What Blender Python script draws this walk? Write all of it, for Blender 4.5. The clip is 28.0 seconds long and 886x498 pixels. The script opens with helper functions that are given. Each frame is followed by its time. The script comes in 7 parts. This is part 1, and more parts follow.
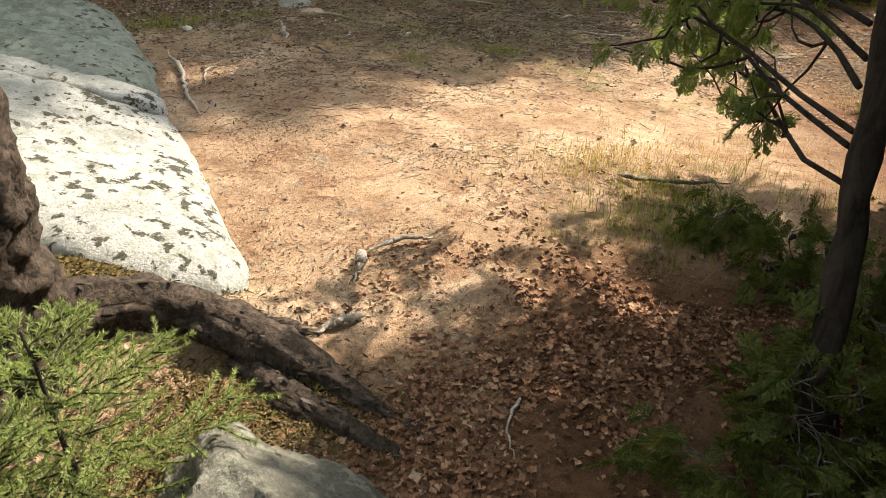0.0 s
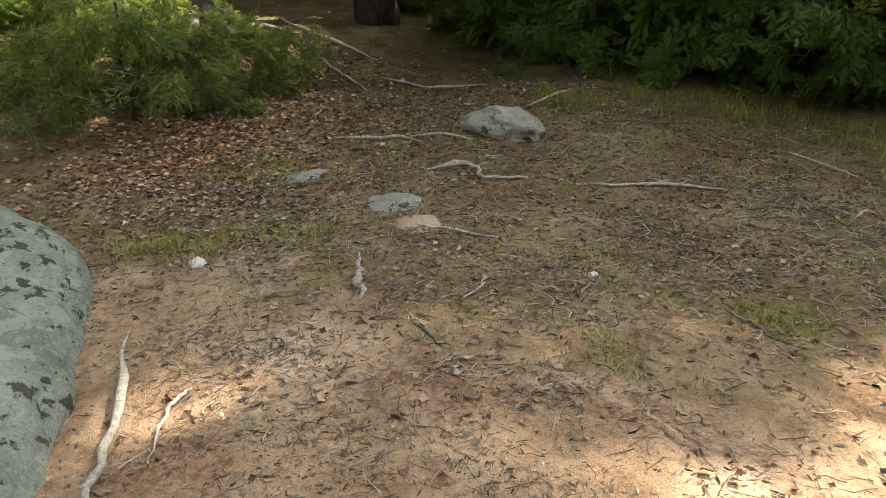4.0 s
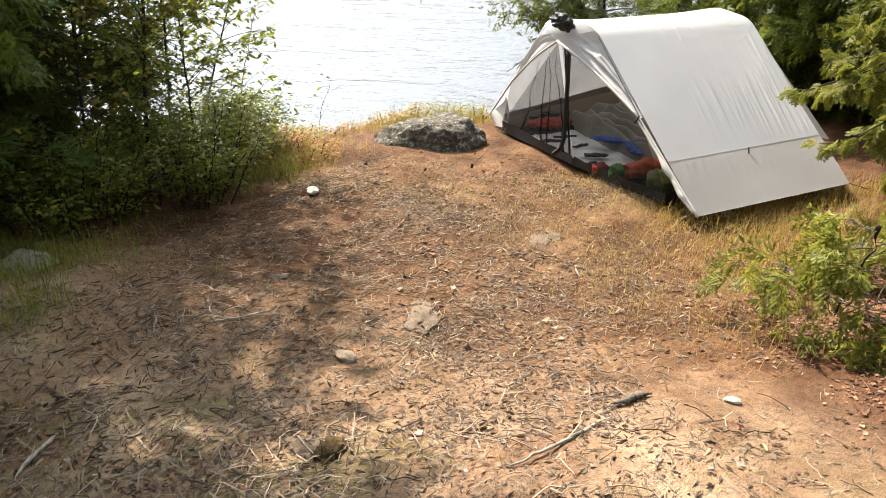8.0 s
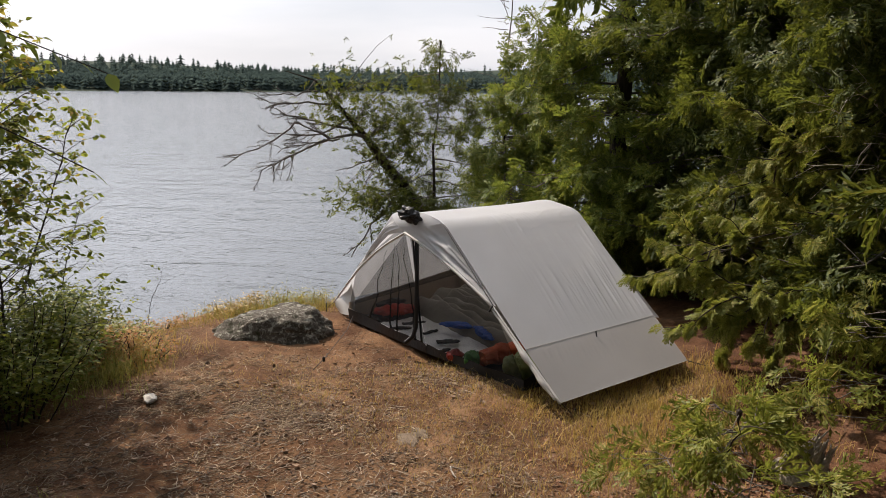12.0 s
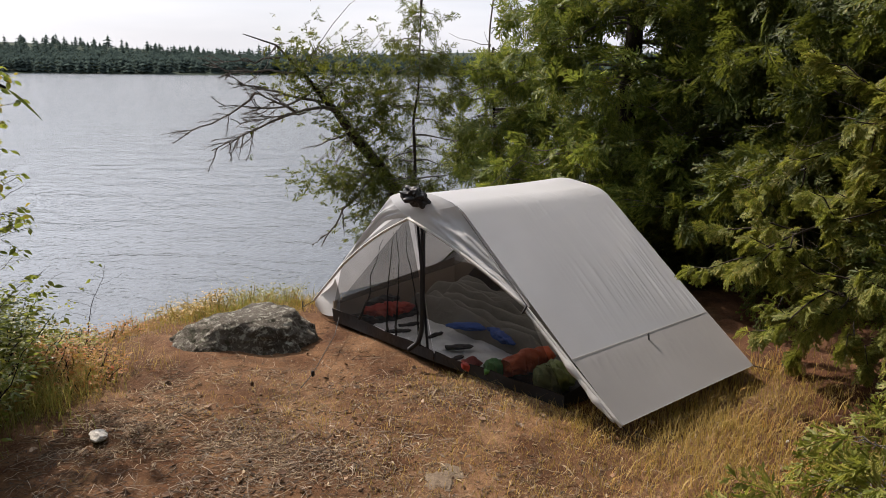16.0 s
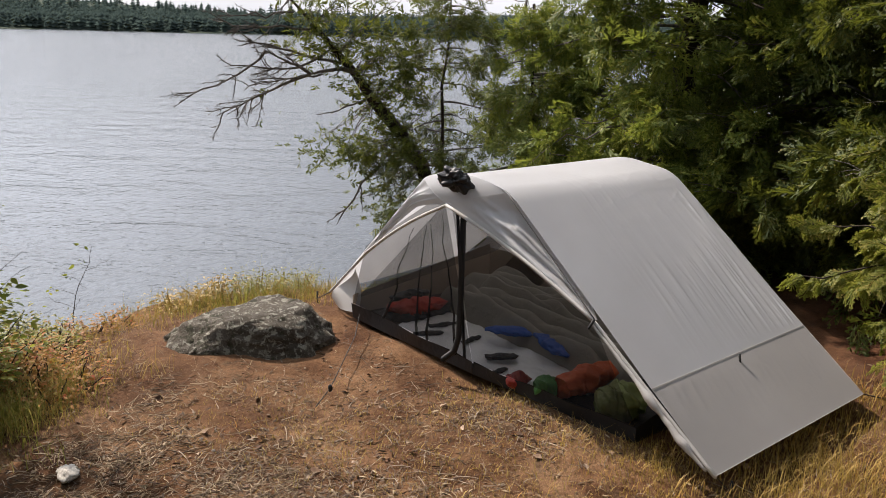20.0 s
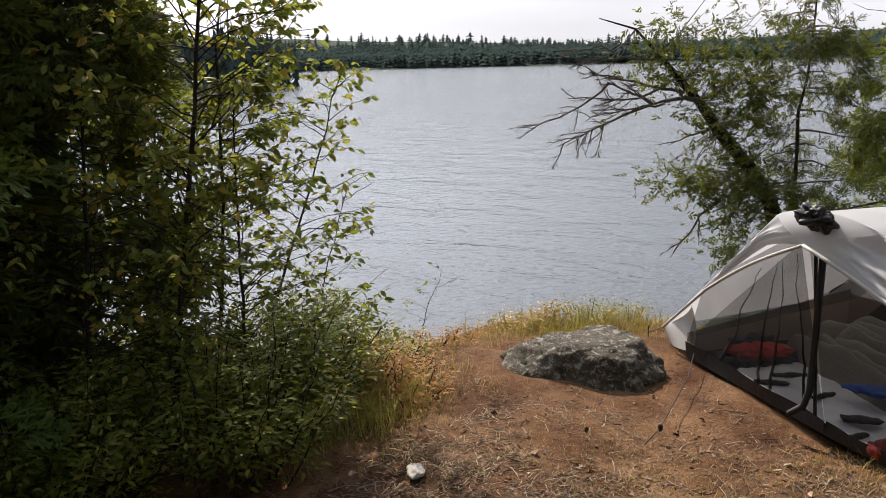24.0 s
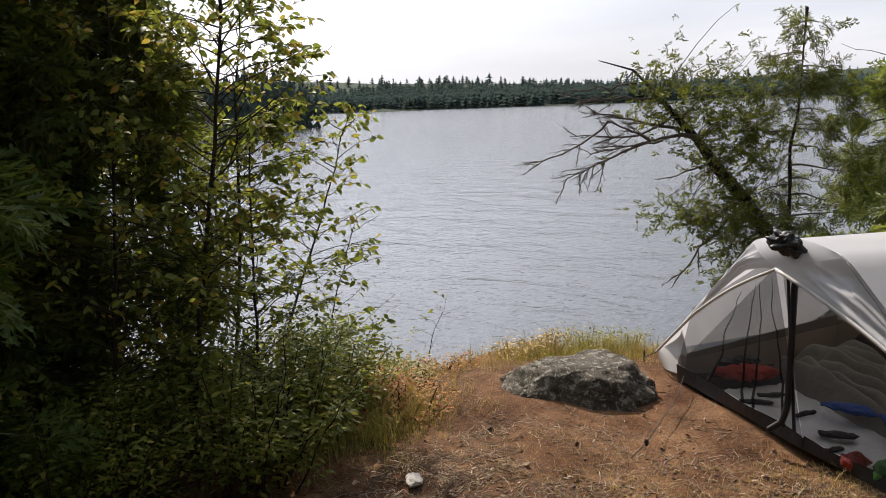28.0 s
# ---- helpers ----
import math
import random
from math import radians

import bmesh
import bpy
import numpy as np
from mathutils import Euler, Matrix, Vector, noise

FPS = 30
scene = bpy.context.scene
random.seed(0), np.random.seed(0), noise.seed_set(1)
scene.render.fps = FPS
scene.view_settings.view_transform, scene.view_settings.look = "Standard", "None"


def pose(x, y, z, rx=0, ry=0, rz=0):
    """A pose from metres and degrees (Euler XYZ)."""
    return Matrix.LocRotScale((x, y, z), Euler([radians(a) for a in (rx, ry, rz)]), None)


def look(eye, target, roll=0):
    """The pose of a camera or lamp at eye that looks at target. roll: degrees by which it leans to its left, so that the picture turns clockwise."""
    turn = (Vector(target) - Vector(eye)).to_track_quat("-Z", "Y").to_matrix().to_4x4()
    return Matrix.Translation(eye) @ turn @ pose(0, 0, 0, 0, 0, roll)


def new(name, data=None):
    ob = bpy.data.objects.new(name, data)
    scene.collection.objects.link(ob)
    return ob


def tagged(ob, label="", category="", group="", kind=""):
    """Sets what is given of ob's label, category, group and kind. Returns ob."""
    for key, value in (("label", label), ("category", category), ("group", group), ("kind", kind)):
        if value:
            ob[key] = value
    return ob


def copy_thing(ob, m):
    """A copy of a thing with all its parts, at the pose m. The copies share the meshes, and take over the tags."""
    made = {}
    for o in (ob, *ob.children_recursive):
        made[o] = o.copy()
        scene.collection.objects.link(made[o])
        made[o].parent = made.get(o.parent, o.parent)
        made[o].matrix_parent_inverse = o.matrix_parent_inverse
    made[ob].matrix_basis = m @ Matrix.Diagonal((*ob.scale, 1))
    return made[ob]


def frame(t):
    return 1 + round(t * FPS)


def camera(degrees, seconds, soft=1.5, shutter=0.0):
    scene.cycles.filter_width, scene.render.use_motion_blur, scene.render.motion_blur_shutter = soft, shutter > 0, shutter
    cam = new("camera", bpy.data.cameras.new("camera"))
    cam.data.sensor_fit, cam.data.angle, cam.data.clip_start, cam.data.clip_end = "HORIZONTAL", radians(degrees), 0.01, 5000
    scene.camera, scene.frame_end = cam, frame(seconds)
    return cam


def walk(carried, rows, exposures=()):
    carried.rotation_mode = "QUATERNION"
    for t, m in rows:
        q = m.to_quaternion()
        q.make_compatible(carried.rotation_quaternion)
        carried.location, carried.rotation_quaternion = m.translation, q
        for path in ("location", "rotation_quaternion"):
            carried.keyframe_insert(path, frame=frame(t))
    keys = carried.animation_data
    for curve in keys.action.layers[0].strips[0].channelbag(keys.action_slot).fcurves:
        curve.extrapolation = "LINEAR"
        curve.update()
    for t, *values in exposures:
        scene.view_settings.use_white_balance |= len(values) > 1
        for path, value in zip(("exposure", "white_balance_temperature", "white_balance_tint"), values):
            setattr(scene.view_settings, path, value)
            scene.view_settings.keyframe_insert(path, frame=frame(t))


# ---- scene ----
cam = camera(60.5, 28.0, soft=0.6, shutter=0.1)
METRES, EYE, TILT, LEAN, TURN = 9.1, 1.5, -0.85, 0.85, 13.1
ROWS = [
    (0.0, 0.0, 0.0, 0.0, 0.18, -30.65, -0.31),
    (0.5, -0.0007, 0.0388, -0.0027, -2.76, -29.63, 0.94),
    (1.0, 0.0018, 0.0793, -0.0123, -4.73, -27.85, 0.33),
    (1.5, 0.012, 0.1287, -0.0137, -4.39, -25.09, 1.25),
    (2.0, 0.0109, 0.1759, -0.0159, 6.18, -23.58, 1.43),
    (2.5, 0.0043, 0.2278, -0.0222, 8.74, -22.46, 2.81),
    (4.5, -0.0496, 0.3964, -0.0256, 10.3, -23.66, 2.33),
    (5.0, -0.0528, 0.4406, -0.0224, 7.09, -24.61, 3.15),
    (5.5, -0.056, 0.4887, -0.0283, -3.99, -25.81, 3.75),
    (6.0, -0.05, 0.527, -0.0277, -19.52, -25.96, 2.06),
    (6.5, -0.0405, 0.5705, -0.0306, -26.37, -25.65, 3.7),
    (7.0, -0.026, 0.6101, -0.0341, -39.64, -25.2, 0.69),
    (7.5, -0.0109, 0.6404, -0.0299, -62.26, -25.95, 1.4),
    (8.0, 0.0124, 0.6627, -0.0307, -74.67, -23.51, 1.99),
    (8.5, 0.0266, 0.6777, -0.0255, -79.54, -19.33, 2.6),
    (9.0, 0.0307, 0.6899, -0.0225, -86.59, -16.72, 1.02),
    (9.5, 0.0285, 0.6948, -0.0208, -89.02, -15.01, 0.34),
    (10.0, 0.027, 0.6943, -0.0203, -88.73, -13.6, 0.21),
    (10.5, 0.0269, 0.6939, -0.02, -88.51, -12.96, 0.19),
    (11.0, 0.0271, 0.6935, -0.0191, -88.47, -12.28, 0.23),
    (11.5, 0.0268, 0.6936, -0.0184, -88.41, -11.42, 0.47),
    (12.0, 0.0271, 0.6935, -0.0182, -88.45, -11.07, 0.49),
    (12.5, 0.0266, 0.695, -0.0184, -87.84, -10.88, 0.63),
    (14.5, 0.0535, 0.7126, -0.0227, -89.88, -9.71, 0.42),
    (15.0, 0.0732, 0.7194, -0.0236, -91.01, -9.57, 0.04),
    (15.5, 0.0986, 0.7352, -0.0287, -91.88, -10.18, 0.2),
    (16.0, 0.1287, 0.7434, -0.0348, -92.98, -12.3, 0.45),
    (16.5, 0.1605, 0.7464, -0.036, -93.93, -13.4, 0.33),
    (17.0, 0.1861, 0.7518, -0.0394, -94.6, -14.03, 0.42),
    (17.5, 0.2034, 0.7562, -0.0387, -95.94, -14.2, 0.63),
    (18.0, 0.2108, 0.7556, -0.0377, -95.92, -14.41, 0.32),
    (18.5, 0.2136, 0.7552, -0.0378, -94.99, -14.68, -0.06),
    (19.0, 0.2143, 0.7557, -0.0379, -94.31, -14.97, -0.36),
    (19.5, 0.2141, 0.7567, -0.0376, -93.5, -14.98, -0.49),
    (20.0, 0.2138, 0.7585, -0.0371, -92.03, -14.94, -0.47),
    (20.5, 0.2136, 0.7609, -0.0364, -87.64, -14.87, 0.01),
    (21.0, 0.2133, 0.7617, -0.0359, -82.59, -14.66, 0.82),
    (21.5, 0.2124, 0.7622, -0.0356, -79.19, -14.2, 1.26),
    (22.0, 0.2115, 0.7635, -0.0351, -76.25, -13.7, 1.33),
    (22.5, 0.2116, 0.7644, -0.0348, -73.18, -13.36, 1.51),
    (24.5, 0.2107, 0.7659, -0.034, -67.18, -12.24, 1.86),
    (25.0, 0.2088, 0.7663, -0.0339, -66.8, -11.9, 1.7),
    (25.5, 0.2055, 0.7679, -0.0339, -67.22, -11.32, 1.21),
    (26.0, 0.2008, 0.7686, -0.0337, -68.46, -10.93, 1.33),
    (26.5, 0.197, 0.7643, -0.0336, -69.62, -10.42, 1.87),
    (27.0, 0.1925, 0.7539, -0.0337, -69.81, -10.13, 1.83),
    (27.5, 0.1873, 0.7455, -0.0347, -68.21, -9.79, 2.04),
    (28.0, 0.1855, 0.7412, -0.0351, -66.37, -9.58, 2.49),
]
EXPOSURES = [(0.0, 1.55, 7000, 9), (1.0, 1.35, 6950, 7), (2.0, 1.18, 6950, 7), (4.5, 2.5, 7000, 9), (5.0, 2.9, 7000, 8), (5.5, 3.15, 6950, 6), (6.0, 3.58, 6850, 3), (7.0, 3.15, 6600, 2), (7.5, 2.4, 6700, 8), (8.0, 1.7, 6800, 11),
             (8.5, 1.0, 6700, 13), (9.0, 1.0, 6850, 14), (10.0, 0.80, 6850, 15), (14.5, 0.58, 6720, 16), (17.0, 0.68, 6680, 16), (22.5, 0.72, 6650, 16), (24.5, 0.62, 6650, 16), (28.0, 0.58, 6650, 16)]
walk(cam, [(t, pose(0, 0, EYE, TILT, LEAN, TURN) @ pose(METRES * x, METRES * y, METRES * z, 90 + pitch, roll, yaw)) for t, x, y, z, yaw, pitch, roll in ROWS],
     EXPOSURES)
# ---------------------------------------------------------------- sky, sun
SUN_AZ, SUN_EL = 56.0, 45.0          # degrees from +x towards +y, and above the horizon
world = bpy.data.worlds.new("World")
scene.world = world
world.use_nodes = True
wn, wl = world.node_tree.nodes, world.node_tree.links
wn.clear()
w_out = wn.new("ShaderNodeOutputWorld")
w_bg = wn.new("ShaderNodeBackground")
w_bg.inputs["Strength"].default_value = 0.11
w_sky = wn.new("ShaderNodeTexSky")
w_sky.sky_type = 'NISHITA'
w_sky.sun_disc = False
w_sky.sun_elevation = radians(SUN_EL)
w_sky.sun_rotation = radians(90 - SUN_AZ)
w_sky.dust_density = 3.0
w_mix = wn.new("ShaderNodeMixRGB")
w_co = wn.new("ShaderNodeTexCoord")
w_map = wn.new("ShaderNodeMapping")
w_map.inputs["Scale"].default_value = (1.0, 1.0, 7.0)
w_no = wn.new("ShaderNodeTexNoise")
w_no.inputs["Scale"].default_value = 2.2
w_no.inputs["Detail"].default_value = 6.0
w_rp = wn.new("ShaderNodeValToRGB")
w_rp.color_ramp.elements[0].position = 0.36
w_rp.color_ramp.elements[0].color = (4.25, 4.75, 5.35, 1)
w_rp.color_ramp.elements[1].position = 0.68
w_rp.color_ramp.elements[1].color = (5.45, 5.8, 6.3, 1)
w_mix.inputs["Fac"].default_value = 0.82
wl.new(w_co.outputs["Generated"], w_map.inputs["Vector"])
wl.new(w_map.outputs["Vector"], w_no.inputs["Vector"])
wl.new(w_no.outputs["Fac"], w_rp.inputs["Fac"])
wl.new(w_sky.outputs["Color"], w_mix.inputs["Color1"])
# the haze brightens towards the sun
w_dot = wn.new("ShaderNodeVectorMath")
w_dot.operation = 'DOT_PRODUCT'
w_dot.inputs[1].default_value = (math.cos(radians(SUN_EL)) * math.cos(radians(SUN_AZ)), math.cos(radians(SUN_EL)) * math.sin(radians(SUN_AZ)), math.sin(radians(SUN_EL)))
w_glow = wn.new("ShaderNodeMapRange")
w_glow.interpolation_type = 'SMOOTHERSTEP'
for _s, _x in (("From Min", 0.62), ("From Max", 1.0), ("To Min", 1.0), ("To Max", 3.3)):
    w_glow.inputs[_s].default_value = _x
w_mul = wn.new("ShaderNodeVectorMath")
w_mul.operation = 'SCALE'
wl.new(w_co.outputs["Generated"], w_dot.inputs[0])
wl.new(w_dot.outputs["Value"], w_glow.inputs["Value"])
wl.new(w_rp.outputs["Color"], w_mul.inputs["Vector"])
wl.new(w_glow.outputs["Result"], w_mul.inputs["Scale"])
wl.new(w_mul.outputs["Vector"], w_mix.inputs["Color2"])
wl.new(w_mix.outputs["Color"], w_bg.inputs["Color"])
wl.new(w_bg.outputs["Background"], w_out.inputs["Surface"])

sun_lamp = bpy.data.lights.new("sun", 'SUN')
sun_lamp.energy, sun_lamp.angle, sun_lamp.color = 5.0, radians(1.0), (1.0, 0.92, 0.80)
sun = new("sun", sun_lamp)
sun_dir = Vector((math.cos(radians(SUN_EL)) * math.cos(radians(SUN_AZ)), math.cos(radians(SUN_EL)) * math.sin(radians(SUN_AZ)), math.sin(radians(SUN_EL))))
sun.matrix_world = look(sun_dir * 50, (0, 0, 0))

# ---------------------------------------------------------------- arithmetic
RNG = np.random.default_rng(7)


def hash3(i, j, k):
    n = (i * 374761393 + j * 668265263 + k * 2147483647 + 144269) & 0xFFFFFFFF
    n = ((n ^ (n >> 13)) * 1274126177) & 0xFFFFFFFF
    n = ((n ^ (n >> 16)) * 2246822519) & 0xFFFFFFFF
    return ((n ^ (n >> 15)) & 0xFFFF) / 65535.0


def vnoise(p):
    """Smooth value noise from -1 to 1 at the points p (n, 3)."""
    p = np.asarray(p, float)
    i = np.floor(p).astype(np.int64)
    f = p - i
    f = f * f * (3 - 2 * f)
    out = 0
    for dx in (0, 1):
        for dy in (0, 1):
            for dz in (0, 1):
                w = np.where(dx, f[:, 0], 1 - f[:, 0]) * np.where(dy, f[:, 1], 1 - f[:, 1]) * np.where(dz, f[:, 2], 1 - f[:, 2])
                out = out + w * hash3(i[:, 0] + dx, i[:, 1] + dy, i[:, 2] + dz)
    return out * 2 - 1


def fbm(p, octaves=4, gain=0.5):
    p = np.asarray(p, float)
    out, a = 0, 1.0
    for o in range(octaves):
        out = out + a * vnoise(p * 2.03 ** o + 17.3 * o)
        a *= gain
    return out


def sm(t, a, b):
    t = np.clip((np.asarray(t, float) - a) / (b - a), 0, 1)
    return t * t * (3 - 2 * t)


WATER = -1.9


def land(x, y):
    """The ground's height, without its fine relief."""
    x, y = np.asarray(x, float), np.asarray(y, float)
    z = -0.17 - 0.55 * sm(x, -3, 2) * sm(y, 2.5, 7)
    z = z + 0.55 * sm(-x, 3.6, 8) * sm(y, 5, 10)
    z = z + 0.9 * sm(-x, 8, 30) + 0.5 * sm(-y, 2, 20)
    s = 0.76 * x + 0.65 * y + 0.18 * np.sin(1.7 * (x - y)) + 0.09 * np.sin(4.1 * (x - y) + 1)
    z = z - 1.25 * sm(s, 10.0, 11.3) - 0.10 * sm(s, 9.0, 10.1) - 2.5 * sm(s, 11.3, 25)
    # far shore and the headland
    far = 560 + 50 * np.sin((x - y) * 0.006 + 1.0) + 22 * np.sin((x - y) * 0.021)
    z = z + 6 * sm(s, far, far + 30) + 26 * sm(s, far + 20, far + 420) * (1 + 0.35 * np.sin((x - y) * 0.0045 + 2))
    z = z + 0.23 * np.exp(-((x + 1.85) / 0.50) ** 2 - ((y - 1.85) / 0.36) ** 2)
    # low swells and hollows of the trodden ground: x, y, height
    for sx, sy, sh in ((-1.4, 6.9, -0.11), (0.6, 6.4, 0.115), (0.6, 9.1, 0.17), (-2.6, 8.7, 0.145), (0.5, 7.9, -0.055), (-2.6, 5.8, 0.04), (-0.6, 8.2, -0.025), (1.3, 6.0, 0.03), (-1.3, 5.6, -0.04), (-1.0, 3.2, -0.027), (2.6, 9.1, 0.055)):
        z = z + sh * np.exp(-((x - sx) ** 2 + (y - sy) ** 2) / 0.49)
    hd = ((x - 58) / 42) ** 2 + ((y - 114) / 20) ** 2
    return z + 5.2 * (1 - sm(hd, 0.5, 1.25))


def ground_z(x, y):
    x, y = np.atleast_1d(np.asarray(x, float)), np.atleast_1d(np.asarray(y, float))
    p = np.stack([x, y, x * 0], 1)
    near = 1 - sm(np.hypot(x, y - 6), 15, 40)
    return land(x, y) + near * (0.028 * fbm(p * 1.3, 3) + 0.010 * fbm(p * 7 + 5, 3))


def gz(x, y):
    return float(ground_z(x, y)[0])


class Geo:
    """Triangles gathered for one mesh."""

    def __init__(self):
        self.v, self.t, self.n = [], [], 0

    def add(self, v, t):
        v, t = np.asarray(v, float), np.asarray(t, np.int64)
        self.v.append(v)
        self.t.append(t + self.n)
        self.n += len(v)
        return self

    def arrays(self):
        return np.concatenate(self.v), np.concatenate(self.t)


def mesh_of(name, geo, smooth=True):
    v, t = geo.arrays()
    me = bpy.data.meshes.new(name)
    me.vertices.add(len(v))
    me.vertices.foreach_set("co", v.astype(np.float32).ravel())
    me.loops.add(len(t) * 3)
    me.loops.foreach_set("vertex_index", t.astype(np.int32).ravel())
    me.polygons.add(len(t))
    me.polygons.foreach_set("loop_start", np.arange(0, len(t) * 3, 3, dtype=np.int32))
    me.polygons.foreach_set("use_smooth", np.full(len(t), smooth))
    me.update(calc_edges=True)
    return me


def part(name, geo, material, parent=None, label="", smooth=True):
    ob = new(name, mesh_of(name, geo, smooth))
    ob.data.materials.append(material)
    if parent is not None:
        ob.parent = parent
    if label:
        tagged(ob, label)
    return ob


def thing(name, label, category, group="", kind=""):
    return tagged(new(name), label, category, group, kind)


def tube(points, radii, sides=6, seed=0, rough=0.0, cap=True):
    """A bent, tapered tube along points."""
    p = np.asarray(points, float)
    n = len(p)
    r = np.interp(np.linspace(0, 1, n), np.linspace(0, 1, len(radii)), radii)
    d = np.gradient(p, axis=0)
    d /= np.linalg.norm(d, axis=1)[:, None] + 1e-9
    ref = np.array([0.31, 0.22, 0.93]) if abs(d[0, 2]) < 0.8 else np.array([0.93, 0.21, 0.1])
    a = np.cross(d, ref)
    a /= np.linalg.norm(a, axis=1)[:, None] + 1e-9
    b = np.cross(d, a)
    ang = np.arange(sides) * 2 * np.pi / sides
    ring = a[:, None, :] * np.cos(ang)[None, :, None] + b[:, None, :] * np.sin(ang)[None, :, None]
    v = p[:, None, :] + ring * r[:, None, None]
    v = v.reshape(-1, 3)
    if rough:
        v = v + (v - np.repeat(p, sides, 0)) * (rough * fbm(v * 9 + seed, 3))[:, None]
    i = np.arange(n - 1)[:, None] * sides
    j = np.arange(sides)[None, :]
    k = (j + 1) % sides
    q = np.stack([i + j, i + k, i + k + sides, i + j, i + k + sides, i + j + sides], -1).reshape(-1, 3)
    if cap:
        c = len(v)
        v = np.concatenate([v, p[:1] - d[:1] * r[0] * 0.2, p[-1:] + d[-1:] * r[-1]])
        f0 = np.stack([np.full(sides, c), (np.arange(sides) + 1) % sides, np.arange(sides)], 1)
        l = (n - 1) * sides
        f1 = np.stack([np.full(sides, c + 1), l + np.arange(sides), l + (np.arange(sides) + 1) % sides], 1)
        q = np.concatenate([q, f0, f1])
    return v, q


def bend(p0, p1, steps=8, sag=0.0, wob=0.0, rng=RNG):
    """A wavering line from p0 to p1."""
    p0, p1 = np.asarray(p0, float), np.asarray(p1, float)
    s = np.linspace(0, 1, steps)[:, None]
    p = p0 + (p1 - p0) * s
    p[:, 2] -= sag * 4 * (s * (1 - s))[:, 0]
    l = np.linalg.norm(p1 - p0)
    w = np.cumsum(rng.normal(0, 1, (steps, 3)), 0)
    w -= w[0] + (w[-1] - w[0]) * s
    return p + w * wob * l / steps ** 0.5


def spread(template, m3, origin):
    """Copies of a template (v, t) by the matrices m3 (n, 3, 3), at origin (n, 3)."""
    v, t = template
    n = len(origin)
    vv = np.einsum('nij,vj->nvi', m3, v) + origin[:, None, :]
    tt = t[None] + (np.arange(n) * len(v))[:, None, None]
    return vv.reshape(-1, 3), tt.reshape(-1, 3)


def frames_of(direction, roll, size):
    """Matrices whose x axis runs along direction, rolled about it; size scales them."""
    d = np.asarray(direction, float)
    d = d / (np.linalg.norm(d, axis=1)[:, None] + 1e-9)
    up = np.tile(np.array([0.0, 0.0, 1.0]), (len(d), 1))
    up[np.abs(d[:, 2]) > 0.97] = (1, 0, 0)
    y = np.cross(up, d)
    y /= np.linalg.norm(y, axis=1)[:, None] + 1e-9
    z = np.cross(d, y)
    c, s = np.cos(roll)[:, None], np.sin(roll)[:, None]
    y, z = y * c + z * s, z * c - y * s
    return np.stack([d, y, z], 2) * np.asarray(size, float).reshape(-1, 1, 1)


# ---------------------------------------------------------------- materials
def material(name, rough=0.8, metal=0.0, spec=0.3):
    m = bpy.data.materials.new(name)
    m.use_nodes = True
    b = m.node_tree.nodes["Principled BSDF"]
    b.inputs["Roughness"].default_value = rough
    b.inputs["Metallic"].default_value = metal
    b.inputs["Specular IOR Level"].default_value = spec
    return m, m.node_tree.nodes, m.node_tree.links, b


def coords(n, l, scale=(1, 1, 1), kind="Object"):
    co, mp = n.new("ShaderNodeTexCoord"), n.new("ShaderNodeMapping")
    mp.inputs["Scale"].default_value = scale
    l.new(co.outputs[kind], mp.inputs["Vector"])
    return mp.outputs["Vector"]


def noise_tex(n, l, vec, scale, detail=6.0, rough=0.6, warp=0.0):
    t = n.new("ShaderNodeTexNoise")
    t.inputs["Scale"].default_value = scale
    t.inputs["Detail"].default_value = detail
    t.inputs["Roughness"].default_value = rough
    t.inputs["Distortion"].default_value = warp
    l.new(vec, t.inputs["Vector"])
    return t.outputs["Fac"]


def ramp(n, l, fac, *stops):
    r = n.new("ShaderNodeValToRGB")
    e = r.color_ramp.elements
    while len(e) < len(stops):
        e.new(0.5)
    for k, (pos, col) in zip(e, stops):
        k.position = pos
        k.color = (*col, 1) if len(col) == 3 else col
    l.new(fac, r.inputs["Fac"])
    return r.outputs["Color"]


def mixed(n, l, fac, a, b, mode='MIX'):
    m = n.new("ShaderNodeMixRGB")
    m.blend_type = mode
    for s, v in (("Fac", fac), ("Color1", a), ("Color2", b)):
        if isinstance(v, (int, float)):
            m.inputs[s].default_value = v
        elif isinstance(v, tuple):
            m.inputs[s].default_value = (*v, 1)
        else:
            l.new(v, m.inputs[s])
    return m.outputs["Color"]


def bump(n, l, b, fac, strength, distance):
    k = n.new("ShaderNodeBump")
    k.inputs["Strength"].default_value = strength
    k.inputs["Distance"].default_value = distance
    l.new(fac, k.inputs["Height"])
    l.new(k.outputs["Normal"], b.inputs["Normal"])
    return k


def grey(a):
    return (a, a, a)


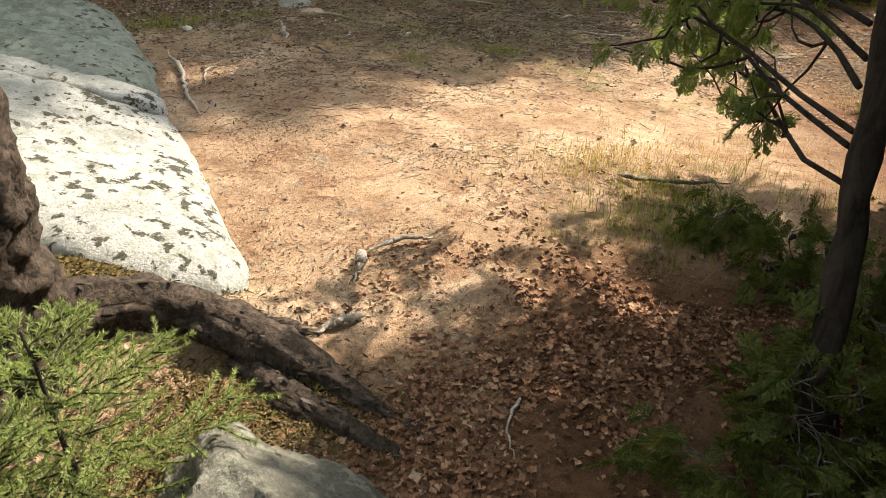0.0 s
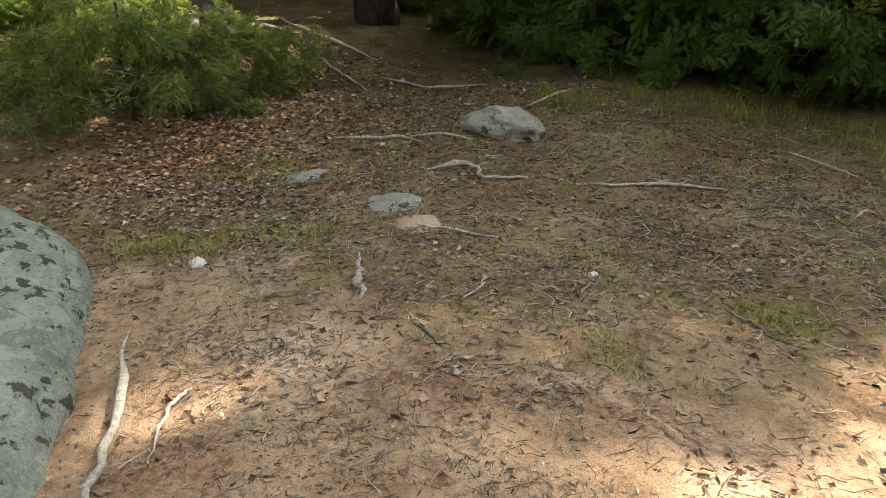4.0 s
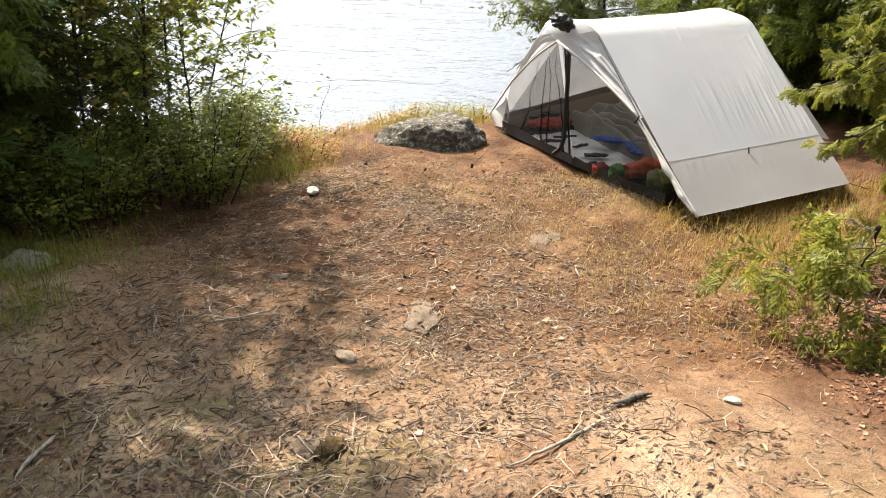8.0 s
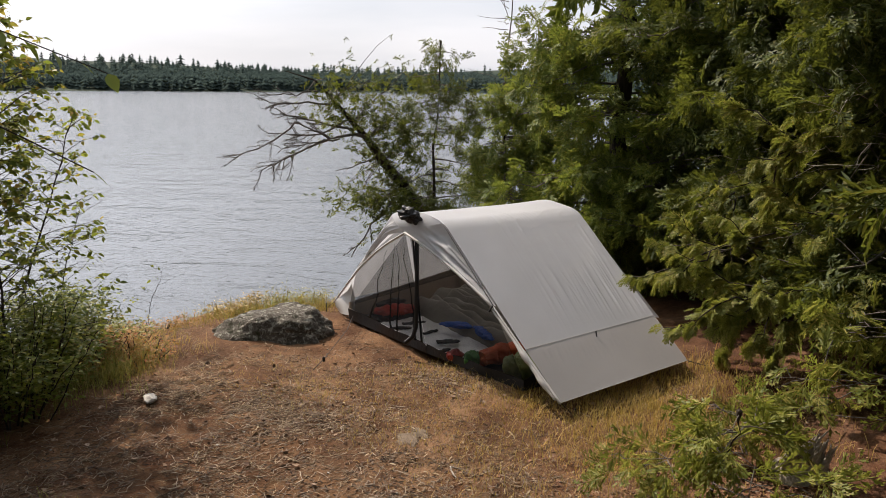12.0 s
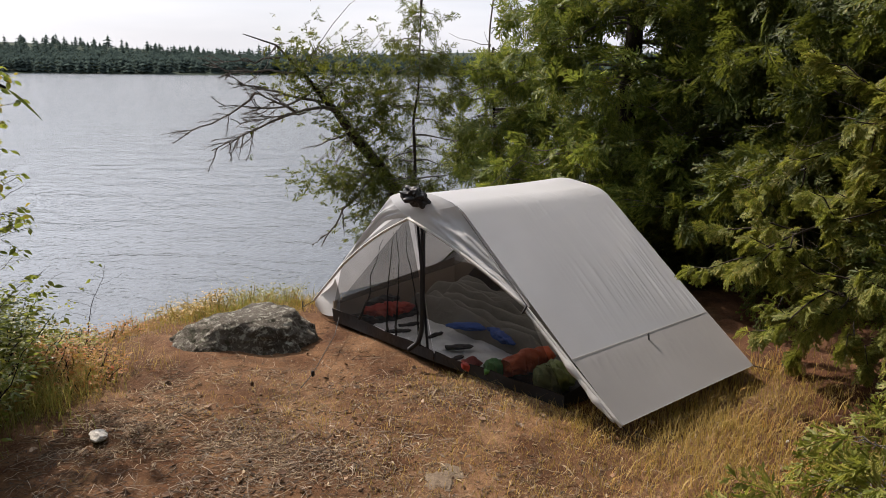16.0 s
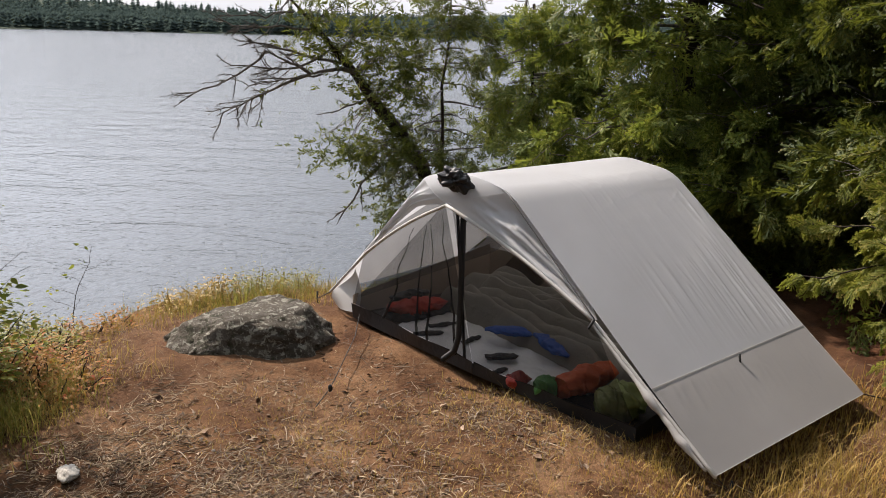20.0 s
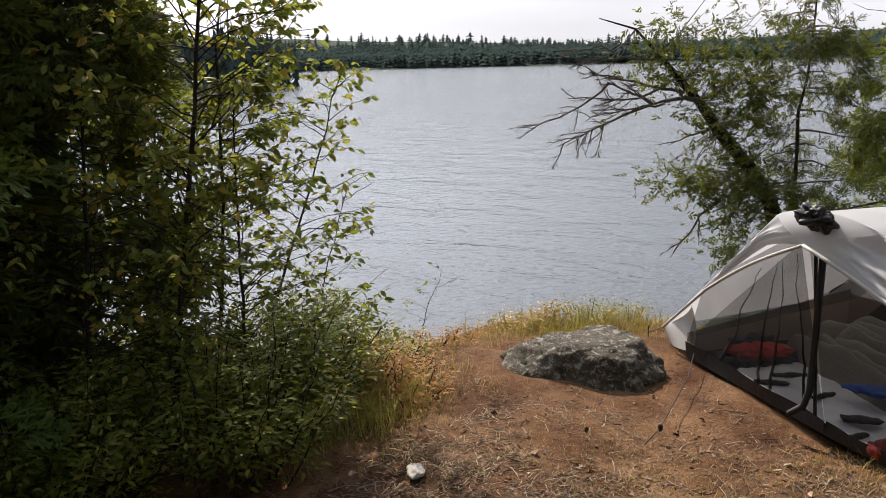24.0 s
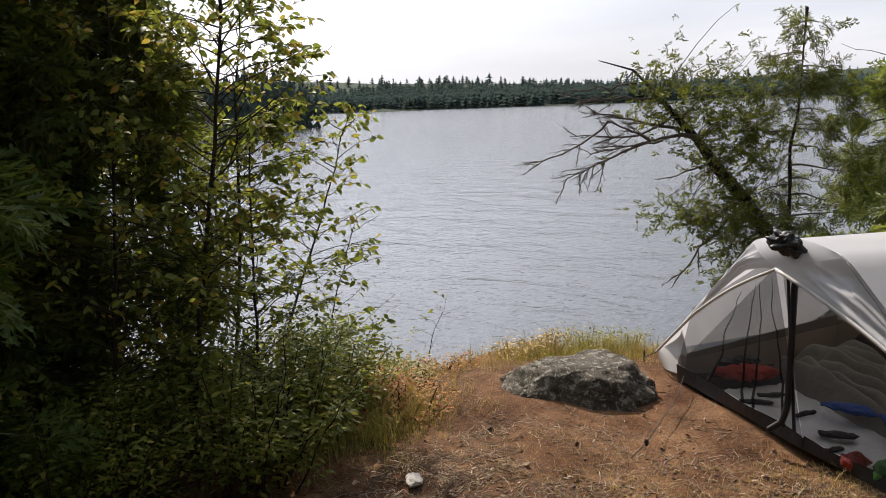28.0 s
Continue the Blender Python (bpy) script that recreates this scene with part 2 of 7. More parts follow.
def ground_material():
    m, n, l, b = material("forest_soil", 0.95, spec=0.1)
    v = coords(n, l)
    big = noise_tex(n, l, v, 0.55, 4, 0.55, 0.6)
    mid = noise_tex(n, l, v, 3.2, 6, 0.62, 0.4)
    fine = noise_tex(n, l, v, 38, 5, 0.7)
    grit = noise_tex(n, l, v, 150, 3, 0.7)
    c = ramp(n, l, mixed(n, l, 0.4, mid, big), (0.34, (0.165, 0.100, 0.060)), (0.50, (0.285, 0.186, 0.116)), (0.66, (0.395, 0.283, 0.190)))
    # smooth pale clay worn bare, red-brown duff, grey dust
    clay = ramp(n, l, noise_tex(n, l, v, 1.7, 6, 0.62, 0.3), (0.50, grey(0)), (0.64, grey(0.75)))
    c = mixed(n, l, clay, c, ramp(n, l, mid, (0.36, (0.36, 0.25, 0.165)), (0.64, (0.47, 0.35, 0.245))))
    red = ramp(n, l, noise_tex(n, l, v, 2.6, 7, 0.72, 0.6), (0.53, grey(0)), (0.60, grey(0.7)))
    c = mixed(n, l, red, c, ramp(n, l, fine, (0.34, (0.095, 0.046, 0.026)), (0.64, (0.245, 0.140, 0.084))))
    dust = ramp(n, l, noise_tex(n, l, v, 6.5, 6, 0.7, 0.9), (0.57, grey(0)), (0.63, grey(0.55)))
    c = mixed(n, l, dust, c, ramp(n, l, fine, (0.34, (0.10, 0.082, 0.062)), (0.64, (0.26, 0.22, 0.17))))
    # crumbs of bark and leaf trodden in
    crumb = ramp(n, l, noise_tex(n, l, v, 30, 7, 0.75, 0.8), (0.56, grey(0)), (0.60, grey(0.75)))
    crumb = mixed(n, l, 1.0, crumb, ramp(n, l, noise_tex(n, l, v, 1.3, 5, 0.65), (0.40, grey(0.15)), (0.60, grey(1.0))), 'MULTIPLY')
    c = mixed(n, l, crumb, c, ramp(n, l, grit, (0.35, (0.045, 0.028, 0.018)), (0.65, (0.16, 0.105, 0.068))))
    c = mixed(n, l, 0.5, c, ramp(n, l, fine, (0.34, grey(0.55)), (0.5, grey(1.0)), (0.66, grey(1.3))), 'MULTIPLY')
    c = mixed(n, l, 0.35, c, ramp(n, l, grit, (0.36, grey(0.55)), (0.5, grey(1.0)), (0.64, grey(1.4))), 'MULTIPLY')
    # darker red-brown earth round the tent, duff under cedars, tree shade painted in
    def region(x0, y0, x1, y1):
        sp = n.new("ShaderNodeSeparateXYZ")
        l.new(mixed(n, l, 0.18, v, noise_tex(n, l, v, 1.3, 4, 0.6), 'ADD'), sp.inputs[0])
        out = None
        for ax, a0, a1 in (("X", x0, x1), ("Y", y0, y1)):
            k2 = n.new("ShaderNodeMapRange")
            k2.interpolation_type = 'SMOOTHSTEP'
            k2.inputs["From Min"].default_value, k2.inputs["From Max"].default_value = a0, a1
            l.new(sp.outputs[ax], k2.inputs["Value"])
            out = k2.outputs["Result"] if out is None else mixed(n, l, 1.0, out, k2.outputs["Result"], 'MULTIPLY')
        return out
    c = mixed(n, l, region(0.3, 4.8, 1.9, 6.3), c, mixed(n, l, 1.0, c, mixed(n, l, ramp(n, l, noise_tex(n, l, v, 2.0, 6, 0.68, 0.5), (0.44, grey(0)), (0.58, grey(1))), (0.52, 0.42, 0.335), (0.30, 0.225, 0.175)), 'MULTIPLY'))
    # the cedars' shade over the path, painted into the soil with darker duff
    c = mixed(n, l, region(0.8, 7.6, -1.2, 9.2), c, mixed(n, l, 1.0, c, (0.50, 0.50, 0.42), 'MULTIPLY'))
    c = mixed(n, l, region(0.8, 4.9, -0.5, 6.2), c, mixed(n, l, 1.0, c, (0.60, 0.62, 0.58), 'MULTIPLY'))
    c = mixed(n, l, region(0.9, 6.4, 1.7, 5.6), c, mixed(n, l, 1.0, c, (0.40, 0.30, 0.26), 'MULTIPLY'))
    # leaf litter and tree shade at the walk's start, darkened in the soil colour
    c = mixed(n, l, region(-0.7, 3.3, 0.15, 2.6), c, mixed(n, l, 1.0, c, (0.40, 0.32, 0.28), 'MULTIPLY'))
    moss = ramp(n, l, noise_tex(n, l, v, 1.9, 6, 0.68, 0.8), (0.50, grey(0)), (0.62, grey(0.65)))
    moss = mixed(n, l, 1.0, moss, region(1.4, 4.4, 0.2, 6.0), 'MULTIPLY')
    c = mixed(n, l, moss, c, ramp(n, l, fine, (0.3, (0.055, 0.055, 0.016)), (0.7, (0.17, 0.155, 0.05))))
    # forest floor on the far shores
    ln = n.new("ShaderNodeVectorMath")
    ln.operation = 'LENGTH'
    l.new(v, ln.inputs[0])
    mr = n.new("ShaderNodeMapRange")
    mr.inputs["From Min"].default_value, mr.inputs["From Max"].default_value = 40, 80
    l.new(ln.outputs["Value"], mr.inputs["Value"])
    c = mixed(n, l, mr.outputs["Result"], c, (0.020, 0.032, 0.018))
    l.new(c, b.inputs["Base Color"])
    h = mixed(n, l, 0.5, fine, grit)
    bump(n, l, b, mixed(n, l, 0.35, h, noise_tex(n, l, v, 11, 5, 0.6, 0.3)), 0.9, 0.035)
    return m


def rock_material(name, light, dark, lichen, amount=0.5, lichen_scale=10, patches=0.58, relief=0.012, moss=(0.050, 0.048, 0.030), cover=0.54):
    """Granite: mottled stone, crusts of lichen in ragged spots, dark moss clumps."""
    m, n, l, b = material(name, 0.9, spec=0.2)
    v = coords(n, l)
    big = noise_tex(n, l, v, 2.2, 5, 0.55, 0.5)
    mid = noise_tex(n, l, v, 14, 5, 0.7)
    spk = noise_tex(n, l, v, 95, 4, 0.8)
    c = ramp(n, l, big, (0.32, dark), (0.58, light))
    c = mixed(n, l, 0.5, c, ramp(n, l, spk, (0.34, grey(0.35)), (0.5, grey(1.0)), (0.68, grey(1.4))), 'MULTIPLY')
    c = mixed(n, l, 0.35, c, ramp(n, l, mid, (0.36, grey(0.55)), (0.6, grey(1.2))), 'MULTIPLY')
    for sc, th, am in ((lichen_scale, cover, amount), (lichen_scale * 2.7, cover + 0.04, amount * 0.8)):
        spot = ramp(n, l, noise_tex(n, l, v, sc, 5, 0.65, 0.4), (th, grey(0)), (th + 0.016, grey(am)))
        c = mixed(n, l, spot, c, mixed(n, l, 0.5, lichen, ramp(n, l, spk, (0.35, tuple(x * 0.6 for x in lichen)), (0.65, lichen))))
    clump = mixed(n, l, 0.36, noise_tex(n, l, v, 17.0, 6, 0.62, 0.2), noise_tex(n, l, v, 2.4, 3))
    blk = ramp(n, l, clump, (patches, grey(0)), (patches + 0.022, grey(0.92)))
    c = mixed(n, l, blk, c, mixed(n, l, 0.5, moss, ramp(n, l, spk, (0.35, tuple(x * 0.4 for x in moss)), (0.65, tuple(x * 1.7 for x in moss)))))
    l.new(c, b.inputs["Base Color"])
    h = mixed(n, l, 0.45, mixed(n, l, 0.5, mid, spk), blk, 'ADD')
    bump(n, l, b, h, 0.9, relief)
    return m


def bark_material(name, a, bcol, sx=6, sz=1.2):
    m, n, l, b = material(name, 0.92, spec=0.15)
    v = coords(n, l, (sx, sx, sz))
    r = noise_tex(n, l, v, 4, 7, 0.7, 0.6)
    f = noise_tex(n, l, coords(n, l), 45, 4, 0.7)
    c = ramp(n, l, r, (0.33, a), (0.66, bcol))
    c = mixed(n, l, 0.4, c, ramp(n, l, f, (0.3, grey(0.5)), (0.7, grey(1.35))), 'MULTIPLY')
    l.new(c, b.inputs["Base Color"])
    bump(n, l, b, mixed(n, l, 0.3, r, f), 1.0, 0.02)
    return m


def leaf_material(name, a, bcol, c3=None, glow=0.35, rough=0.5):
    """Leaves: a diffuse and translucent mix under a thin gloss, with colour from leaf to leaf."""
    m, n, l, b = material(name, rough, spec=0.2)
    geo = n.new("ShaderNodeNewGeometry")
    v = coords(n, l)
    patch = noise_tex(n, l, v, 2.6, 4, 0.6)
    r = mixed(n, l, 0.5, geo.outputs["Random Per Island"], patch)
    stops = [(0.28, a), (0.62, bcol)] + ([(0.80, c3)] if c3 else [])
    c = ramp(n, l, r, *stops)
    l.new(c, b.inputs["Base Color"])
    tr = n.new("ShaderNodeBsdfTranslucent")
    l.new(mixed(n, l, 0.35, c, (0.30, 0.32, 0.03)), tr.inputs["Color"])
    mx = n.new("ShaderNodeMixShader")
    mx.inputs["Fac"].default_value = glow
    l.new(b.outputs["BSDF"], mx.inputs[1])
    l.new(tr.outputs["BSDF"], mx.inputs[2])
    l.new(mx.outputs["Shader"], n["Material Output"].inputs["Surface"])
    return m


def litter_material(name, *stops, rough=0.85):
    m, n, l, b = material(name, rough, spec=0.2)
    geo = n.new("ShaderNodeNewGeometry")
    f = noise_tex(n, l, coords(n, l), 30, 4, 0.6)
    c = ramp(n, l, geo.outputs["Random Per Island"], *stops)
    l.new(mixed(n, l, 0.4, c, ramp(n, l, f, (0.3, grey(0.5)), (0.7, grey(1.3))), 'MULTIPLY'), b.inputs["Base Color"])
    return m


def fabric_material(name, col, glow=0.3, rough=0.55, crease=0.25, scale=7.0):
    m, n, l, b = material(name, rough, spec=0.35)
    v = coords(n, l)
    f = noise_tex(n, l, v, scale, 4, 0.55, 1.2)
    c = mixed(n, l, ramp(n, l, noise_tex(n, l, v, 1.6, 3), (0.35, grey(0)), (0.7, grey(1))), tuple(x * 0.9 for x in col), col)
    l.new(c, b.inputs["Base Color"])
    bump(n, l, b, f, crease, 0.02)
    if glow:
        tr = n.new("ShaderNodeBsdfTranslucent")
        l.new(c, tr.inputs["Color"])
        mx = n.new("ShaderNodeMixShader")
        mx.inputs["Fac"].default_value = glow
        l.new(b.outputs["BSDF"], mx.inputs[1])
        l.new(tr.outputs["BSDF"], mx.inputs[2])
        l.new(mx.outputs["Shader"], n["Material Output"].inputs["Surface"])
    return m


def mesh_material(name, cover, col=(0.012, 0.012, 0.014)):
    m, n, l, b = material(name, 0.7)
    b.inputs["Base Color"].default_value = (*col, 1)
    t = n.new("ShaderNodeBsdfTransparent")
    mx = n.new("ShaderNodeMixShader")
    f = noise_tex(n, l, coords(n, l), 3.0, 3)
    r = n.new("ShaderNodeMapRange")
    r.inputs["To Min"].default_value, r.inputs["To Max"].default_value = cover - 0.1, cover + 0.1
    l.new(f, r.inputs["Value"])
    l.new(r.outputs["Result"], mx.inputs["Fac"])
    l.new(t.outputs["BSDF"], mx.inputs[1])
    l.new(b.outputs["BSDF"], mx.inputs[2])
    l.new(mx.outputs["Shader"], n["Material Output"].inputs["Surface"])
    return m


def water_material():
    m, n, l, b = material("lake_water", 0.10, spec=0.6)
    b.inputs["Base Color"].default_value = (0.048, 0.055, 0.060, 1)
    b.inputs["IOR"].default_value = 1.333
    v = coords(n, l, (1.0, 1.0, 1.0))
    a = noise_tex(n, l, coords(n, l, (0.55, 0.30, 1)), 1.9, 5, 0.55, 0.8)
    c = noise_tex(n, l, v, 7.0, 3, 0.5, 0.5)
    h = mixed(n, l, 0.25, a, c)
    bump(n, l, b, h, 0.62, 0.14)
    return m


SOIL = ground_material()
# ledge granite: sun lightens the first colour, shade darkens the grey-green second
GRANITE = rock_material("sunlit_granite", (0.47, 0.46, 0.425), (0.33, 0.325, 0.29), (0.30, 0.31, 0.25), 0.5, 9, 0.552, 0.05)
GRANITE_SHADE = rock_material("shaded_grey_green_granite", (0.25, 0.265, 0.225), (0.15, 0.16, 0.13), (0.34, 0.385, 0.30), 0.65, 10, 0.580, 0.045)
GREY_STONE = rock_material("grey_stone", (0.34, 0.325, 0.285), (0.205, 0.195, 0.165), (0.34, 0.34, 0.27), 0.5, 16, 0.585, 0.03)
SHORE_ROCK = rock_material("lichened_rock", (0.125, 0.108, 0.086), (0.062, 0.053, 0.042), (0.36, 0.35, 0.29), 0.7, 24, 0.555, 0.05, cover=0.555)
DULL_STONE = rock_material("dull_grey_stone", (0.30, 0.285, 0.255), (0.17, 0.16, 0.14), (0.30, 0.30, 0.25), 0.5, 16, 0.585, 0.03)
FLAT_STONE = rock_material("tan_stone", (0.34, 0.265, 0.185), (0.22, 0.165, 0.115), (0.34, 0.28, 0.21), 0.25, 10, 0.9)
TAN_ROCK = rock_material("tan_rock", (0.17, 0.128, 0.090), (0.12, 0.086, 0.058), (0.18, 0.145, 0.105), 0.3, 12, 0.7)
PALE_STONE = rock_material("pale_stone", (0.58, 0.55, 0.50), (0.36, 0.33, 0.29), (0.5, 0.48, 0.4), 0.3)
DARK_GRANITE = rock_material("dark_mossy_granite", (0.23, 0.215, 0.18), (0.12, 0.112, 0.09), (0.33, 0.34, 0.27), 0.6, 14, 0.59, 0.05)
BARK = bark_material("cedar_bark", (0.013, 0.010, 0.008), (0.055, 0.043, 0.034))
BARK_GREY = bark_material("grey_bark", (0.055, 0.048, 0.042), (0.19, 0.17, 0.15))
BARK_OLD = bark_material("scaly_bark", (0.006, 0.005, 0.004), (0.095, 0.070, 0.054), 9, 9)
BARK_PLATE = litter_material("bark_plates", (0.0, (0.012, 0.009, 0.007)), (0.6, (0.050, 0.036, 0.028)), (0.9, (0.090, 0.066, 0.052)), (1.0, (0.14, 0.11, 0.09)))
DRY_WOOD = bark_material("weathered_wood", (0.20, 0.165, 0.13), (0.46, 0.41, 0.35), 12, 12)
TWIG_WOOD = litter_material("twig_litter", (0.0, (0.05, 0.036, 0.027)), (0.5, (0.16, 0.12, 0.088)), (1.0, (0.36, 0.29, 0.22)))
# copies of one cedar leaf, with sun and shade put into their colours
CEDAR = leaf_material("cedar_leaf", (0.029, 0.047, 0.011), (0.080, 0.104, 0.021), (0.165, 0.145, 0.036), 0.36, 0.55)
CEDAR_LIGHT = leaf_material("sunlit_cedar_leaf", (0.075, 0.125, 0.038), (0.180, 0.235, 0.080), (0.30, 0.30, 0.10), 0.66, 0.34)
# lightened as if the sun came through the thin sprays
CEDAR_BACKLIT = leaf_material("backlit_cedar_leaf", (0.090, 0.150, 0.046), (0.20, 0.275, 0.100), (0.30, 0.31, 0.12), 0.70, 0.30)
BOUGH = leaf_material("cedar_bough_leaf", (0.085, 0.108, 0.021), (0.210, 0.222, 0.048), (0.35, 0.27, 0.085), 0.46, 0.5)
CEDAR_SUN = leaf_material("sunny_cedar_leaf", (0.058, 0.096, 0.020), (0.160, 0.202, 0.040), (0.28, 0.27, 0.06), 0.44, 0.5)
CEDAR_DARK = leaf_material("deep_shade_cedar_leaf", (0.038, 0.080, 0.017), (0.112, 0.165, 0.038), None, 0.50, 0.42)
SPRUCE = leaf_material("spruce_needle", (0.145, 0.205, 0.065), (0.31, 0.36, 0.130), None, 0.42)
SHRUB = leaf_material("shrub_leaf", (0.056, 0.092, 0.018), (0.185, 0.215, 0.044), (0.36, 0.30, 0.06), 0.54, 0.40)
ASPEN = leaf_material("sapling_leaf", (0.066, 0.108, 0.024), (0.195, 0.220, 0.044), (0.46, 0.27, 0.055), 0.48, 0.5)
BIRCH = leaf_material("birch_leaf", (0.070, 0.125, 0.025), (0.19, 0.24, 0.045), None, 0.45, 0.45)
RUSSET = leaf_material("russet_leaf", (0.22, 0.10, 0.030), (0.40, 0.20, 0.06), (0.36, 0.07, 0.03), 0.35, 0.6)
GRASS = leaf_material("green_grass", (0.120, 0.130, 0.030), (0.27, 0.245, 0.065), (0.42, 0.33, 0.12), 0.38)
FRESH = leaf_material("fresh_grass", (0.085, 0.115, 0.018), (0.200, 0.215, 0.036), (0.31, 0.26, 0.075), 0.36)
STRAW = leaf_material("dry_grass", (0.26, 0.165, 0.045), (0.45, 0.32, 0.105), (0.54, 0.27, 0.07), 0.30)
LEAF_LITTER = litter_material("fallen_leaves", (0.0, (0.060, 0.034, 0.022)), (0.5, (0.150, 0.090, 0.058)), (0.8, (0.27, 0.185, 0.125)), (1.0, (0.38, 0.29, 0.215)))
LEAF_PALE = litter_material("pale_leaf_scraps", (0.0, (0.08, 0.060, 0.044)), (0.6, (0.165, 0.130, 0.098)), (1.0, (0.27, 0.225, 0.175)))
LEAF_ORANGE = litter_material("orange_brown_leaves", (0.0, (0.13, 0.055, 0.026)), (0.6, (0.30, 0.15, 0.075)), (1.0, (0.48, 0.33, 0.21)))
LEAF_BROWN = litter_material("small_brown_leaves", (0.0, (0.055, 0.025, 0.014)), (0.5, (0.175, 0.085, 0.047)), (0.85, (0.25, 0.135, 0.078)), (1.0, (0.34, 0.22, 0.14)))
CHIPS = litter_material("bark_chips", (0.0, (0.030, 0.020, 0.014)), (0.40, (0.080, 0.054, 0.037)), (0.8, (0.16, 0.118, 0.085)), (1.0, (0.25, 0.20, 0.15)))
STRAW_LITTER = litter_material("straw_litter", (0.0, (0.070, 0.043, 0.025)), (0.55, (0.185, 0.130, 0.080)), (1.0, (0.36, 0.280, 0.185)))
CLODS = litter_material("earth_clods", (0.0, (0.070, 0.040, 0.026)), (0.6, (0.110, 0.060, 0.038)), (1.0, (0.20, 0.125, 0.080)))
PEBBLE = litter_material("pebbles", (0.0, (0.14, 0.12, 0.10)), (0.6, (0.27, 0.24, 0.20)), (1.0, (0.45, 0.41, 0.36)))
MOSS = litter_material("moss", (0.0, (0.030, 0.025, 0.008)), (0.55, (0.095, 0.080, 0.018)), (0.8, (0.13, 0.070, 0.035)), (1.0, (0.20, 0.12, 0.06)))
MOSS_MAT = bark_material("moss_cushion", (0.022, 0.014, 0.007), (0.110, 0.070, 0.026), 6, 6)
# the lake's haze is mixed into this conifer green, lighter and bluer
FOREST = leaf_material("hazed_far_conifers", (0.032, 0.046, 0.042), (0.044, 0.062, 0.054), None, 0.05, 1.0)
FOREST.node_tree.nodes["Principled BSDF"].inputs["Specular IOR Level"].default_value = 0.0
LAKE = water_material()
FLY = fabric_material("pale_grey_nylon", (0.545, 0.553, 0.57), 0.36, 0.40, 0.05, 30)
# darker than the fly for the light that ground and bags block behind
FLY_LOW = fabric_material("shaded_nylon_lower_panel", (0.31, 0.30, 0.295), 0.13, 0.38, 0.05, 30)
SEAM = fabric_material("dark_grey_seam_tape", (0.10, 0.10, 0.10), 0.0, 0.6, 0.05, 30)
TUB = fabric_material("dark_brown_nylon", (0.26, 0.205, 0.155), 0.2, 0.5, 0.2, 12)
FLY_HEM = fabric_material("pale_grey_hem", (0.52, 0.505, 0.49), 0.14, 0.42, 0.05, 30)
NET = mesh_material("black_netting", 0.52)
NET_THIN = mesh_material("black_netting_far", 0.50)
NET_FOLD = mesh_material("black_netting_folded", 0.62)
BLACK_NYLON = fabric_material("black_nylon", (0.016, 0.016, 0.018), 0.0, 0.5, 0.35, 12)
BLACK_TRIM = fabric_material("black_webbing", (0.012, 0.012, 0.013), 0.0, 0.6, 0.1, 40)
QUILT = fabric_material("olive_grey_quilt", (0.30, 0.28, 0.24), 0.0, 0.55, 0.5, 14)
PAD = fabric_material("white_sheet", (0.85, 0.85, 0.85), 0.0, 0.6, 0.3, 11)
RED = fabric_material("red_nylon", (0.55, 0.045, 0.022), 0.0, 0.5, 0.6, 14)
DARK_RED = fabric_material("dark_red_nylon", (0.30, 0.035, 0.025), 0.0, 0.5, 0.6, 16)
ORANGE = fabric_material("orange_nylon", (0.62, 0.115, 0.035), 0.0, 0.5, 0.6, 16)
BLUE = fabric_material("blue_nylon", (0.022, 0.10, 0.42), 0.0, 0.5, 0.6, 16)
GREEN = fabric_material("green_nylon", (0.07, 0.21, 0.05), 0.0, 0.5, 0.6, 16)
OLIVE = fabric_material("olive_nylon", (0.19, 0.22, 0.07), 0.0, 0.5, 0.6, 16)
POLE = material("dark_pole", 0.35, 0.6)[0]
POLE.node_tree.nodes["Principled BSDF"].inputs["Base Color"].default_value = (0.02, 0.02, 0.02, 1)


# ---------------------------------------------------------------- ground, lake, far shore
def axis_steps(lo, hi, step, reach, grow):
    mid = np.arange(lo, hi + 1e-6, step)
    out, d, e = [], step, 0.0
    while e < reach:
        d *= grow
        e += d
        out.append(e)
    out = np.array(out)
    return np.concatenate([lo - out[::-1], mid, hi + out])


def build_ground():
    xs = axis_steps(-6.5, 7.0, 0.05, 1900, 1.14)
    ys = axis_steps(-1.0, 11.5, 0.05, 1900, 1.14)
    gx, gy = np.meshgrid(xs, ys)
    x, y = gx.ravel(), gy.ravel()
    z = ground_z(x, y)
    nx, ny = len(xs), len(ys)
    i = (np.arange(ny - 1)[:, None] * nx + np.arange(nx - 1)[None, :]).ravel()
    t = np.concatenate([np.stack([i, i + 1, i + nx + 1], 1), np.stack([i, i + nx + 1, i + nx], 1)])
    g = Geo().add(np.stack([x, y, z], 1), t)
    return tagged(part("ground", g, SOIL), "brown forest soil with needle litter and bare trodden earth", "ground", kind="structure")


def build_lake():
    g = Geo()
    g.add([(2, -1800, WATER), (1900, -1800, WATER), (1900, 1800, WATER), (-600, 1800, WATER), (-600, 60, WATER), (2, 9, WATER)],
          [(0, 1, 2), (0, 2, 5), (5, 2, 3), (5, 3, 4)])
    return tagged(part("water", g, LAKE, smooth=False), "grey lake water with small wind ripples", "lake", kind="structure")


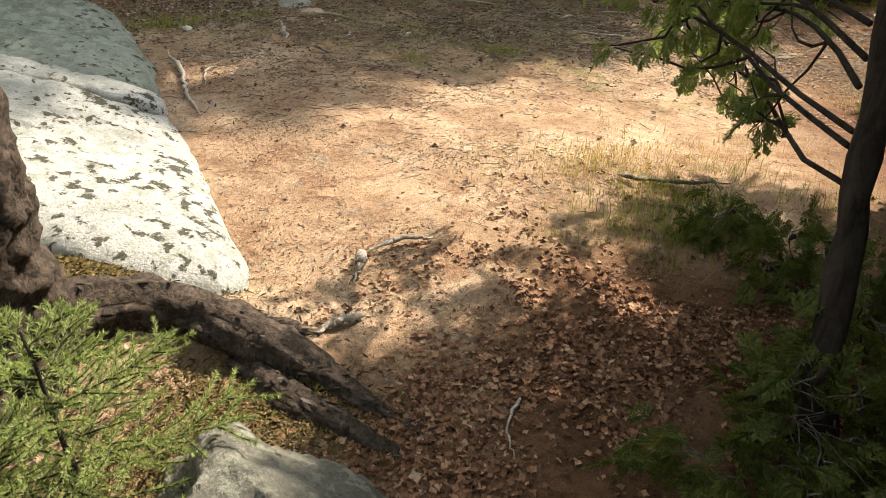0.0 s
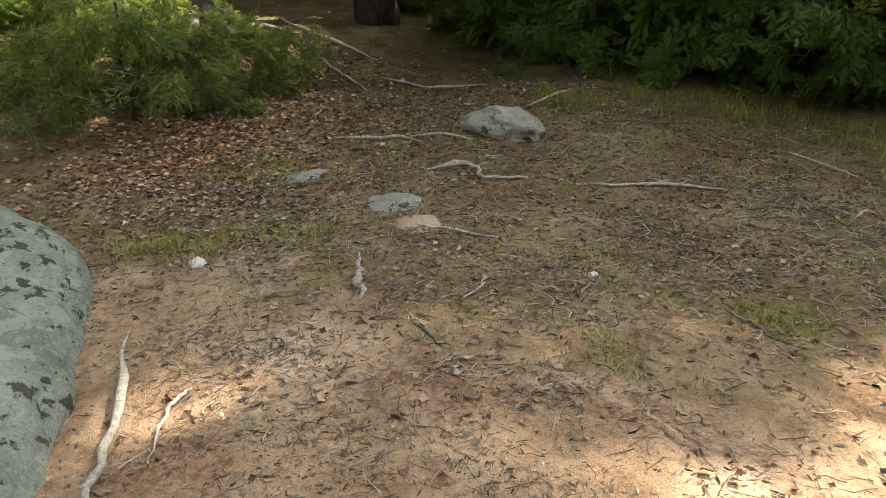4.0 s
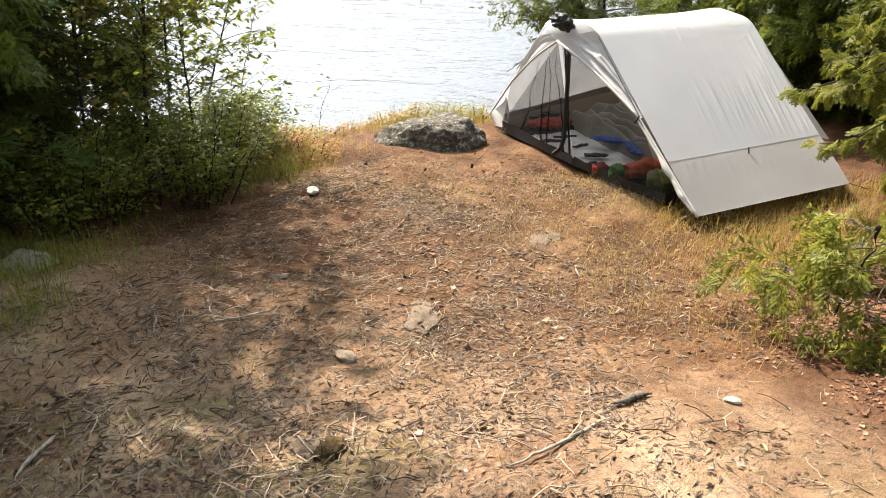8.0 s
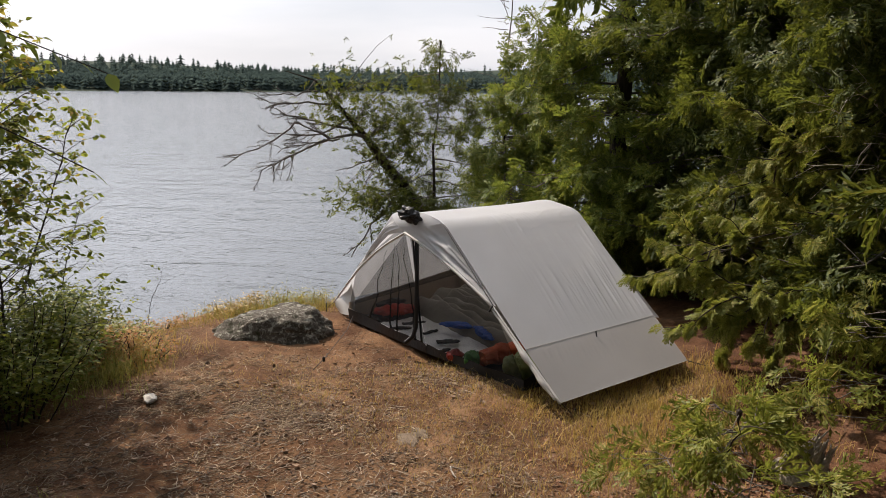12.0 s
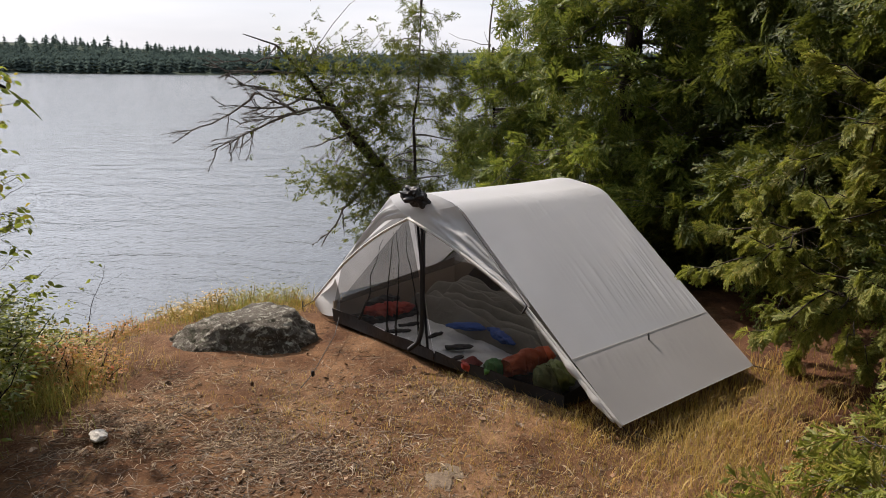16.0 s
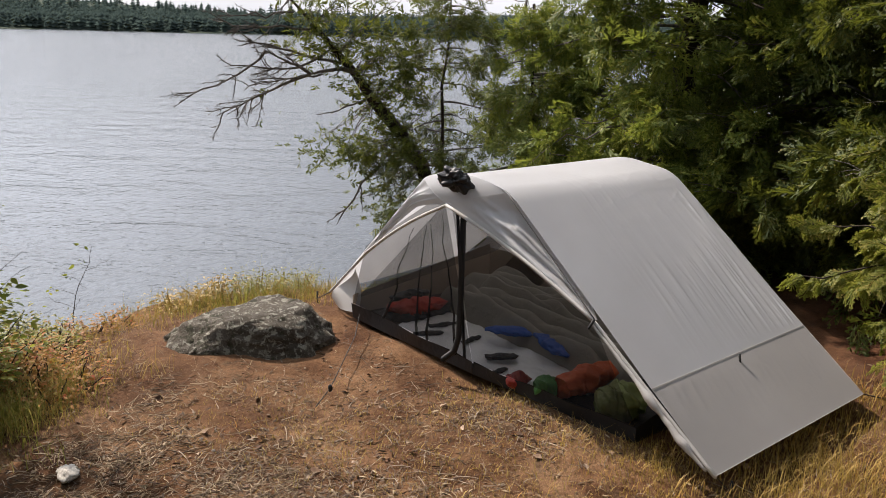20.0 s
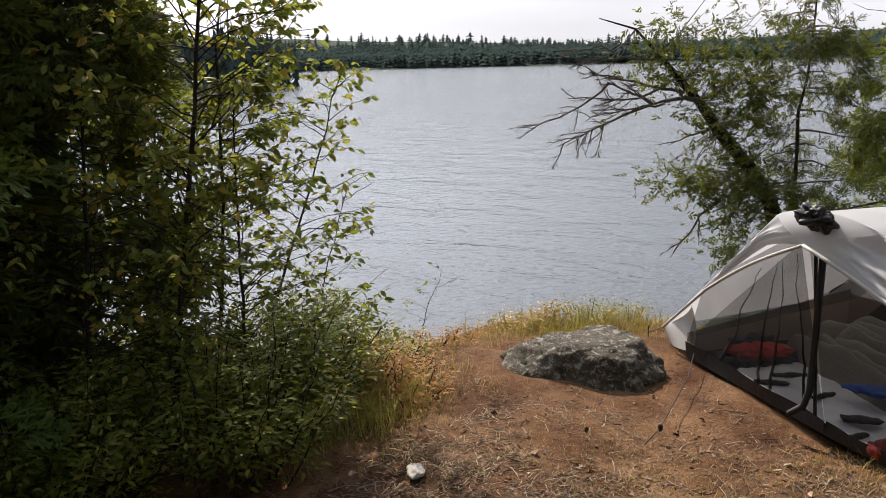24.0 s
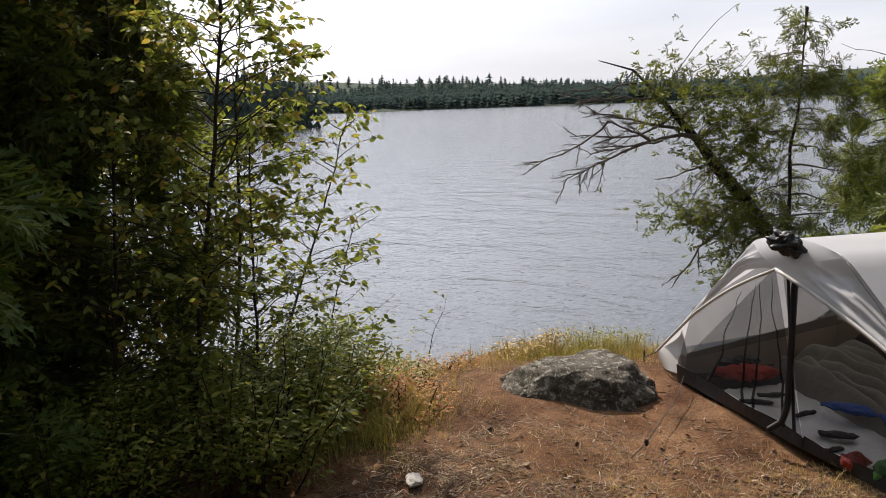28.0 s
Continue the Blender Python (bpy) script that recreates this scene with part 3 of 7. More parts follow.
def conifer_template(seed, tiers=4):
    """A slender far conifer, one unit high, of ragged tiers."""
    rng = np.random.default_rng(seed)
    g = Geo()
    g.add(*tube([(0, 0, -0.05), (0, 0, 1.0)], [0.016, 0.003], 3))
    for k in range(tiers):
        h = 0.10 + 0.84 * k / tiers
        r = (0.19 * (1 - h) ** 0.8 + 0.015)
        m = 4
        a = rng.uniform(0, 6.28) + np.arange(m) * 6.283 / m + rng.normal(0, 0.2, m)
        rr = r * rng.uniform(0.55, 1.25, m)
        tip = np.stack([np.cos(a) * rr, np.sin(a) * rr, h - rng.uniform(0.05, 0.15, m)], 1)
        a2 = a + 3.1416 / m
        mid = np.stack([np.cos(a2) * rr * 0.45, np.sin(a2) * rr * 0.45, np.full(m, h - 0.02)], 1)
        v = np.concatenate([[(0, 0, h + 0.14)], tip, mid])
        j = np.arange(m)
        t = np.concatenate([np.stack([j * 0, 1 + j, 1 + m + j], 1), np.stack([j * 0, 1 + m + j, 1 + (j + 1) % m], 1)])
        g.add(v, t)
    return g.arrays()


def build_far_forest():
    rng = np.random.default_rng(3)
    temps = [conifer_template(k) for k in range(4)]
    g, hg = Geo(), Geo()
    # rows up the far slope
    n = 9000
    u = rng.uniform(-900, 620, n)
    depth = np.abs(rng.normal(0, 1, n)) * 110 + rng.uniform(0, 14, n)
    a = np.array([0.76, 0.65])
    bdir = np.array([0.65, -0.76])
    for k, tmp in enumerate(temps):
        sel = np.arange(n) % 4 == k
        uu, dd = u[sel], depth[sel]
        x0, y0 = uu * -bdir[0] + 600 * a[0], uu * -bdir[1] + 600 * a[1]
        s = 560 + 50 * np.sin((x0 - y0) * 0.006 + 1.0) + 22 * np.sin((x0 - y0) * 0.021) + 8 + dd - 600
        x, y = x0 + a[0] * s, y0 + a[1] * s
        hgt = rng.uniform(9.0, 11.8, len(x)) * (1 + 0.22 * (rng.random(len(x)) > 0.96))
        z = land(x, y) - 0.5
        m3 = np.zeros((len(x), 3, 3))
        w = hgt * rng.uniform(2.1, 3.2, len(x))
        m3[:, 0, 0], m3[:, 1, 1], m3[:, 2, 2] = w, w, hgt
        g.add(*spread(tmp, m3, np.stack([x, y, z], 1)))
    m = 420
    r, th = np.sqrt(rng.random(m)), rng.uniform(0, 6.283, m)
    hx, hy = 58 + 43 * r * np.cos(th), 114 + 20 * r * np.sin(th)
    for k, tmp in enumerate(temps):
        sel = np.arange(m) % 4 == k
        x, y = hx[sel], hy[sel]
        hgt = rng.uniform(5, 9.5, len(x))
        w = hgt * rng.uniform(0.9, 1.6, len(x))
        m3 = np.zeros((len(x), 3, 3))
        m3[:, 0, 0], m3[:, 1, 1], m3[:, 2, 2] = w, w, hgt
        hg.add(*spread(tmp, m3, np.stack([x, y, np.maximum(land(x, y), WATER) - 0.3], 1)))
    tagged(part("far_forest", g, FOREST), "dark conifer forest along the far lake shore", "forest", kind="stuff")
    tagged(part("headland_forest", hg, FOREST, smooth=False), "dark conifers on a low headland in the lake", "forest", kind="stuff")


build_ground()
build_lake()
build_far_forest()


# ---------------------------------------------------------------- rocks
def ball(level):
    bm = bmesh.new()
    bmesh.ops.create_icosphere(bm, subdivisions=level, radius=1.0)
    v = np.array([p.co[:] for p in bm.verts])
    t = np.array([[p.index for p in f.verts] for f in bm.faces])
    bm.free()
    return v, t


BALLS = {k: ball(k) for k in (1, 2, 3, 4, 5, 6)}


def rock_geo(size, seed, level=4, rough=0.22, facets=7, freq=1.6, cuts=()):
    v, t = BALLS[level]
    v = v.copy()
    rng = np.random.default_rng(seed)
    for _ in range(facets):
        d = rng.normal(0, 1, 3)
        d /= np.linalg.norm(d)
        c = rng.uniform(0.62, 0.9)
        k = v @ d
        v = v - np.where(k > c, (k - c) * 0.85, 0)[:, None] * d
    for d, c in cuts:
        d = np.array(d) / np.linalg.norm(d)
        k = v @ d
        v = v - np.where(k > c, (k - c) * 0.92, 0)[:, None] * d
    v = v * (1 + rough * fbm(v * freq + seed * 3.7, 5, 0.5) + 0.02 * fbm(v * 9 + seed, 3, 0.6))[:, None]
    return v * np.asarray(size), t


def rock(name, x, y, z, size, turn, seed, mat, label, level=4, rough=0.22, facets=7, tilt=(0, 0), freq=1.6, category="rock", group="", cuts=()):
    v, t = rock_geo(size, seed, level, rough, facets, freq, cuts)
    ob = part(name, Geo().add(v, t), mat)
    ob.matrix_world = pose(x, y, z, tilt[0], tilt[1], turn)
    return tagged(ob, label, category, group)


def split_boulder(name, middle, faces, seed, mat, label, edge=9.0, relief=1.0):
    """A block of bedrock bounded by flat faces (outward normal, a point on it), with worn edges and a pitted skin."""
    v, t = BALLS[6]
    c = np.array(middle, float)
    total = 0
    for nrm, at in faces:
        nrm = np.array(nrm, float) / np.linalg.norm(nrm)
        depth = max(0.05, (np.array(at, float) - c) @ nrm)
        total = total + np.clip(v @ nrm / depth, 0, None) ** edge
    p = v * (total ** (-1 / edge))[:, None]
    w = p + c
    skin = 0.030 * fbm(w * 1.7 + seed, 4, 0.55) + 0.016 * fbm(w * 6.5 + seed, 4, 0.6) - 0.022 * sm(np.abs(fbm(w * (2.2, 2.2, 5.0) + seed + 9, 3)), 0.10, 0.0)
    nv = p / np.linalg.norm(p, axis=1)[:, None]
    ob = part(name, Geo().add(p + nv * (skin * relief)[:, None], t), mat)
    ob.location = c
    return tagged(ob, label, "boulder")


EDGE = (0.79, 0.62)                  # the ledge's straight side faces the path
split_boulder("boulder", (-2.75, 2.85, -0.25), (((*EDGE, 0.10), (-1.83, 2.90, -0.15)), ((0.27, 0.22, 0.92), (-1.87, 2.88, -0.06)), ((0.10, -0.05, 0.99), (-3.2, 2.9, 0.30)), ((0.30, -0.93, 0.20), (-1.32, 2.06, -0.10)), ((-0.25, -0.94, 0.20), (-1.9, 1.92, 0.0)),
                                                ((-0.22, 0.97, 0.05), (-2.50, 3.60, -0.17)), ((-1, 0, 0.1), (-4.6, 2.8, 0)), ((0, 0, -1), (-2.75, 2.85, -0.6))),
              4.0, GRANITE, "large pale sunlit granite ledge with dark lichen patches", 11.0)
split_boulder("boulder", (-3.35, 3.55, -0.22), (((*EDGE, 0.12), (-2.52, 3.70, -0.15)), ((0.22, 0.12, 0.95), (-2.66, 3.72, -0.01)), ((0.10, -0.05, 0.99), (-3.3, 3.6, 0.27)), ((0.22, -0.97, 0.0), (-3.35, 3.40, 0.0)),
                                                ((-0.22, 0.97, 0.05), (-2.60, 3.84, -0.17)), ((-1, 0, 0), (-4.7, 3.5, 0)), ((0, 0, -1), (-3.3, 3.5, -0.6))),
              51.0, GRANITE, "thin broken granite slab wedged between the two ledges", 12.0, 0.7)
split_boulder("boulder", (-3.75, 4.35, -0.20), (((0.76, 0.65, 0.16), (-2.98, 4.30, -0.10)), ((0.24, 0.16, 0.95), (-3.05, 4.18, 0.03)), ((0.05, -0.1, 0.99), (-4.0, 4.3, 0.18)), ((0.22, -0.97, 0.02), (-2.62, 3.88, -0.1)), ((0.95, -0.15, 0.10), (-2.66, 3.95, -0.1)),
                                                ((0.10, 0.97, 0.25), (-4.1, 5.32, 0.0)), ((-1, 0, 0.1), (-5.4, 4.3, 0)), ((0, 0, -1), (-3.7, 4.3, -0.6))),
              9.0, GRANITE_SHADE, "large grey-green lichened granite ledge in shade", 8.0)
rock("boulder", -0.68, 1.09, -0.16, (0.30, 0.52, 0.35), 55, 13, DARK_GRANITE, "low grey boulder among roots and moss", 6, 0.20, 7, (0, 0), 1.5, "boulder")
rock("lakeside_rock", 4.27, 8.95, -0.80, (0.36, 0.58, 0.30), 25, 23, SHORE_ROCK, "rounded grey rock covered in pale lichen beside the tent", 6, 0.09, 2, (0, 0), 3.0, "rock", "", (((-0.35, -0.9, 0.28), 0.72), ((0.05, 0.15, 1.0), 0.80), ((-0.9, 0.2, 0.35), 0.85)))
rock("rock", -2.80, 7.86, gz(-2.80, 7.86) + 0.02, (0.31, 0.20, 0.16), -14, 31, GREY_STONE, "pale grey half-buried rock on the trodden path", 5, 0.2, 7)
rock("rock", -2.88, 6.40, gz(-2.88, 6.40) - 0.01, (0.16, 0.13, 0.05), 10, 32, DULL_STONE, "flat grey rock flush with the trodden earth", 4, 0.15, 5)
# a sunlit patch of sand, made as a sunken disc in a pale colour
rock("rock", -2.65, 6.13, gz(-2.65, 6.13) - 0.015, (0.15, 0.13, 0.035), 30, 33, FLAT_STONE, "flat pale disc standing for a sunlit patch of sand", 4, 0.15, 5)
rock("rock", -3.60, 6.70, gz(-3.6, 6.7) - 0.01, (0.14, 0.10, 0.04), 30, 37, DULL_STONE, "mossy flat stone sunk in the path", 4, 0.15, 5)
rock("rock", 0.85, 9.60, gz(0.85, 9.60) - 0.02, (0.24, 0.16, 0.05), 60, 34, DULL_STONE, "flat grey rock at the foot of the cedars", 4, 0.15, 5)
rock("stone", 2.62, 7.37, gz(2.62, 7.37) - 0.024, (0.22, 0.11, 0.032), 20, 35, TAN_ROCK, "flat tan stone sunk in the bare earth", 5, 0.25, 7, (0, 0), 3.0)
rock("stone", 2.62, 9.06, gz(2.62, 9.06) + 0.02, (0.062, 0.042, 0.026), 40, 36, PALE_STONE, "small white stone lying on the earth", 4, 0.16, 9, (0, 0), 2.0)
for _k, (_x, _y, _w) in enumerate(((1.52, 7.56, 0.15), (0.37, 7.38, 0.12), (1.53, 8.44, 0.08))):
    rock("stone", _x, _y, gz(_x, _y) - 0.008, (_w, _w * 0.55, 0.02), 20 + 50 * _k, 70 + _k, TAN_ROCK, "tan flat rock showing through the trodden earth", 4, 0.3, 6, (0, 0), 3.0)
for _x, _y, _w, _m, _lab in ((1.01, 7.66, 0.065, FLAT_STONE, "small grey stone lying on the sunny earth"), (1.25, 6.09, 0.034, PALE_STONE, "small pale pebble by the young cedar"), (-3.40, 5.45, 0.06, PALE_STONE, "small white stone at the path's edge"),
                                (-1.75, 6.06, 0.032, PALE_STONE, "small white chip on the path"), (-0.18, 7.39, 0.03, FLAT_STONE, "reddish pebble in the twig litter")):
    rock("stone", _x, _y, gz(_x, _y) + _w * 0.12, (_w, _w * 0.65, _w * 0.42), _x * 70, 41, _m, _lab, 3, 0.2, 6)
rock("clod", 0.39, 7.28, gz(0.39, 7.28) + 0.004, (0.075, 0.05, 0.03), 30, 43, MOSS_MAT, "dark clod of earth on the sunny ground", 4, 0.4, 6, (0, 0), 3.0, "clod")


# ---------------------------------------------------------------- foliage pieces
def cedar_spray(seed, pairs=6, fingers=2, wide=1.0):
    """A flat fan of scale-leaved branchlets with blunt tips, about 0.3 long, along x, arching over."""
    rng = np.random.default_rng(seed)
    v, t = [], []

    def drop(p):
        return np.array([p[0], p[1], p[2] - 0.9 * p[0] ** 2 - 0.5 * p[1] ** 2])

    def finger(a, d, length, width):
        p = np.array([-d[1], d[0], rng.normal(0, 0.25)])
        i = len(v)
        v.extend(drop(q) for q in (a, a + d * length * 0.45 - p * width, a + d * length * 0.97, a + d * length * 0.55 + p * width))
        t.extend([(i, i + 1, i + 2), (i, i + 2, i + 3)])

    finger(np.zeros(3), np.array([1.0, 0, 0]), 0.30, 0.005)
    for k in range(pairs):
        for side in (-1, 1):
            s = (k + 0.5 * (side > 0) + rng.uniform(-0.2, 0.2)) / pairs
            a = np.array([0.03 + 0.25 * s, 0, 0])
            ang = radians(rng.uniform(30, 52)) * side
            ln = (0.13 * (1 - s) ** 0.6 + 0.045) * rng.uniform(0.7, 1.15)
            d = np.array([math.cos(ang), math.sin(ang), rng.normal(0, 0.16)])
            finger(a, d, ln, 0.0078 * wide)
            for q in range(fingers):
                f = (q + 0.7) / (fingers + 0.5)
                for s2 in (-1, 1):
                    an = ang + s2 * radians(rng.uniform(24, 42))
                    d2 = np.array([math.cos(an), math.sin(an), rng.normal(0, 0.3)])
                    finger(a + d * ln * f, d2, ln * (0.60 if fingers == 1 else 0.40) * (1.1 - f * 0.6), 0.0070 * wide)
    return np.array(v), np.array(t)


def leaf_shape(width=0.42, fold=0.12, droop=0.25):
    """A folded leaf, one unit long, along x."""
    s = np.linspace(0, 1, 5)
    w = width * 0.5 * np.sin(np.pi * s ** 0.8)
    mid = np.stack([s, s * 0, -droop * s * s], 1)
    left = mid[1:-1] + np.stack([w[1:-1] * 0, w[1:-1], w[1:-1] * fold * 2], 1)
    right = mid[1:-1] + np.stack([w[1:-1] * 0, -w[1:-1], w[1:-1] * fold * 2], 1)
    v = np.concatenate([mid, left, right])
    t = []
    for side in (5, 8):
        a = [(0, 1, side), (1, 2, side), (2, side + 1, side), (2, 3, side + 1), (3, side + 2, side + 1), (3, 4, side + 2)]
        t += a if side == 8 else [(p, r, q) for p, q, r in a]
    return v, np.array(t)


def tuft(seed, blades=11):
    """A coarse spray for trees farther off: broad blades fanned along x."""
    rng = np.random.default_rng(seed)
    v, t = [], []
    for k in range(blades):
        s = k / blades
        ang = rng.choice([-1, 1]) * radians(rng.uniform(10, 60))
        d = np.array([math.cos(ang), math.sin(ang), rng.normal(-0.1, 0.2)])
        p = np.array([-d[1], d[0], rng.normal(0, 0.3)])
        a = np.array([0.22 * s, 0, -0.04 * s * s])
        ln = rng.uniform(0.07, 0.15)
        w = rng.uniform(0.010, 0.020)
        i = len(v)
        v.extend([a, a + d * ln * 0.55 - p * w, a + d * ln, a + d * ln * 0.55 + p * w])
        t.extend([(i, i + 1, i + 2), (i, i + 2, i + 3)])
    return np.array(v), np.array(t)


SPRAYS = [cedar_spray(k, 5, 1, 1.05) for k in range(6)]
SPRAYS_NEAR = [cedar_spray(40 + k, 5, 2, 1.1) for k in range(6)]
SPRAYS_FINE = [cedar_spray(20 + k, 8, 3, 1.15) for k in range(5)]
SPRAYS_FAR = [tuft(10 + k) for k in range(4)]
LEAF = leaf_shape()
LEAF_OVAL = leaf_shape(0.50, 0.12, 0.18)


def scatter_sprays(geo, rng, origin, direction, temps, size, roll=0.9):
    n = len(origin)
    pick = rng.integers(0, len(temps), n)
    for k, tmp in enumerate(temps):
        s = pick == k
        if s.any():
            m3 = frames_of(direction[s], rng.normal(0, roll, s.sum()), size * rng.uniform(0.65, 1.25, s.sum()))
            geo.add(*spread(tmp, m3, origin[s]))


def cedar(x, y, h, r, seed, limbs=60, per=16, low=0.05, trunk=0.09, lean=(0, 0), mat=None, temps=None, size=1.0, label="", name="cedar_tree", facing=None, base=None, top=0.10, boughs=(), skirt=0, bough_mat=None, dry=0, fill=0):
    """A cedar: tapered trunk, drooping limbs, and sprays of scale leaves along them."""
    rng = np.random.default_rng(seed)
    temps = temps or SPRAYS
    z0 = gz(x, y) if base is None else base
    root = thing(name, label or "dense green cedar with drooping flat sprays", "tree", "cedars round the clearing" if name == "cedar_tree" else "young cedars")
    root.location = (x, y, z0)
    n = 12
    s = np.linspace(0, 1, n)
    wob = np.cumsum(rng.normal(0, 0.02, (n, 2)), 0)
    tp = np.stack([lean[0] * s + wob[:, 0], lean[1] * s + wob[:, 1], -0.1 + (h + 0.1) * s], 1)
    tp[1:-1] = tp[1:-1] + rng.normal(0, trunk * 0.12, (n - 2, 3)) * (1, 1, 0)
    fine = np.linspace(0, 1, 60)
    tq = np.stack([np.interp(fine, s, tp[:, j]) for j in range(3)], 1)
    tv, tt = tube(tq, [trunk * 1.7, trunk * 1.1, trunk, trunk * 0.85, trunk * 0.75, trunk * 0.6, trunk * 0.45, trunk * 0.25, 0.012], 12, seed, 0.24)
    part("trunk", Geo().add(tv, tt), BARK, root)
    lg, cg = Geo(), Geo()
    hs = np.concatenate([low + (1 - low) * rng.random(limbs) ** 1.05, rng.uniform(0.15, 2.4, skirt) / h])
    for i in range(limbs + skirt):
        hh = hs[i]
        az = rng.uniform(0, 2 * np.pi) if facing is None else facing[0] + rng.normal(0, facing[1])
        prof = (1 - hh) ** 0.65 * (0.55 + 0.45 * min(1, hh / 0.15)) + top
        high = hh * h > 3.0 and temps is not SPRAYS_FAR
        ln = r * prof * rng.uniform(0.6, 1.2)
        c = np.array([np.interp(hh, s, tp[:, 0]), np.interp(hh, s, tp[:, 1]), hh * h])
        d = np.array([math.cos(az), math.sin(az)])
        k = np.linspace(0, 1, 7)
        droop = rng.uniform(0.10, 0.38) * ln
        p = np.stack([c[0] + d[0] * ln * k, c[1] + d[1] * ln * k, c[2] + 0.18 * ln * k - droop * 1.6 * k ** 1.6 + 0.10 * ln * k ** 4], 1)
        p += rng.normal(0, 0.02 * ln, p.shape) * k[:, None]
        lg.add(*tube(p, [0.006 + 0.010 * ln, 0.003] if h > 1.6 else [0.002 + 0.003 * ln, 0.001], 4, cap=False))
        m = max(4, int(per * (0.4 + ln / r) * (0.4 if high else 1.0)))
        if temps is not SPRAYS_FAR:
            # clumps of sprays fanned round the ends of short side twigs
            nc = max(2, m // 8)
            uc = rng.uniform(0.30, 1.0, nc) ** 0.7
            side = rng.choice([-1, 1], nc) * rng.uniform(0.1, 1.4, nc)
            ca, sa = np.cos(side), np.sin(side)
            out = np.stack([d[0] * ca - d[1] * sa, d[0] * sa + d[1] * ca, rng.normal(0.0, 0.35, nc)], 1)
            foot = np.stack([np.interp(uc, k, p[:, j]) for j in range(3)], 1)
            cc = foot + out * (rng.uniform(0.05, 0.34, nc) * min(1.0, ln * 1.1))[:, None]
            for a0, a1 in zip(foot, cc):
                lg.add(*tube([a0, (a0 + a1) / 2 + (0, 0, 0.015), a1], [0.004, 0.002], 3, cap=False))
            who = rng.integers(0, nc, m)
            dirs = out[who] * 0.75 + rng.normal(0, 0.55, (m, 3)) - (0, 0, 0.32)
            o2 = cc[who] + rng.normal(0, 0.045, (m, 3))
            scatter_sprays(cg, rng, o2, dirs, SPRAYS_FAR if high else temps, size * (1.9 if high else 1.0), 1.3)
            continue
        u = rng.uniform(0.22, 1.0, m) ** 0.8
        o = np.stack([np.interp(u, k, p[:, j]) for j in range(3)], 1)
        side = rng.choice([-1, 1], m) * rng.uniform(0.3, 1.25, m)
        ca, sa = np.cos(side), np.sin(side)
        dirs = np.stack([d[0] * ca - d[1] * sa, d[0] * sa + d[1] * ca, rng.uniform(-0.55, 0.15, m)], 1)
        # short side twigs carry the sprays away from the limb
        off = rng.uniform(0, 0.26, m) * (1.1 - u) * min(1.0, ln * 1.2)
        scatter_sprays(cg, rng, o + dirs * off[:, None], dirs, temps, size, 0.75)
    if fill:
        # inner sprays close round the trunk
        an, zz = rng.uniform(0, 2 * np.pi, fill), rng.uniform(0.02, min(3.2, h * 0.9), fill)
        rr = r * (0.12 + 0.55 * np.sqrt(rng.random(fill))) * (1 - zz / h) ** 0.65
        o2 = np.stack([np.cos(an) * rr, np.sin(an) * rr, zz], 1)
        dirs = np.stack([np.cos(an), np.sin(an), rng.uniform(-0.9, 0.1, fill)], 1)
        scatter_sprays(cg, rng, o2, dirs + rng.normal(0, 0.35, (fill, 3)), SPRAYS_FAR, size * 1.5, 1.2)
    for p0, p1, count in boughs:
        o = np.array([x, y, z0])
        p = bend(np.array(p0) - o, np.array(p1) - o, 8, -0.05, 0.04, rng)
        bg, fg = Geo().add(*tube(p, [0.009, 0.006, 0.002], 6)), Geo()
        k = np.linspace(0, 1, 8)
        main = p[-1] - p[0]
        ln = np.linalg.norm(main)
        for _ in range(11):
            f = rng.uniform(0.2, 1.0)
            c = np.array([np.interp(f, k, p[:, j]) for j in range(3)])
            d = main / ln + rng.normal(0, 0.55, 3)
            q = bend(c, c + d / np.linalg.norm(d) * rng.uniform(0.18, 0.46) * min(ln, 1.3), 6, 0.03, 0.12, rng)
            bg.add(*tube(q, [0.006, 0.002], 4, cap=False))
            u = rng.uniform(0.1, 1, count // 5)
            oo = np.stack([np.interp(u, np.linspace(0, 1, 6), q[:, j]) for j in range(3)], 1)
            dd = d / np.linalg.norm(d) + rng.normal(0, 0.45, (len(u), 3)) - np.array([0, 0, 0.55])
            scatter_sprays(fg, rng, oo, dd, SPRAYS_FINE, 0.36, 0.9)
        limb = part("bough", bg, BARK, root)
        tagged(part("sprays", fg, bough_mat or mat or CEDAR, limb), kind="stuff")
    if dry:
        dg = Geo()
        for _ in range(dry):
            hh = rng.uniform(0.05, 0.55)
            az = rng.uniform(0, 2 * np.pi) if rng.random() < 0.3 else rng.normal(2.2, 0.8)
            q = r * (1 - hh) ** 0.65 * rng.uniform(0.45, 0.95)
            a = np.array([math.cos(az) * q, math.sin(az) * q, hh * h])
            d = np.array([math.cos(az + rng.normal(0, 0.9)), math.sin(az + rng.normal(0, 0.9)), rng.normal(-0.1, 0.35)])
            e = a + d * rng.uniform(0.15, 0.5)
            w = bend(a, e, 7, rng.normal(0, 0.05), 0.14, rng)
            dg.add(*tube(w, [0.0035, 0.001], 4, cap=False))
            for _k in range(2):
                c = w[rng.integers(2, 6)]
                dg.add(*tube(bend(c, c + (d + rng.normal(0, 0.6, 3)) * 0.12, 4, 0, 0.1, rng), [0.002, 0.0008], 3, cap=False))
        tagged(part("dry_twig_mesh", dg, DRY_WOOD, root, "pale dead twigs"), kind="stuff")
    tagged(part("branchwork", lg, BARK_GREY, root), kind="stuff")
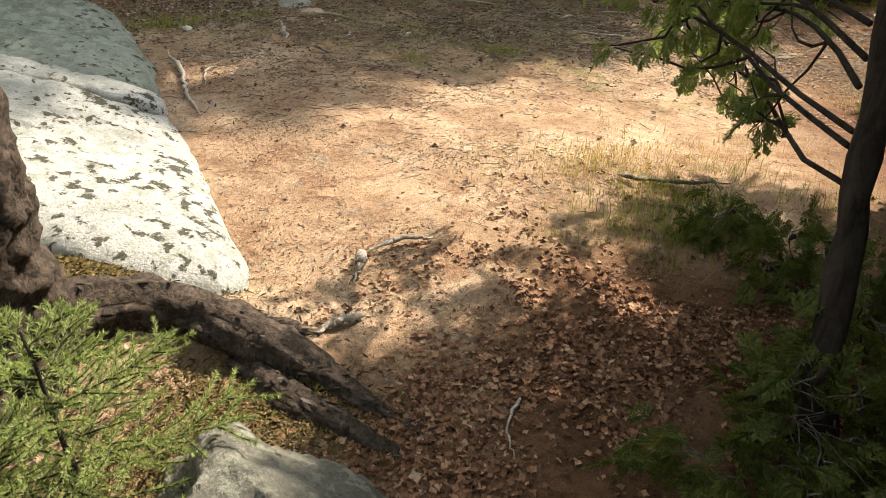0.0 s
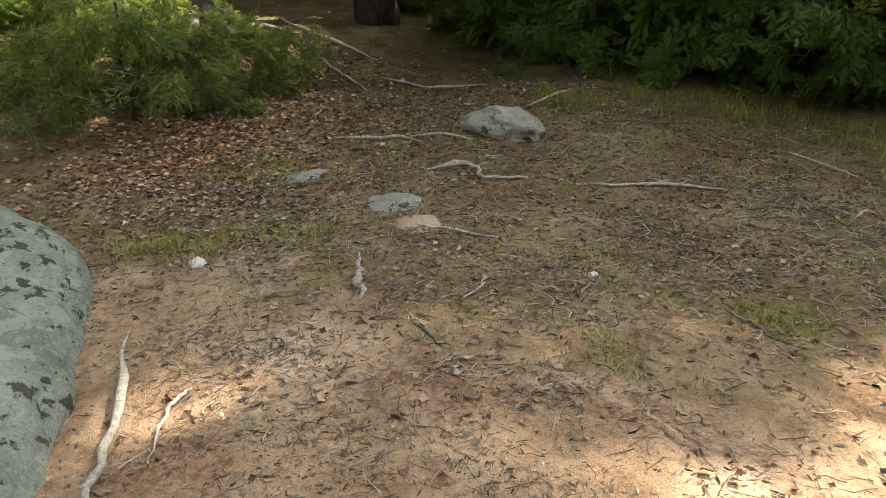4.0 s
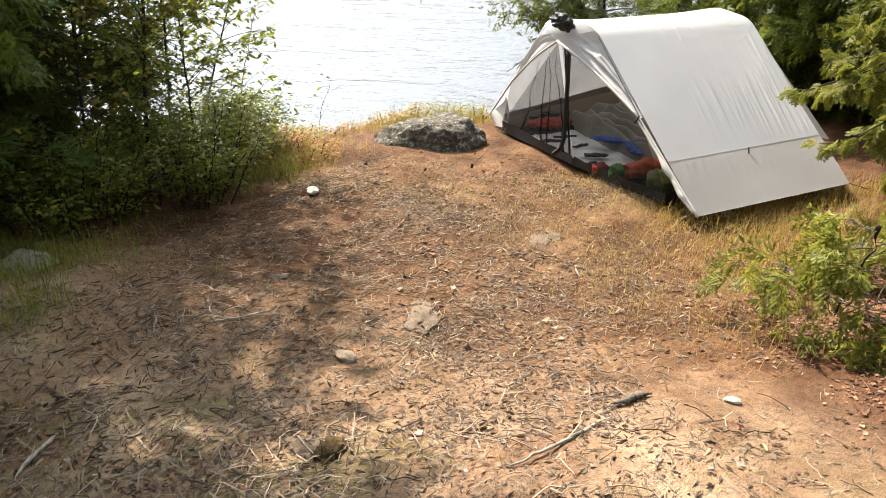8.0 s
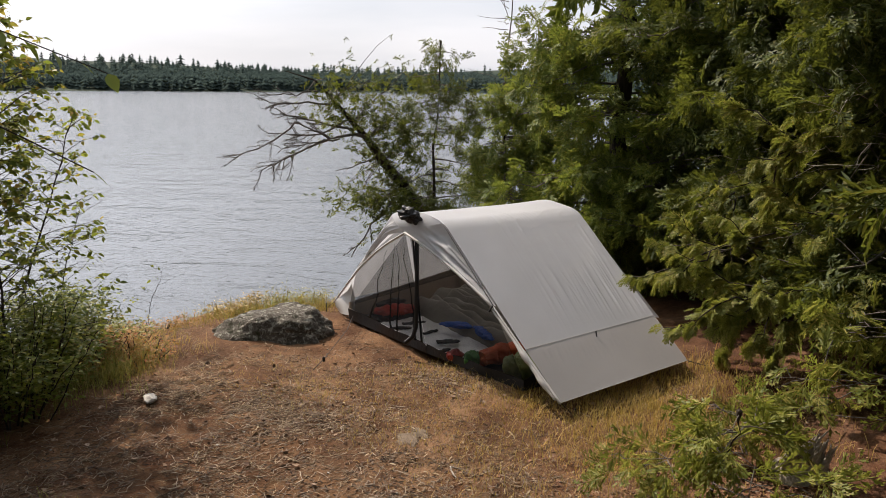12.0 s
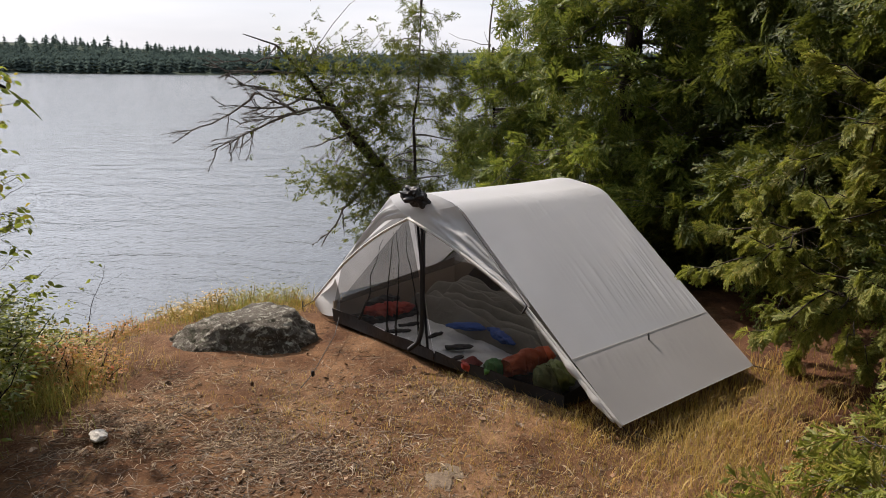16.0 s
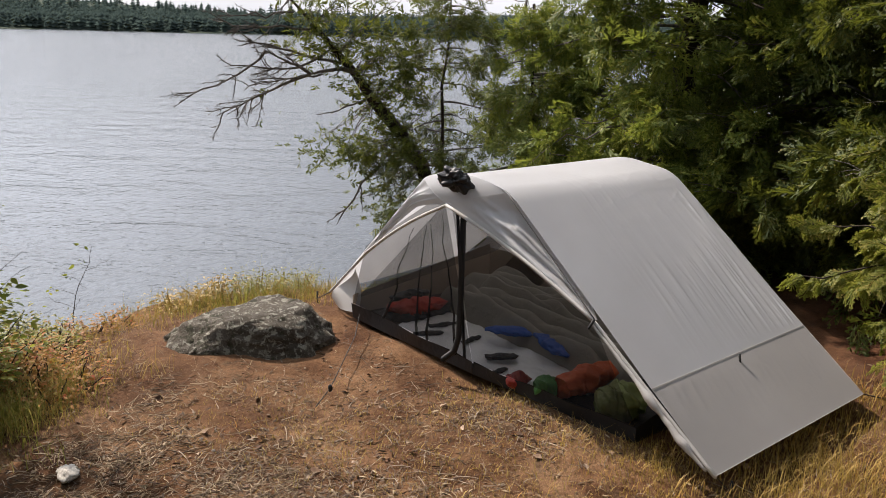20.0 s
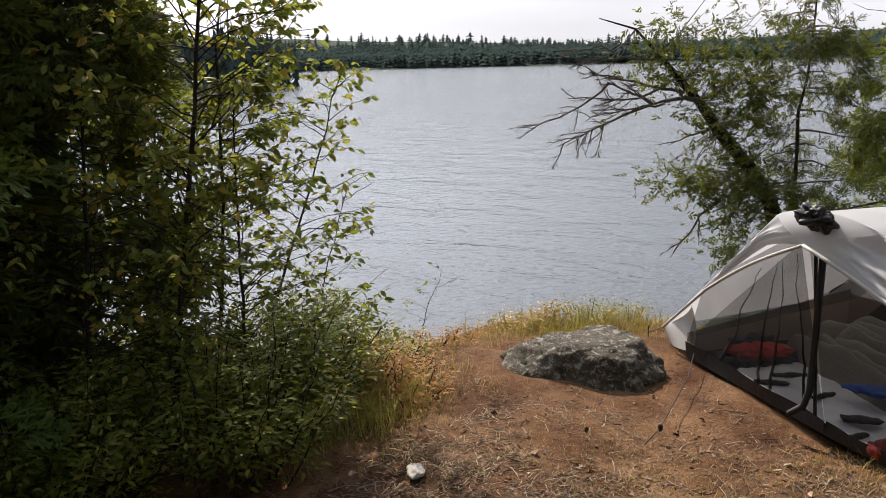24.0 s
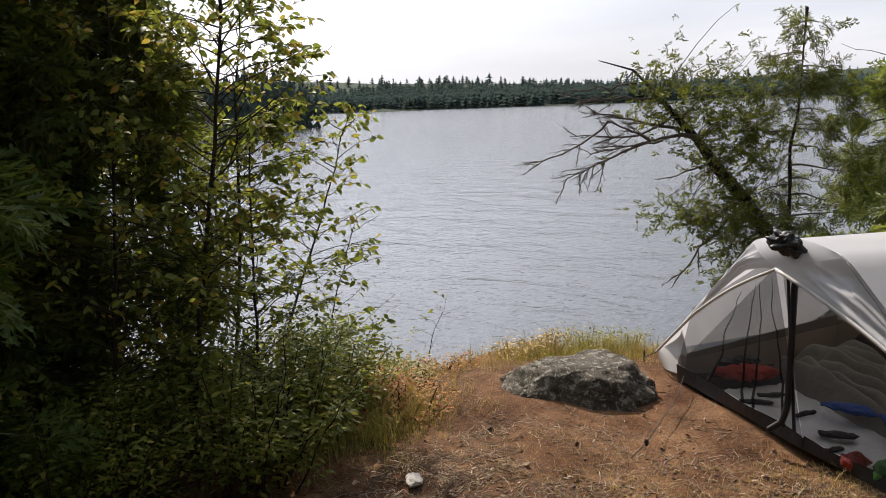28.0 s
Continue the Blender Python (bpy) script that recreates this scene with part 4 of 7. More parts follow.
    tagged(part("crown", cg, mat or CEDAR, root), kind="stuff")
    return root


def shrub(x, y, h, r, seed, stems=26, leaves=70, leaf=0.05, mat=None, shape=None, label="", name="shrub", stem_mat=None, arch=0.3):
    rng = np.random.default_rng(seed)
    z0 = gz(x, y)
    root = thing(name, label, "shrub")
    root.location = (x, y, z0)
    sg, lg = Geo(), Geo()
    for i in range(stems):
        az, q = rng.uniform(0, 6.283), rng.random() ** 0.5
        b = np.array([math.cos(az) * r * q * 0.55, math.sin(az) * r * q * 0.55])
        hh = h * rng.uniform(0.55, 1.05) * (1 - 0.35 * q)
        b0 = gz(x + b[0], y + b[1]) - z0 - 0.03
        tip = np.array([b[0] + math.cos(az) * r * q * rng.uniform(0.2, 0.6), b[1] + math.sin(az) * r * q * rng.uniform(0.2, 0.6), b0 + hh])
        p = bend((b[0], b[1], b0), tip, 7, -arch * 0.2 * hh, 0.05, rng)
        sg.add(*tube(p, [0.006, 0.002], 4, cap=False))
        m = leaves
        u = rng.uniform(0.12, 1.0, m) ** 0.7
        k = np.linspace(0, 1, 7)
        o = np.stack([np.interp(u, k, p[:, j]) for j in range(3)], 1)
        an = rng.uniform(0, 6.283, m)
        d = np.stack([np.cos(an), np.sin(an), rng.uniform(-0.3, 0.6, m)], 1)
        o = o + d * rng.uniform(0.0, 0.11, m)[:, None]
        m3 = frames_of(d, rng.normal(0, 0.5, m), leaf * rng.uniform(0.6, 1.25, m))
        lg.add(*spread(shape or LEAF, m3, o))
    tagged(part("stemwork", sg, stem_mat or BARK, root), kind="stuff")
    tagged(part("leaves", lg, mat or SHRUB, root), kind="stuff")
    return root


def sapling(x, y, points, seed, twigs=22, leaves=9, leaf=0.075, mat=None, label="", reach=0.45, radius=0.012, start=0.3, name="sapling", bare=0.0):
    """A thin broadleaf stem with forking side twigs; points are offsets from its foot."""
    rng = np.random.default_rng(seed)
    z0 = gz(x, y)
    root = thing(name, label, "tree")
    root.location = (x, y, z0)
    pts = np.array(points, float)
    k = np.linspace(0, 1, len(pts))
    u = np.linspace(0, 1, 14)
    p = np.stack([np.interp(u, k, pts[:, j]) for j in range(3)], 1) + rng.normal(0, 0.008, (14, 3)) * u[:, None]
    p[0, 2] -= 0.05
    part("trunk", Geo().add(*tube(p, [radius, radius * 0.7, radius * 0.25], 6)), BARK, root)
    tg, lg = Geo(), Geo()
    six = np.linspace(0, 1, 6)

    def leafy(q, count, az):
        w = rng.uniform(0.15, 1.0, count)
        oo = np.stack([np.interp(w, six, q[:, j]) for j in range(3)], 1) + rng.normal(0, 0.008, (count, 3))
        an = az + rng.normal(0, 1.1, count)
        d = np.stack([np.cos(an), np.sin(an), rng.uniform(-1.0, 0.35, count)], 1)
        lg.add(*spread(LEAF_OVAL, frames_of(d, rng.normal(0, 0.9, count), leaf * rng.uniform(0.5, 1.2, count)), oo))

    for i in range(twigs):
        f = start + (1 - start) * (i + rng.random()) / twigs
        o = np.array([np.interp(f, u, p[:, j]) for j in range(3)])
        az = rng.uniform(0, 6.283)
        ln = reach * (1.15 - f) * rng.uniform(0.5, 1.2) + 0.08
        tip = o + np.array([math.cos(az) * ln, math.sin(az) * ln, ln * rng.uniform(0.1, 0.75)])
        q = bend(o, tip, 6, -0.04 * ln, 0.08, rng)
        tg.add(*tube(q, [radius * 0.30, 0.0012], 4, cap=False))
        if rng.random() < bare:
            continue
        leafy(q[2:][[0, 1, 1, 2, 3, 3]], max(1, leaves // 4), az)
        for _ in range(3):
            c = np.array([np.interp(rng.uniform(0.35, 0.98), six, q[:, j]) for j in range(3)])
            a2 = az + rng.normal(0, 0.9)
            sub = bend(c, c + np.array([math.cos(a2), math.sin(a2), rng.uniform(-0.25, 0.6)]) * ln * rng.uniform(0.25, 0.5), 6, 0, 0.08, rng)
            tg.add(*tube(sub, [radius * 0.14, 0.0008], 3, cap=False))
            leafy(sub, max(1, leaves // 4), a2)
    tagged(part("branchwork", tg, BARK, root), kind="stuff")
    tagged(part("leaves", lg, mat or ASPEN, root), kind="stuff")
    return root


# ---------------------------------------------------------------- cedars round the clearing
# the row along the path's far side, towards the lake
ROW = "tall dark cedar in the row beyond the path"
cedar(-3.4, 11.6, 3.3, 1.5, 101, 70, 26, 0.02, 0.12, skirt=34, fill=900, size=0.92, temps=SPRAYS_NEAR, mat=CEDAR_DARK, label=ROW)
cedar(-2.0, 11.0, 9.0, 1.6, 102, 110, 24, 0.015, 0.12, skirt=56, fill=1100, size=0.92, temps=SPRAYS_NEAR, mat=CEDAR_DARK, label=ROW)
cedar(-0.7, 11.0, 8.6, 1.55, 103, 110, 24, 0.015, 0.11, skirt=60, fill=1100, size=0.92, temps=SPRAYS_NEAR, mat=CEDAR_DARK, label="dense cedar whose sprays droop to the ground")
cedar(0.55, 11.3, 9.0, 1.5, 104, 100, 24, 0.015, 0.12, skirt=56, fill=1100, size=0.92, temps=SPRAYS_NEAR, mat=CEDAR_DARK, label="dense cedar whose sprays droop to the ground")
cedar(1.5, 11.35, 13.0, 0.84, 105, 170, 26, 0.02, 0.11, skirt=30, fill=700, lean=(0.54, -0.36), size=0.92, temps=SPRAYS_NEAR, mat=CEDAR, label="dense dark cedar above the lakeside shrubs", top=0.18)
cedar(2.42, 11.25, 3.6, 0.66, 107, 66, 14, 0.04, 0.045, skirt=14, fill=260, size=0.8, temps=SPRAYS_NEAR, mat=CEDAR, label="narrow dark cedar among the lakeside saplings", top=0.25)
BACK = cedar(0.9, 12.9, 9.5, 1.9, 106, 110, 15, 0.02, 0.13, skirt=30, mat=CEDAR_DARK, temps=SPRAYS_FAR, size=1.9, label="tall cedar behind the front row")
for _x, _y, _a, _k in ((-0.9, 12.9, 130, 0.95), (0.1, 14.4, 250, 0.8), (1.5, 12.9, 250, 0.8), (-2.6, 13.4, 40, 0.5), (-5.2, 13.4, 110, 0.45), (-4.5, 12.3, 10, 0.33), (-5.6, 12.6, 200, 0.3), (-7.2, 14.0, 200, 1.0), (-8.6, 12.2, 300, 0.85), (-9.8, 10.2, 15, 0.9), (-9.2, 7.8, 80, 0.8), (-7.6, 4.6, 160, 0.85), (-6.2, 0.8, 220, 0.9),
                       (-3.6, -2.6, 260, 0.8), (0.4, -3.4, 310, 0.9), (4.2, -1.2, 10, 0.9), (5.8, 1.6, 70, 0.9), (8.2, 3.4, 140, 0.9), (-11.5, 13.5, 77, 1.1), (7.5, 5.1, 20, 0.8), (8.4, 4.2, 190, 0.8), (6.6, 3.6, 120, 0.85), (-12.5, 8.5, 177, 1.1), (2.6, 0.4, 99, 0.75)):
    tagged(copy_thing(BACK, pose(_x, _y, gz(_x, _y), 0, 0, _a) @ Matrix.Scale(_k, 4)), "tall dark cedar in the surrounding forest", group="surrounding cedars")
# unseen cedars, added so that their high limbs keep the path in shade
cedar(0.5, 12.4, 10.5, 2.2, 147, 36, 22, 0.42, 0.15, temps=SPRAYS_FAR, size=2.4, mat=CEDAR_DARK, facing=(radians(-75), 0.6), label="unseen tall cedar added to shade the path with high limbs")
for _x, _y, _a, _s in ((-1.2, 12.1, -95, 141), (-5.6, 11.4, -60, 143), (-7.2, 6.0, 10, 145)):
    cedar(_x, _y, 11.0, 4.6, _s, 46, 26, 0.40, 0.16, temps=SPRAYS_FAR, size=2.6, mat=CEDAR_DARK, facing=(radians(_a), 0.55), label="unseen tall cedar added to shade the path with high limbs")
# south of the tent
BOUGHS = (((3.75, 4.25, 0.9), (3.62, 5.90, 0.20), 120), ((3.75, 4.25, 0.5), (3.44, 5.76, -0.05), 120), ((3.75, 4.25, 1.3), (3.6, 5.75, 0.72), 100), ((3.8, 4.3, 0.6), (4.05, 5.72, 0.15), 120), ((3.8, 4.3, 0.2), (3.85, 5.60, -0.22), 110), ((3.8, 4.3, 1.1), (4.25, 5.66, 0.52), 100))
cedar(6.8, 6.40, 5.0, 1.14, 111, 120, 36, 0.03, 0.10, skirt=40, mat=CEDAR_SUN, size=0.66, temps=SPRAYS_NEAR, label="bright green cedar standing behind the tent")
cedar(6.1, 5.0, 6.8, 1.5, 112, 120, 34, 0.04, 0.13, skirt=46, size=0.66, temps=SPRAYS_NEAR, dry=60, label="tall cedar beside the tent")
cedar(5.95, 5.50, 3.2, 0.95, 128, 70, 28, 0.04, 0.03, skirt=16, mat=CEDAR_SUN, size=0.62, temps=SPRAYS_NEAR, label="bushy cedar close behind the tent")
cedar(4.95, 4.45, 6.6, 1.25, 113, 110, 36, 0.04, 0.12, skirt=40, size=0.62, temps=SPRAYS_NEAR, dry=110, label="tall cedar beside the tent with some dry twigs")
cedar(3.75, 4.2, 6.2, 1.15, 114, 110, 38, 0.06, 0.12, skirt=40, size=0.60, temps=SPRAYS_NEAR, label="near cedar with yellow-green sprays by the tent",
      boughs=BOUGHS, bough_mat=BOUGH, dry=150)
# two cedars added beside the view to cast shade on the path's start
cedar(2.25, 3.6, 6.2, 0.9, 127, 90, 24, 0.06, 0.10, size=0.7, temps=SPRAYS_NEAR, label="cedar added to shade the start of the path")
cedar(1.9, 4.35, 5.0, 0.85, 129, 36, 14, 0.36, 0.10, temps=SPRAYS_FAR, size=1.7, label="cedar added to shade the start of the path")
cedar(2.75, 3.5, 6.0, 1.3, 115, 90, 22, 0.06, 0.12, label="cedar at the edge of the clearing")
cedar(2.28, 5.76, 0.45, 0.50, 119, 22, 10, 0.06, 0.007, mat=BOUGH, temps=SPRAYS_NEAR, label="low young cedar with feathery sprays", name="young_cedar", top=0.3, size=0.58)
cedar(2.72, 4.85, 0.8, 0.65, 120, 22, 10, 0.06, 0.010, mat=BOUGH, temps=SPRAYS_NEAR, label="low young cedar with feathery sprays", name="young_cedar", top=0.3, size=0.5)
# where the walk begins
cedar(0.68, 1.79, 5.6, 0.85, 121, 18, 12, 0.66, 0.037, lean=(-0.50, 1.0), mat=CEDAR_LIGHT, label="slender cedar leaning over the trodden earth",
      boughs=(((0.58, 2.00, 0.92), (0.02, 2.95, 1.02), 18), ((0.59, 1.98, 0.74), (-0.10, 3.25, 0.84), 23), ((0.56, 2.04, 1.05), (-0.30, 3.20, 1.10), 26), ((0.59, 1.98, 0.70), (0.30, 3.30, 0.74), 19), ((0.55, 2.05, 1.15), (-0.10, 3.60, 1.25), 23),
              ((0.58, 2.00, 0.85), (0.30, 3.05, 0.90), 19), ((0.57, 2.02, 1.0), (0.22, 3.55, 1.04), 21), ((0.60, 1.97, 0.6), (0.40, 3.2, 0.52), 19)), bough_mat=CEDAR_BACKLIT)
# unseen canopy, added to keep sky light off the first steps
cedar(1.9, -0.1, 9.0, 3.6, 146, 40, 24, 0.38, 0.16, temps=SPRAYS_FAR, size=2.6, mat=CEDAR_DARK, facing=(radians(118), 0.5), label="unseen tall cedar added to shade the path's start from above")
cedar(2.7, 1.4, 6.0, 1.4, 122, 90, 22, 0.03, 0.11, temps=SPRAYS_NEAR, size=0.8, mat=CEDAR, label="dark cedar in the shade beside the path")
cedar(0.55, 1.72, 0.34, 0.30, 123, 20, 12, 0.1, 0.008, mat=CEDAR, size=0.34, temps=SPRAYS_FINE, label="tiny green cedar seedling in leaf litter", name="young_cedar", top=0.3)
for _k, (_x, _y, _h) in enumerate(((0.66, 2.62, 0.22), (0.98, 2.60, 0.26), (0.86, 2.25, 0.28), (0.48, 2.95, 0.14))):
    cedar(_x, _y, _h, _h * 0.9, 160 + _k, 12, 9, 0.1, 0.005, mat=CEDAR, size=0.30, temps=SPRAYS_FINE, label="small green cedar seedling in shaded leaf litter", name="young_cedar", top=0.3)
# beside the path's end
cedar(-5.55, 7.40, 0.85, 0.72, 124, 40, 15, 0.06, 0.02, mat=CEDAR_LIGHT, label="bushy green young cedar by the leaf litter", name="young_cedar", top=0.25, size=0.75)
cedar(-5.35, 8.40, 0.60, 0.60, 125, 36, 14, 0.06, 0.02, mat=CEDAR_LIGHT, label="bushy green young cedar beside the path", name="young_cedar", top=0.25, size=0.75)
cedar(-6.35, 8.0, 0.95, 0.75, 126, 40, 15, 0.06, 0.02, mat=CEDAR_LIGHT, label="bushy green young cedar beside the path", name="young_cedar", top=0.25, size=0.75)


# ---------------------------------------------------------------- the leaning tree and saplings by the water
def leaning_tree():
    rng = np.random.default_rng(55)
    root = thing("leaning_tree", "leaning half-dead cedar with bare grey branches over the water", "tree")
    root.location = (7.6, 8.55, -1.25)
    o = np.array([7.6, 8.55, -1.25])

    def w(*p):
        return [np.array(q) - o for q in p]
    spine = w((7.5, 8.45, -1.5), (7.46, 8.6, -0.8), (7.44, 8.80, -0.18), (7.43, 8.99, 0.09), (7.39, 9.26, 0.40), (7.35, 9.44, 0.66), (7.31, 9.59, 0.84), (7.24, 9.80, 1.10), (7.16, 9.99, 1.32), (6.95, 10.25, 1.42))
    spine = [q + np.array([0, -0.07, 0]) for q in spine]
    part("trunk", Geo().add(*tube(spine, [0.08, 0.075, 0.065, 0.055, 0.04, 0.026, 0.012, 0.004], 8, 3, 0.15)), BARK, root)
    lg, cg = Geo(), Geo()

    def limb(p0, p1, r0, forks, sag=0.0, depth=0):
        p = bend(p0, p1, 9, sag, 0.07, rng)
        lg.add(*tube(p, [r0, r0 * 0.3], 5, cap=False))
        l = np.linalg.norm(np.asarray(p1) - np.asarray(p0))
        for i in range(forks):
            f = rng.uniform(0.3, 0.97)
            a = np.array([np.interp(f, np.linspace(0, 1, 9), p[:, j]) for j in range(3)])
            d = (np.asarray(p1) - np.asarray(p0)) / l + rng.normal(0, 0.55, 3)
            d /= np.linalg.norm(d)
            ln = l * rng.uniform(0.18, 0.5) * (1 - 0.4 * f)
            if depth < 2:
                limb(a, a + d * ln, r0 * 0.45, forks // 2 + 1, 0, depth + 1)
            else:
                lg.add(*tube(bend(a, a + d * ln, 4, 0, 0.05, rng), [r0 * 0.35, 0.001], 3, cap=False))
        return p

    limb(w((7.30, 9.34, 0.68))[0], w((7.0, 9.68, 0.66))[0], 0.030, 2, -0.03)
    limb(w((7.0, 9.68, 0.66))[0], w((6.73, 9.98, 0.86))[0], 0.018, 5, 0)
    limb(w((6.73, 9.98, 0.86))[0], w((6.45, 10.6, 0.46))[0], 0.012, 11, 0.0)
    limb(w((7.0, 9.68, 0.66))[0], w((6.55, 10.38, 0.30))[0], 0.015, 12, 0.0)
    limb(w((7.33, 9.50, 0.75))[0], w((6.8, 10.2, 0.95))[0], 0.017, 11, 0.03)
    limb(w((7.2, 9.9, 1.2))[0], w((6.9, 10.5, 1.15))[0], 0.012, 6, 0.03)
    limb(w((7.2, 9.75, 1.05))[0], w((6.72, 10.45, 1.12))[0], 0.013, 10, 0.0)
    limb(w((7.28, 9.6, 0.86))[0], w((6.68, 10.35, 0.72))[0], 0.014, 12, 0.03)
    limb(w((7.1, 9.6, 0.66))[0], w((6.62, 10.15, 0.52))[0], 0.012, 10, -0.03)
    limb(w((7.40, 9.22, 0.46))[0], w((7.07, 9.57, 0.31))[0], 0.014, 3, 0.02)
    limb(w((7.44, 8.85, -0.05))[0], w((7.3, 9.03, -0.06))[0], 0.022, 1, 0)
    limb(w((7.3, 9.03, -0.06))[0], w((6.97, 9.39, -0.62))[0], 0.018, 4, 0)
    # living sprays on the inner side
    c = np.concatenate([rng.normal((7.3, 9.02, 0.75), (0.22, 0.22, 0.34), (800, 3)),
                        rng.normal((7.25, 9.20, -0.02), (0.18, 0.28, 0.12), (480, 3)),
                        rng.normal((7.2, 9.60, 1.05), (0.18, 0.22, 0.20), (360, 3)),
                        rng.normal((7.3, 8.95, -0.50), (0.15, 0.16, 0.16), (200, 3))]) - o
    d = rng.normal(0, 1, c.shape)
    d[:, 2] = d[:, 2] * 0.5 - 0.2
    scatter_sprays(cg, rng, c, d, SPRAYS_FAR, 0.40, 1.2)
    q = rng.integers(0, len(c), 170)
    for i in q:
        near = np.array(spine)[np.argmin(np.linalg.norm(np.array(spine) - c[i], axis=1))]
        lg.add(*tube(bend(near, c[i], 5, 0, 0.08, rng), [0.006, 0.002], 3, cap=False))
    tagged(part("branchwork", lg, BARK_GREY, root, "bare grey branches"), kind="stuff")
    tagged(part("crown", cg, CEDAR, root), kind="stuff")


leaning_tree()
cedar(7.13, 8.45, 3.1, 0.55, 131, 60, 18, 0.15, 0.022, size=0.42, label="thin young cedar growing by the water", base=-1.35, name="young_cedar", top=0.22)
cedar(7.35, 7.75, 2.5, 0.7, 132, 70, 30, 0.1, 0.03, mat=CEDAR_SUN, size=0.5, label="small cedar on the bank behind the tent", base=-1.2, name="young_cedar", top=0.2)
SNAG = thing("dead_sapling", "thin dead grey tree with bare twigs", "tree")
SNAG.location = (8.2, 7.9, -1.6)
_r = np.random.default_rng(8)
_g = Geo().add(*tube(bend((0, 0, 0), (0.05, -0.1, 4.2), 9, 0, 0.02, _r), [0.022, 0.006], 5))
part("trunk", _g, BARK_GREY, SNAG)
_g = Geo()
for _k in range(26):
    _z, _a = _r.uniform(1.6, 4.1), _r.uniform(0, 6.283)
    _g.add(*tube(bend((0.02, -0.05, _z), (math.cos(_a) * 0.45, math.sin(_a) * 0.45, _z + _r.uniform(0, 0.25)), 5, 0, 0.08, _r), [0.006, 0.002], 3, cap=False))
tagged(part("branchwork", _g, BARK_GREY, SNAG), kind="stuff")

sapling(2.25, 10.25, [(0, 0, 0), (0.12, 0.0, 0.7), (0.28, -0.02, 1.5), (0.38, -0.04, 2.2), (0.45, -0.1, 3.1)], 201, 80, 36, 0.056, label="tall broadleaf sapling with green and reddening leaves", reach=0.85, radius=0.016, start=0.3)
sapling(2.75, 10.55, [(0, 0, 0), (0.15, 0.0, 0.9), (0.2, 0.0, 1.8), (0.25, -0.1, 2.5)], 205, 54, 24, 0.052, label="broadleaf sapling with small green leaves", reach=0.7, radius=0.012, start=0.3)
sapling(2.0, 10.55, [(0, 0, 0), (0.08, -0.02, 0.8), (0.16, -0.05, 1.6), (0.2, -0.1, 2.6)], 206, 84, 30, 0.050, label="bushy broadleaf sapling with yellowing leaves", reach=0.8, radius=0.012, start=0.12)
sapling(3.05, 10.55, [(0, 0, 0), (0.12, -0.1, 0.55), (0.30, -0.2, 1.05), (0.45, -0.38, 1.75)], 202, 36, 16, 0.052, label="leaning broadleaf sapling beside the lake", reach=0.6, radius=0.011, start=0.35)
sapling(3.25, 10.45, [(0, 0, 0), (0.12, -0.1, 0.4), (0.3, -0.25, 1.15)], 203, 24, 10, 0.048, label="thin sapling with few leaves on the bank", reach=0.45, radius=0.007, start=0.3, bare=0.3)
sapling(4.35, 10.35, [(0, 0, 0), (0.02, -0.05, 0.3), (0.12, -0.15, 0.62)], 204, 8, 3, 0.04, label="bare thin stem rising from the bank grass", reach=0.2, radius=0.004, start=0.3, bare=0.7)

sapling(2.55, 10.05, [(0, 0, 0), (0.02, 0.0, 0.5), (0.06, 0.02, 1.0), (0.08, 0.0, 1.7)], 207, 76, 28, 0.044, mat=SHRUB, label="bushy dark green sapling at the clearing's edge", reach=0.62, radius=0.011, start=0.08)
shrub(2.35, 9.95, 0.85, 0.75, 301, 70, 130, 0.039, label="leafy green shrub at the edge of the clearing")
shrub(3.05, 10.25, 0.70, 0.60, 302, 56, 120, 0.039, label="leafy green shrub by the lake")
shrub(1.55, 10.2, 0.75, 0.60, 303, 46, 120, 0.039, label="leafy green shrub under the cedars")
shrub(6.0, 8.75, 0.35, 0.35, 304, 26, 60, 0.05, label="low leafy plant on the bank behind the tent")
for _k, (_x, _y, _h) in enumerate(((3.75, 10.3, 0.20), (3.5, 10.15, 0.24), (3.25, 9.95, 0.22), (4.0, 10.45, 0.16), (3.3, 9.65, 0.2), (3.6, 9.95, 0.16), (3.9, 10.15, 0.18), (4.35, 10.15, 0.14), (3.12, 9.8, 0.26))):
    shrub(_x, _y, _h, 0.28, 320 + _k, 20, 34, 0.028, mat=RUSSET if _k % 3 else GRASS, label="low russet plants in the bank grass" if _k % 3 else "low yellow-green plants in the bank grass")
for _k, (_x, _y, _h) in enumerate(((5.05, 9.72, 0.24), (5.3, 9.5, 0.27), (4.8, 9.85, 0.18), (5.55, 9.25, 0.22), (5.85, 8.95, 0.26))):
    shrub(_x, _y, _h, 0.24, 340 + _k, 18, 26, 0.026, mat=GRASS if _k % 2 else STRAW, stem_mat=STRAW, label="yellow-green weeds standing in the bank grass", name="weed")


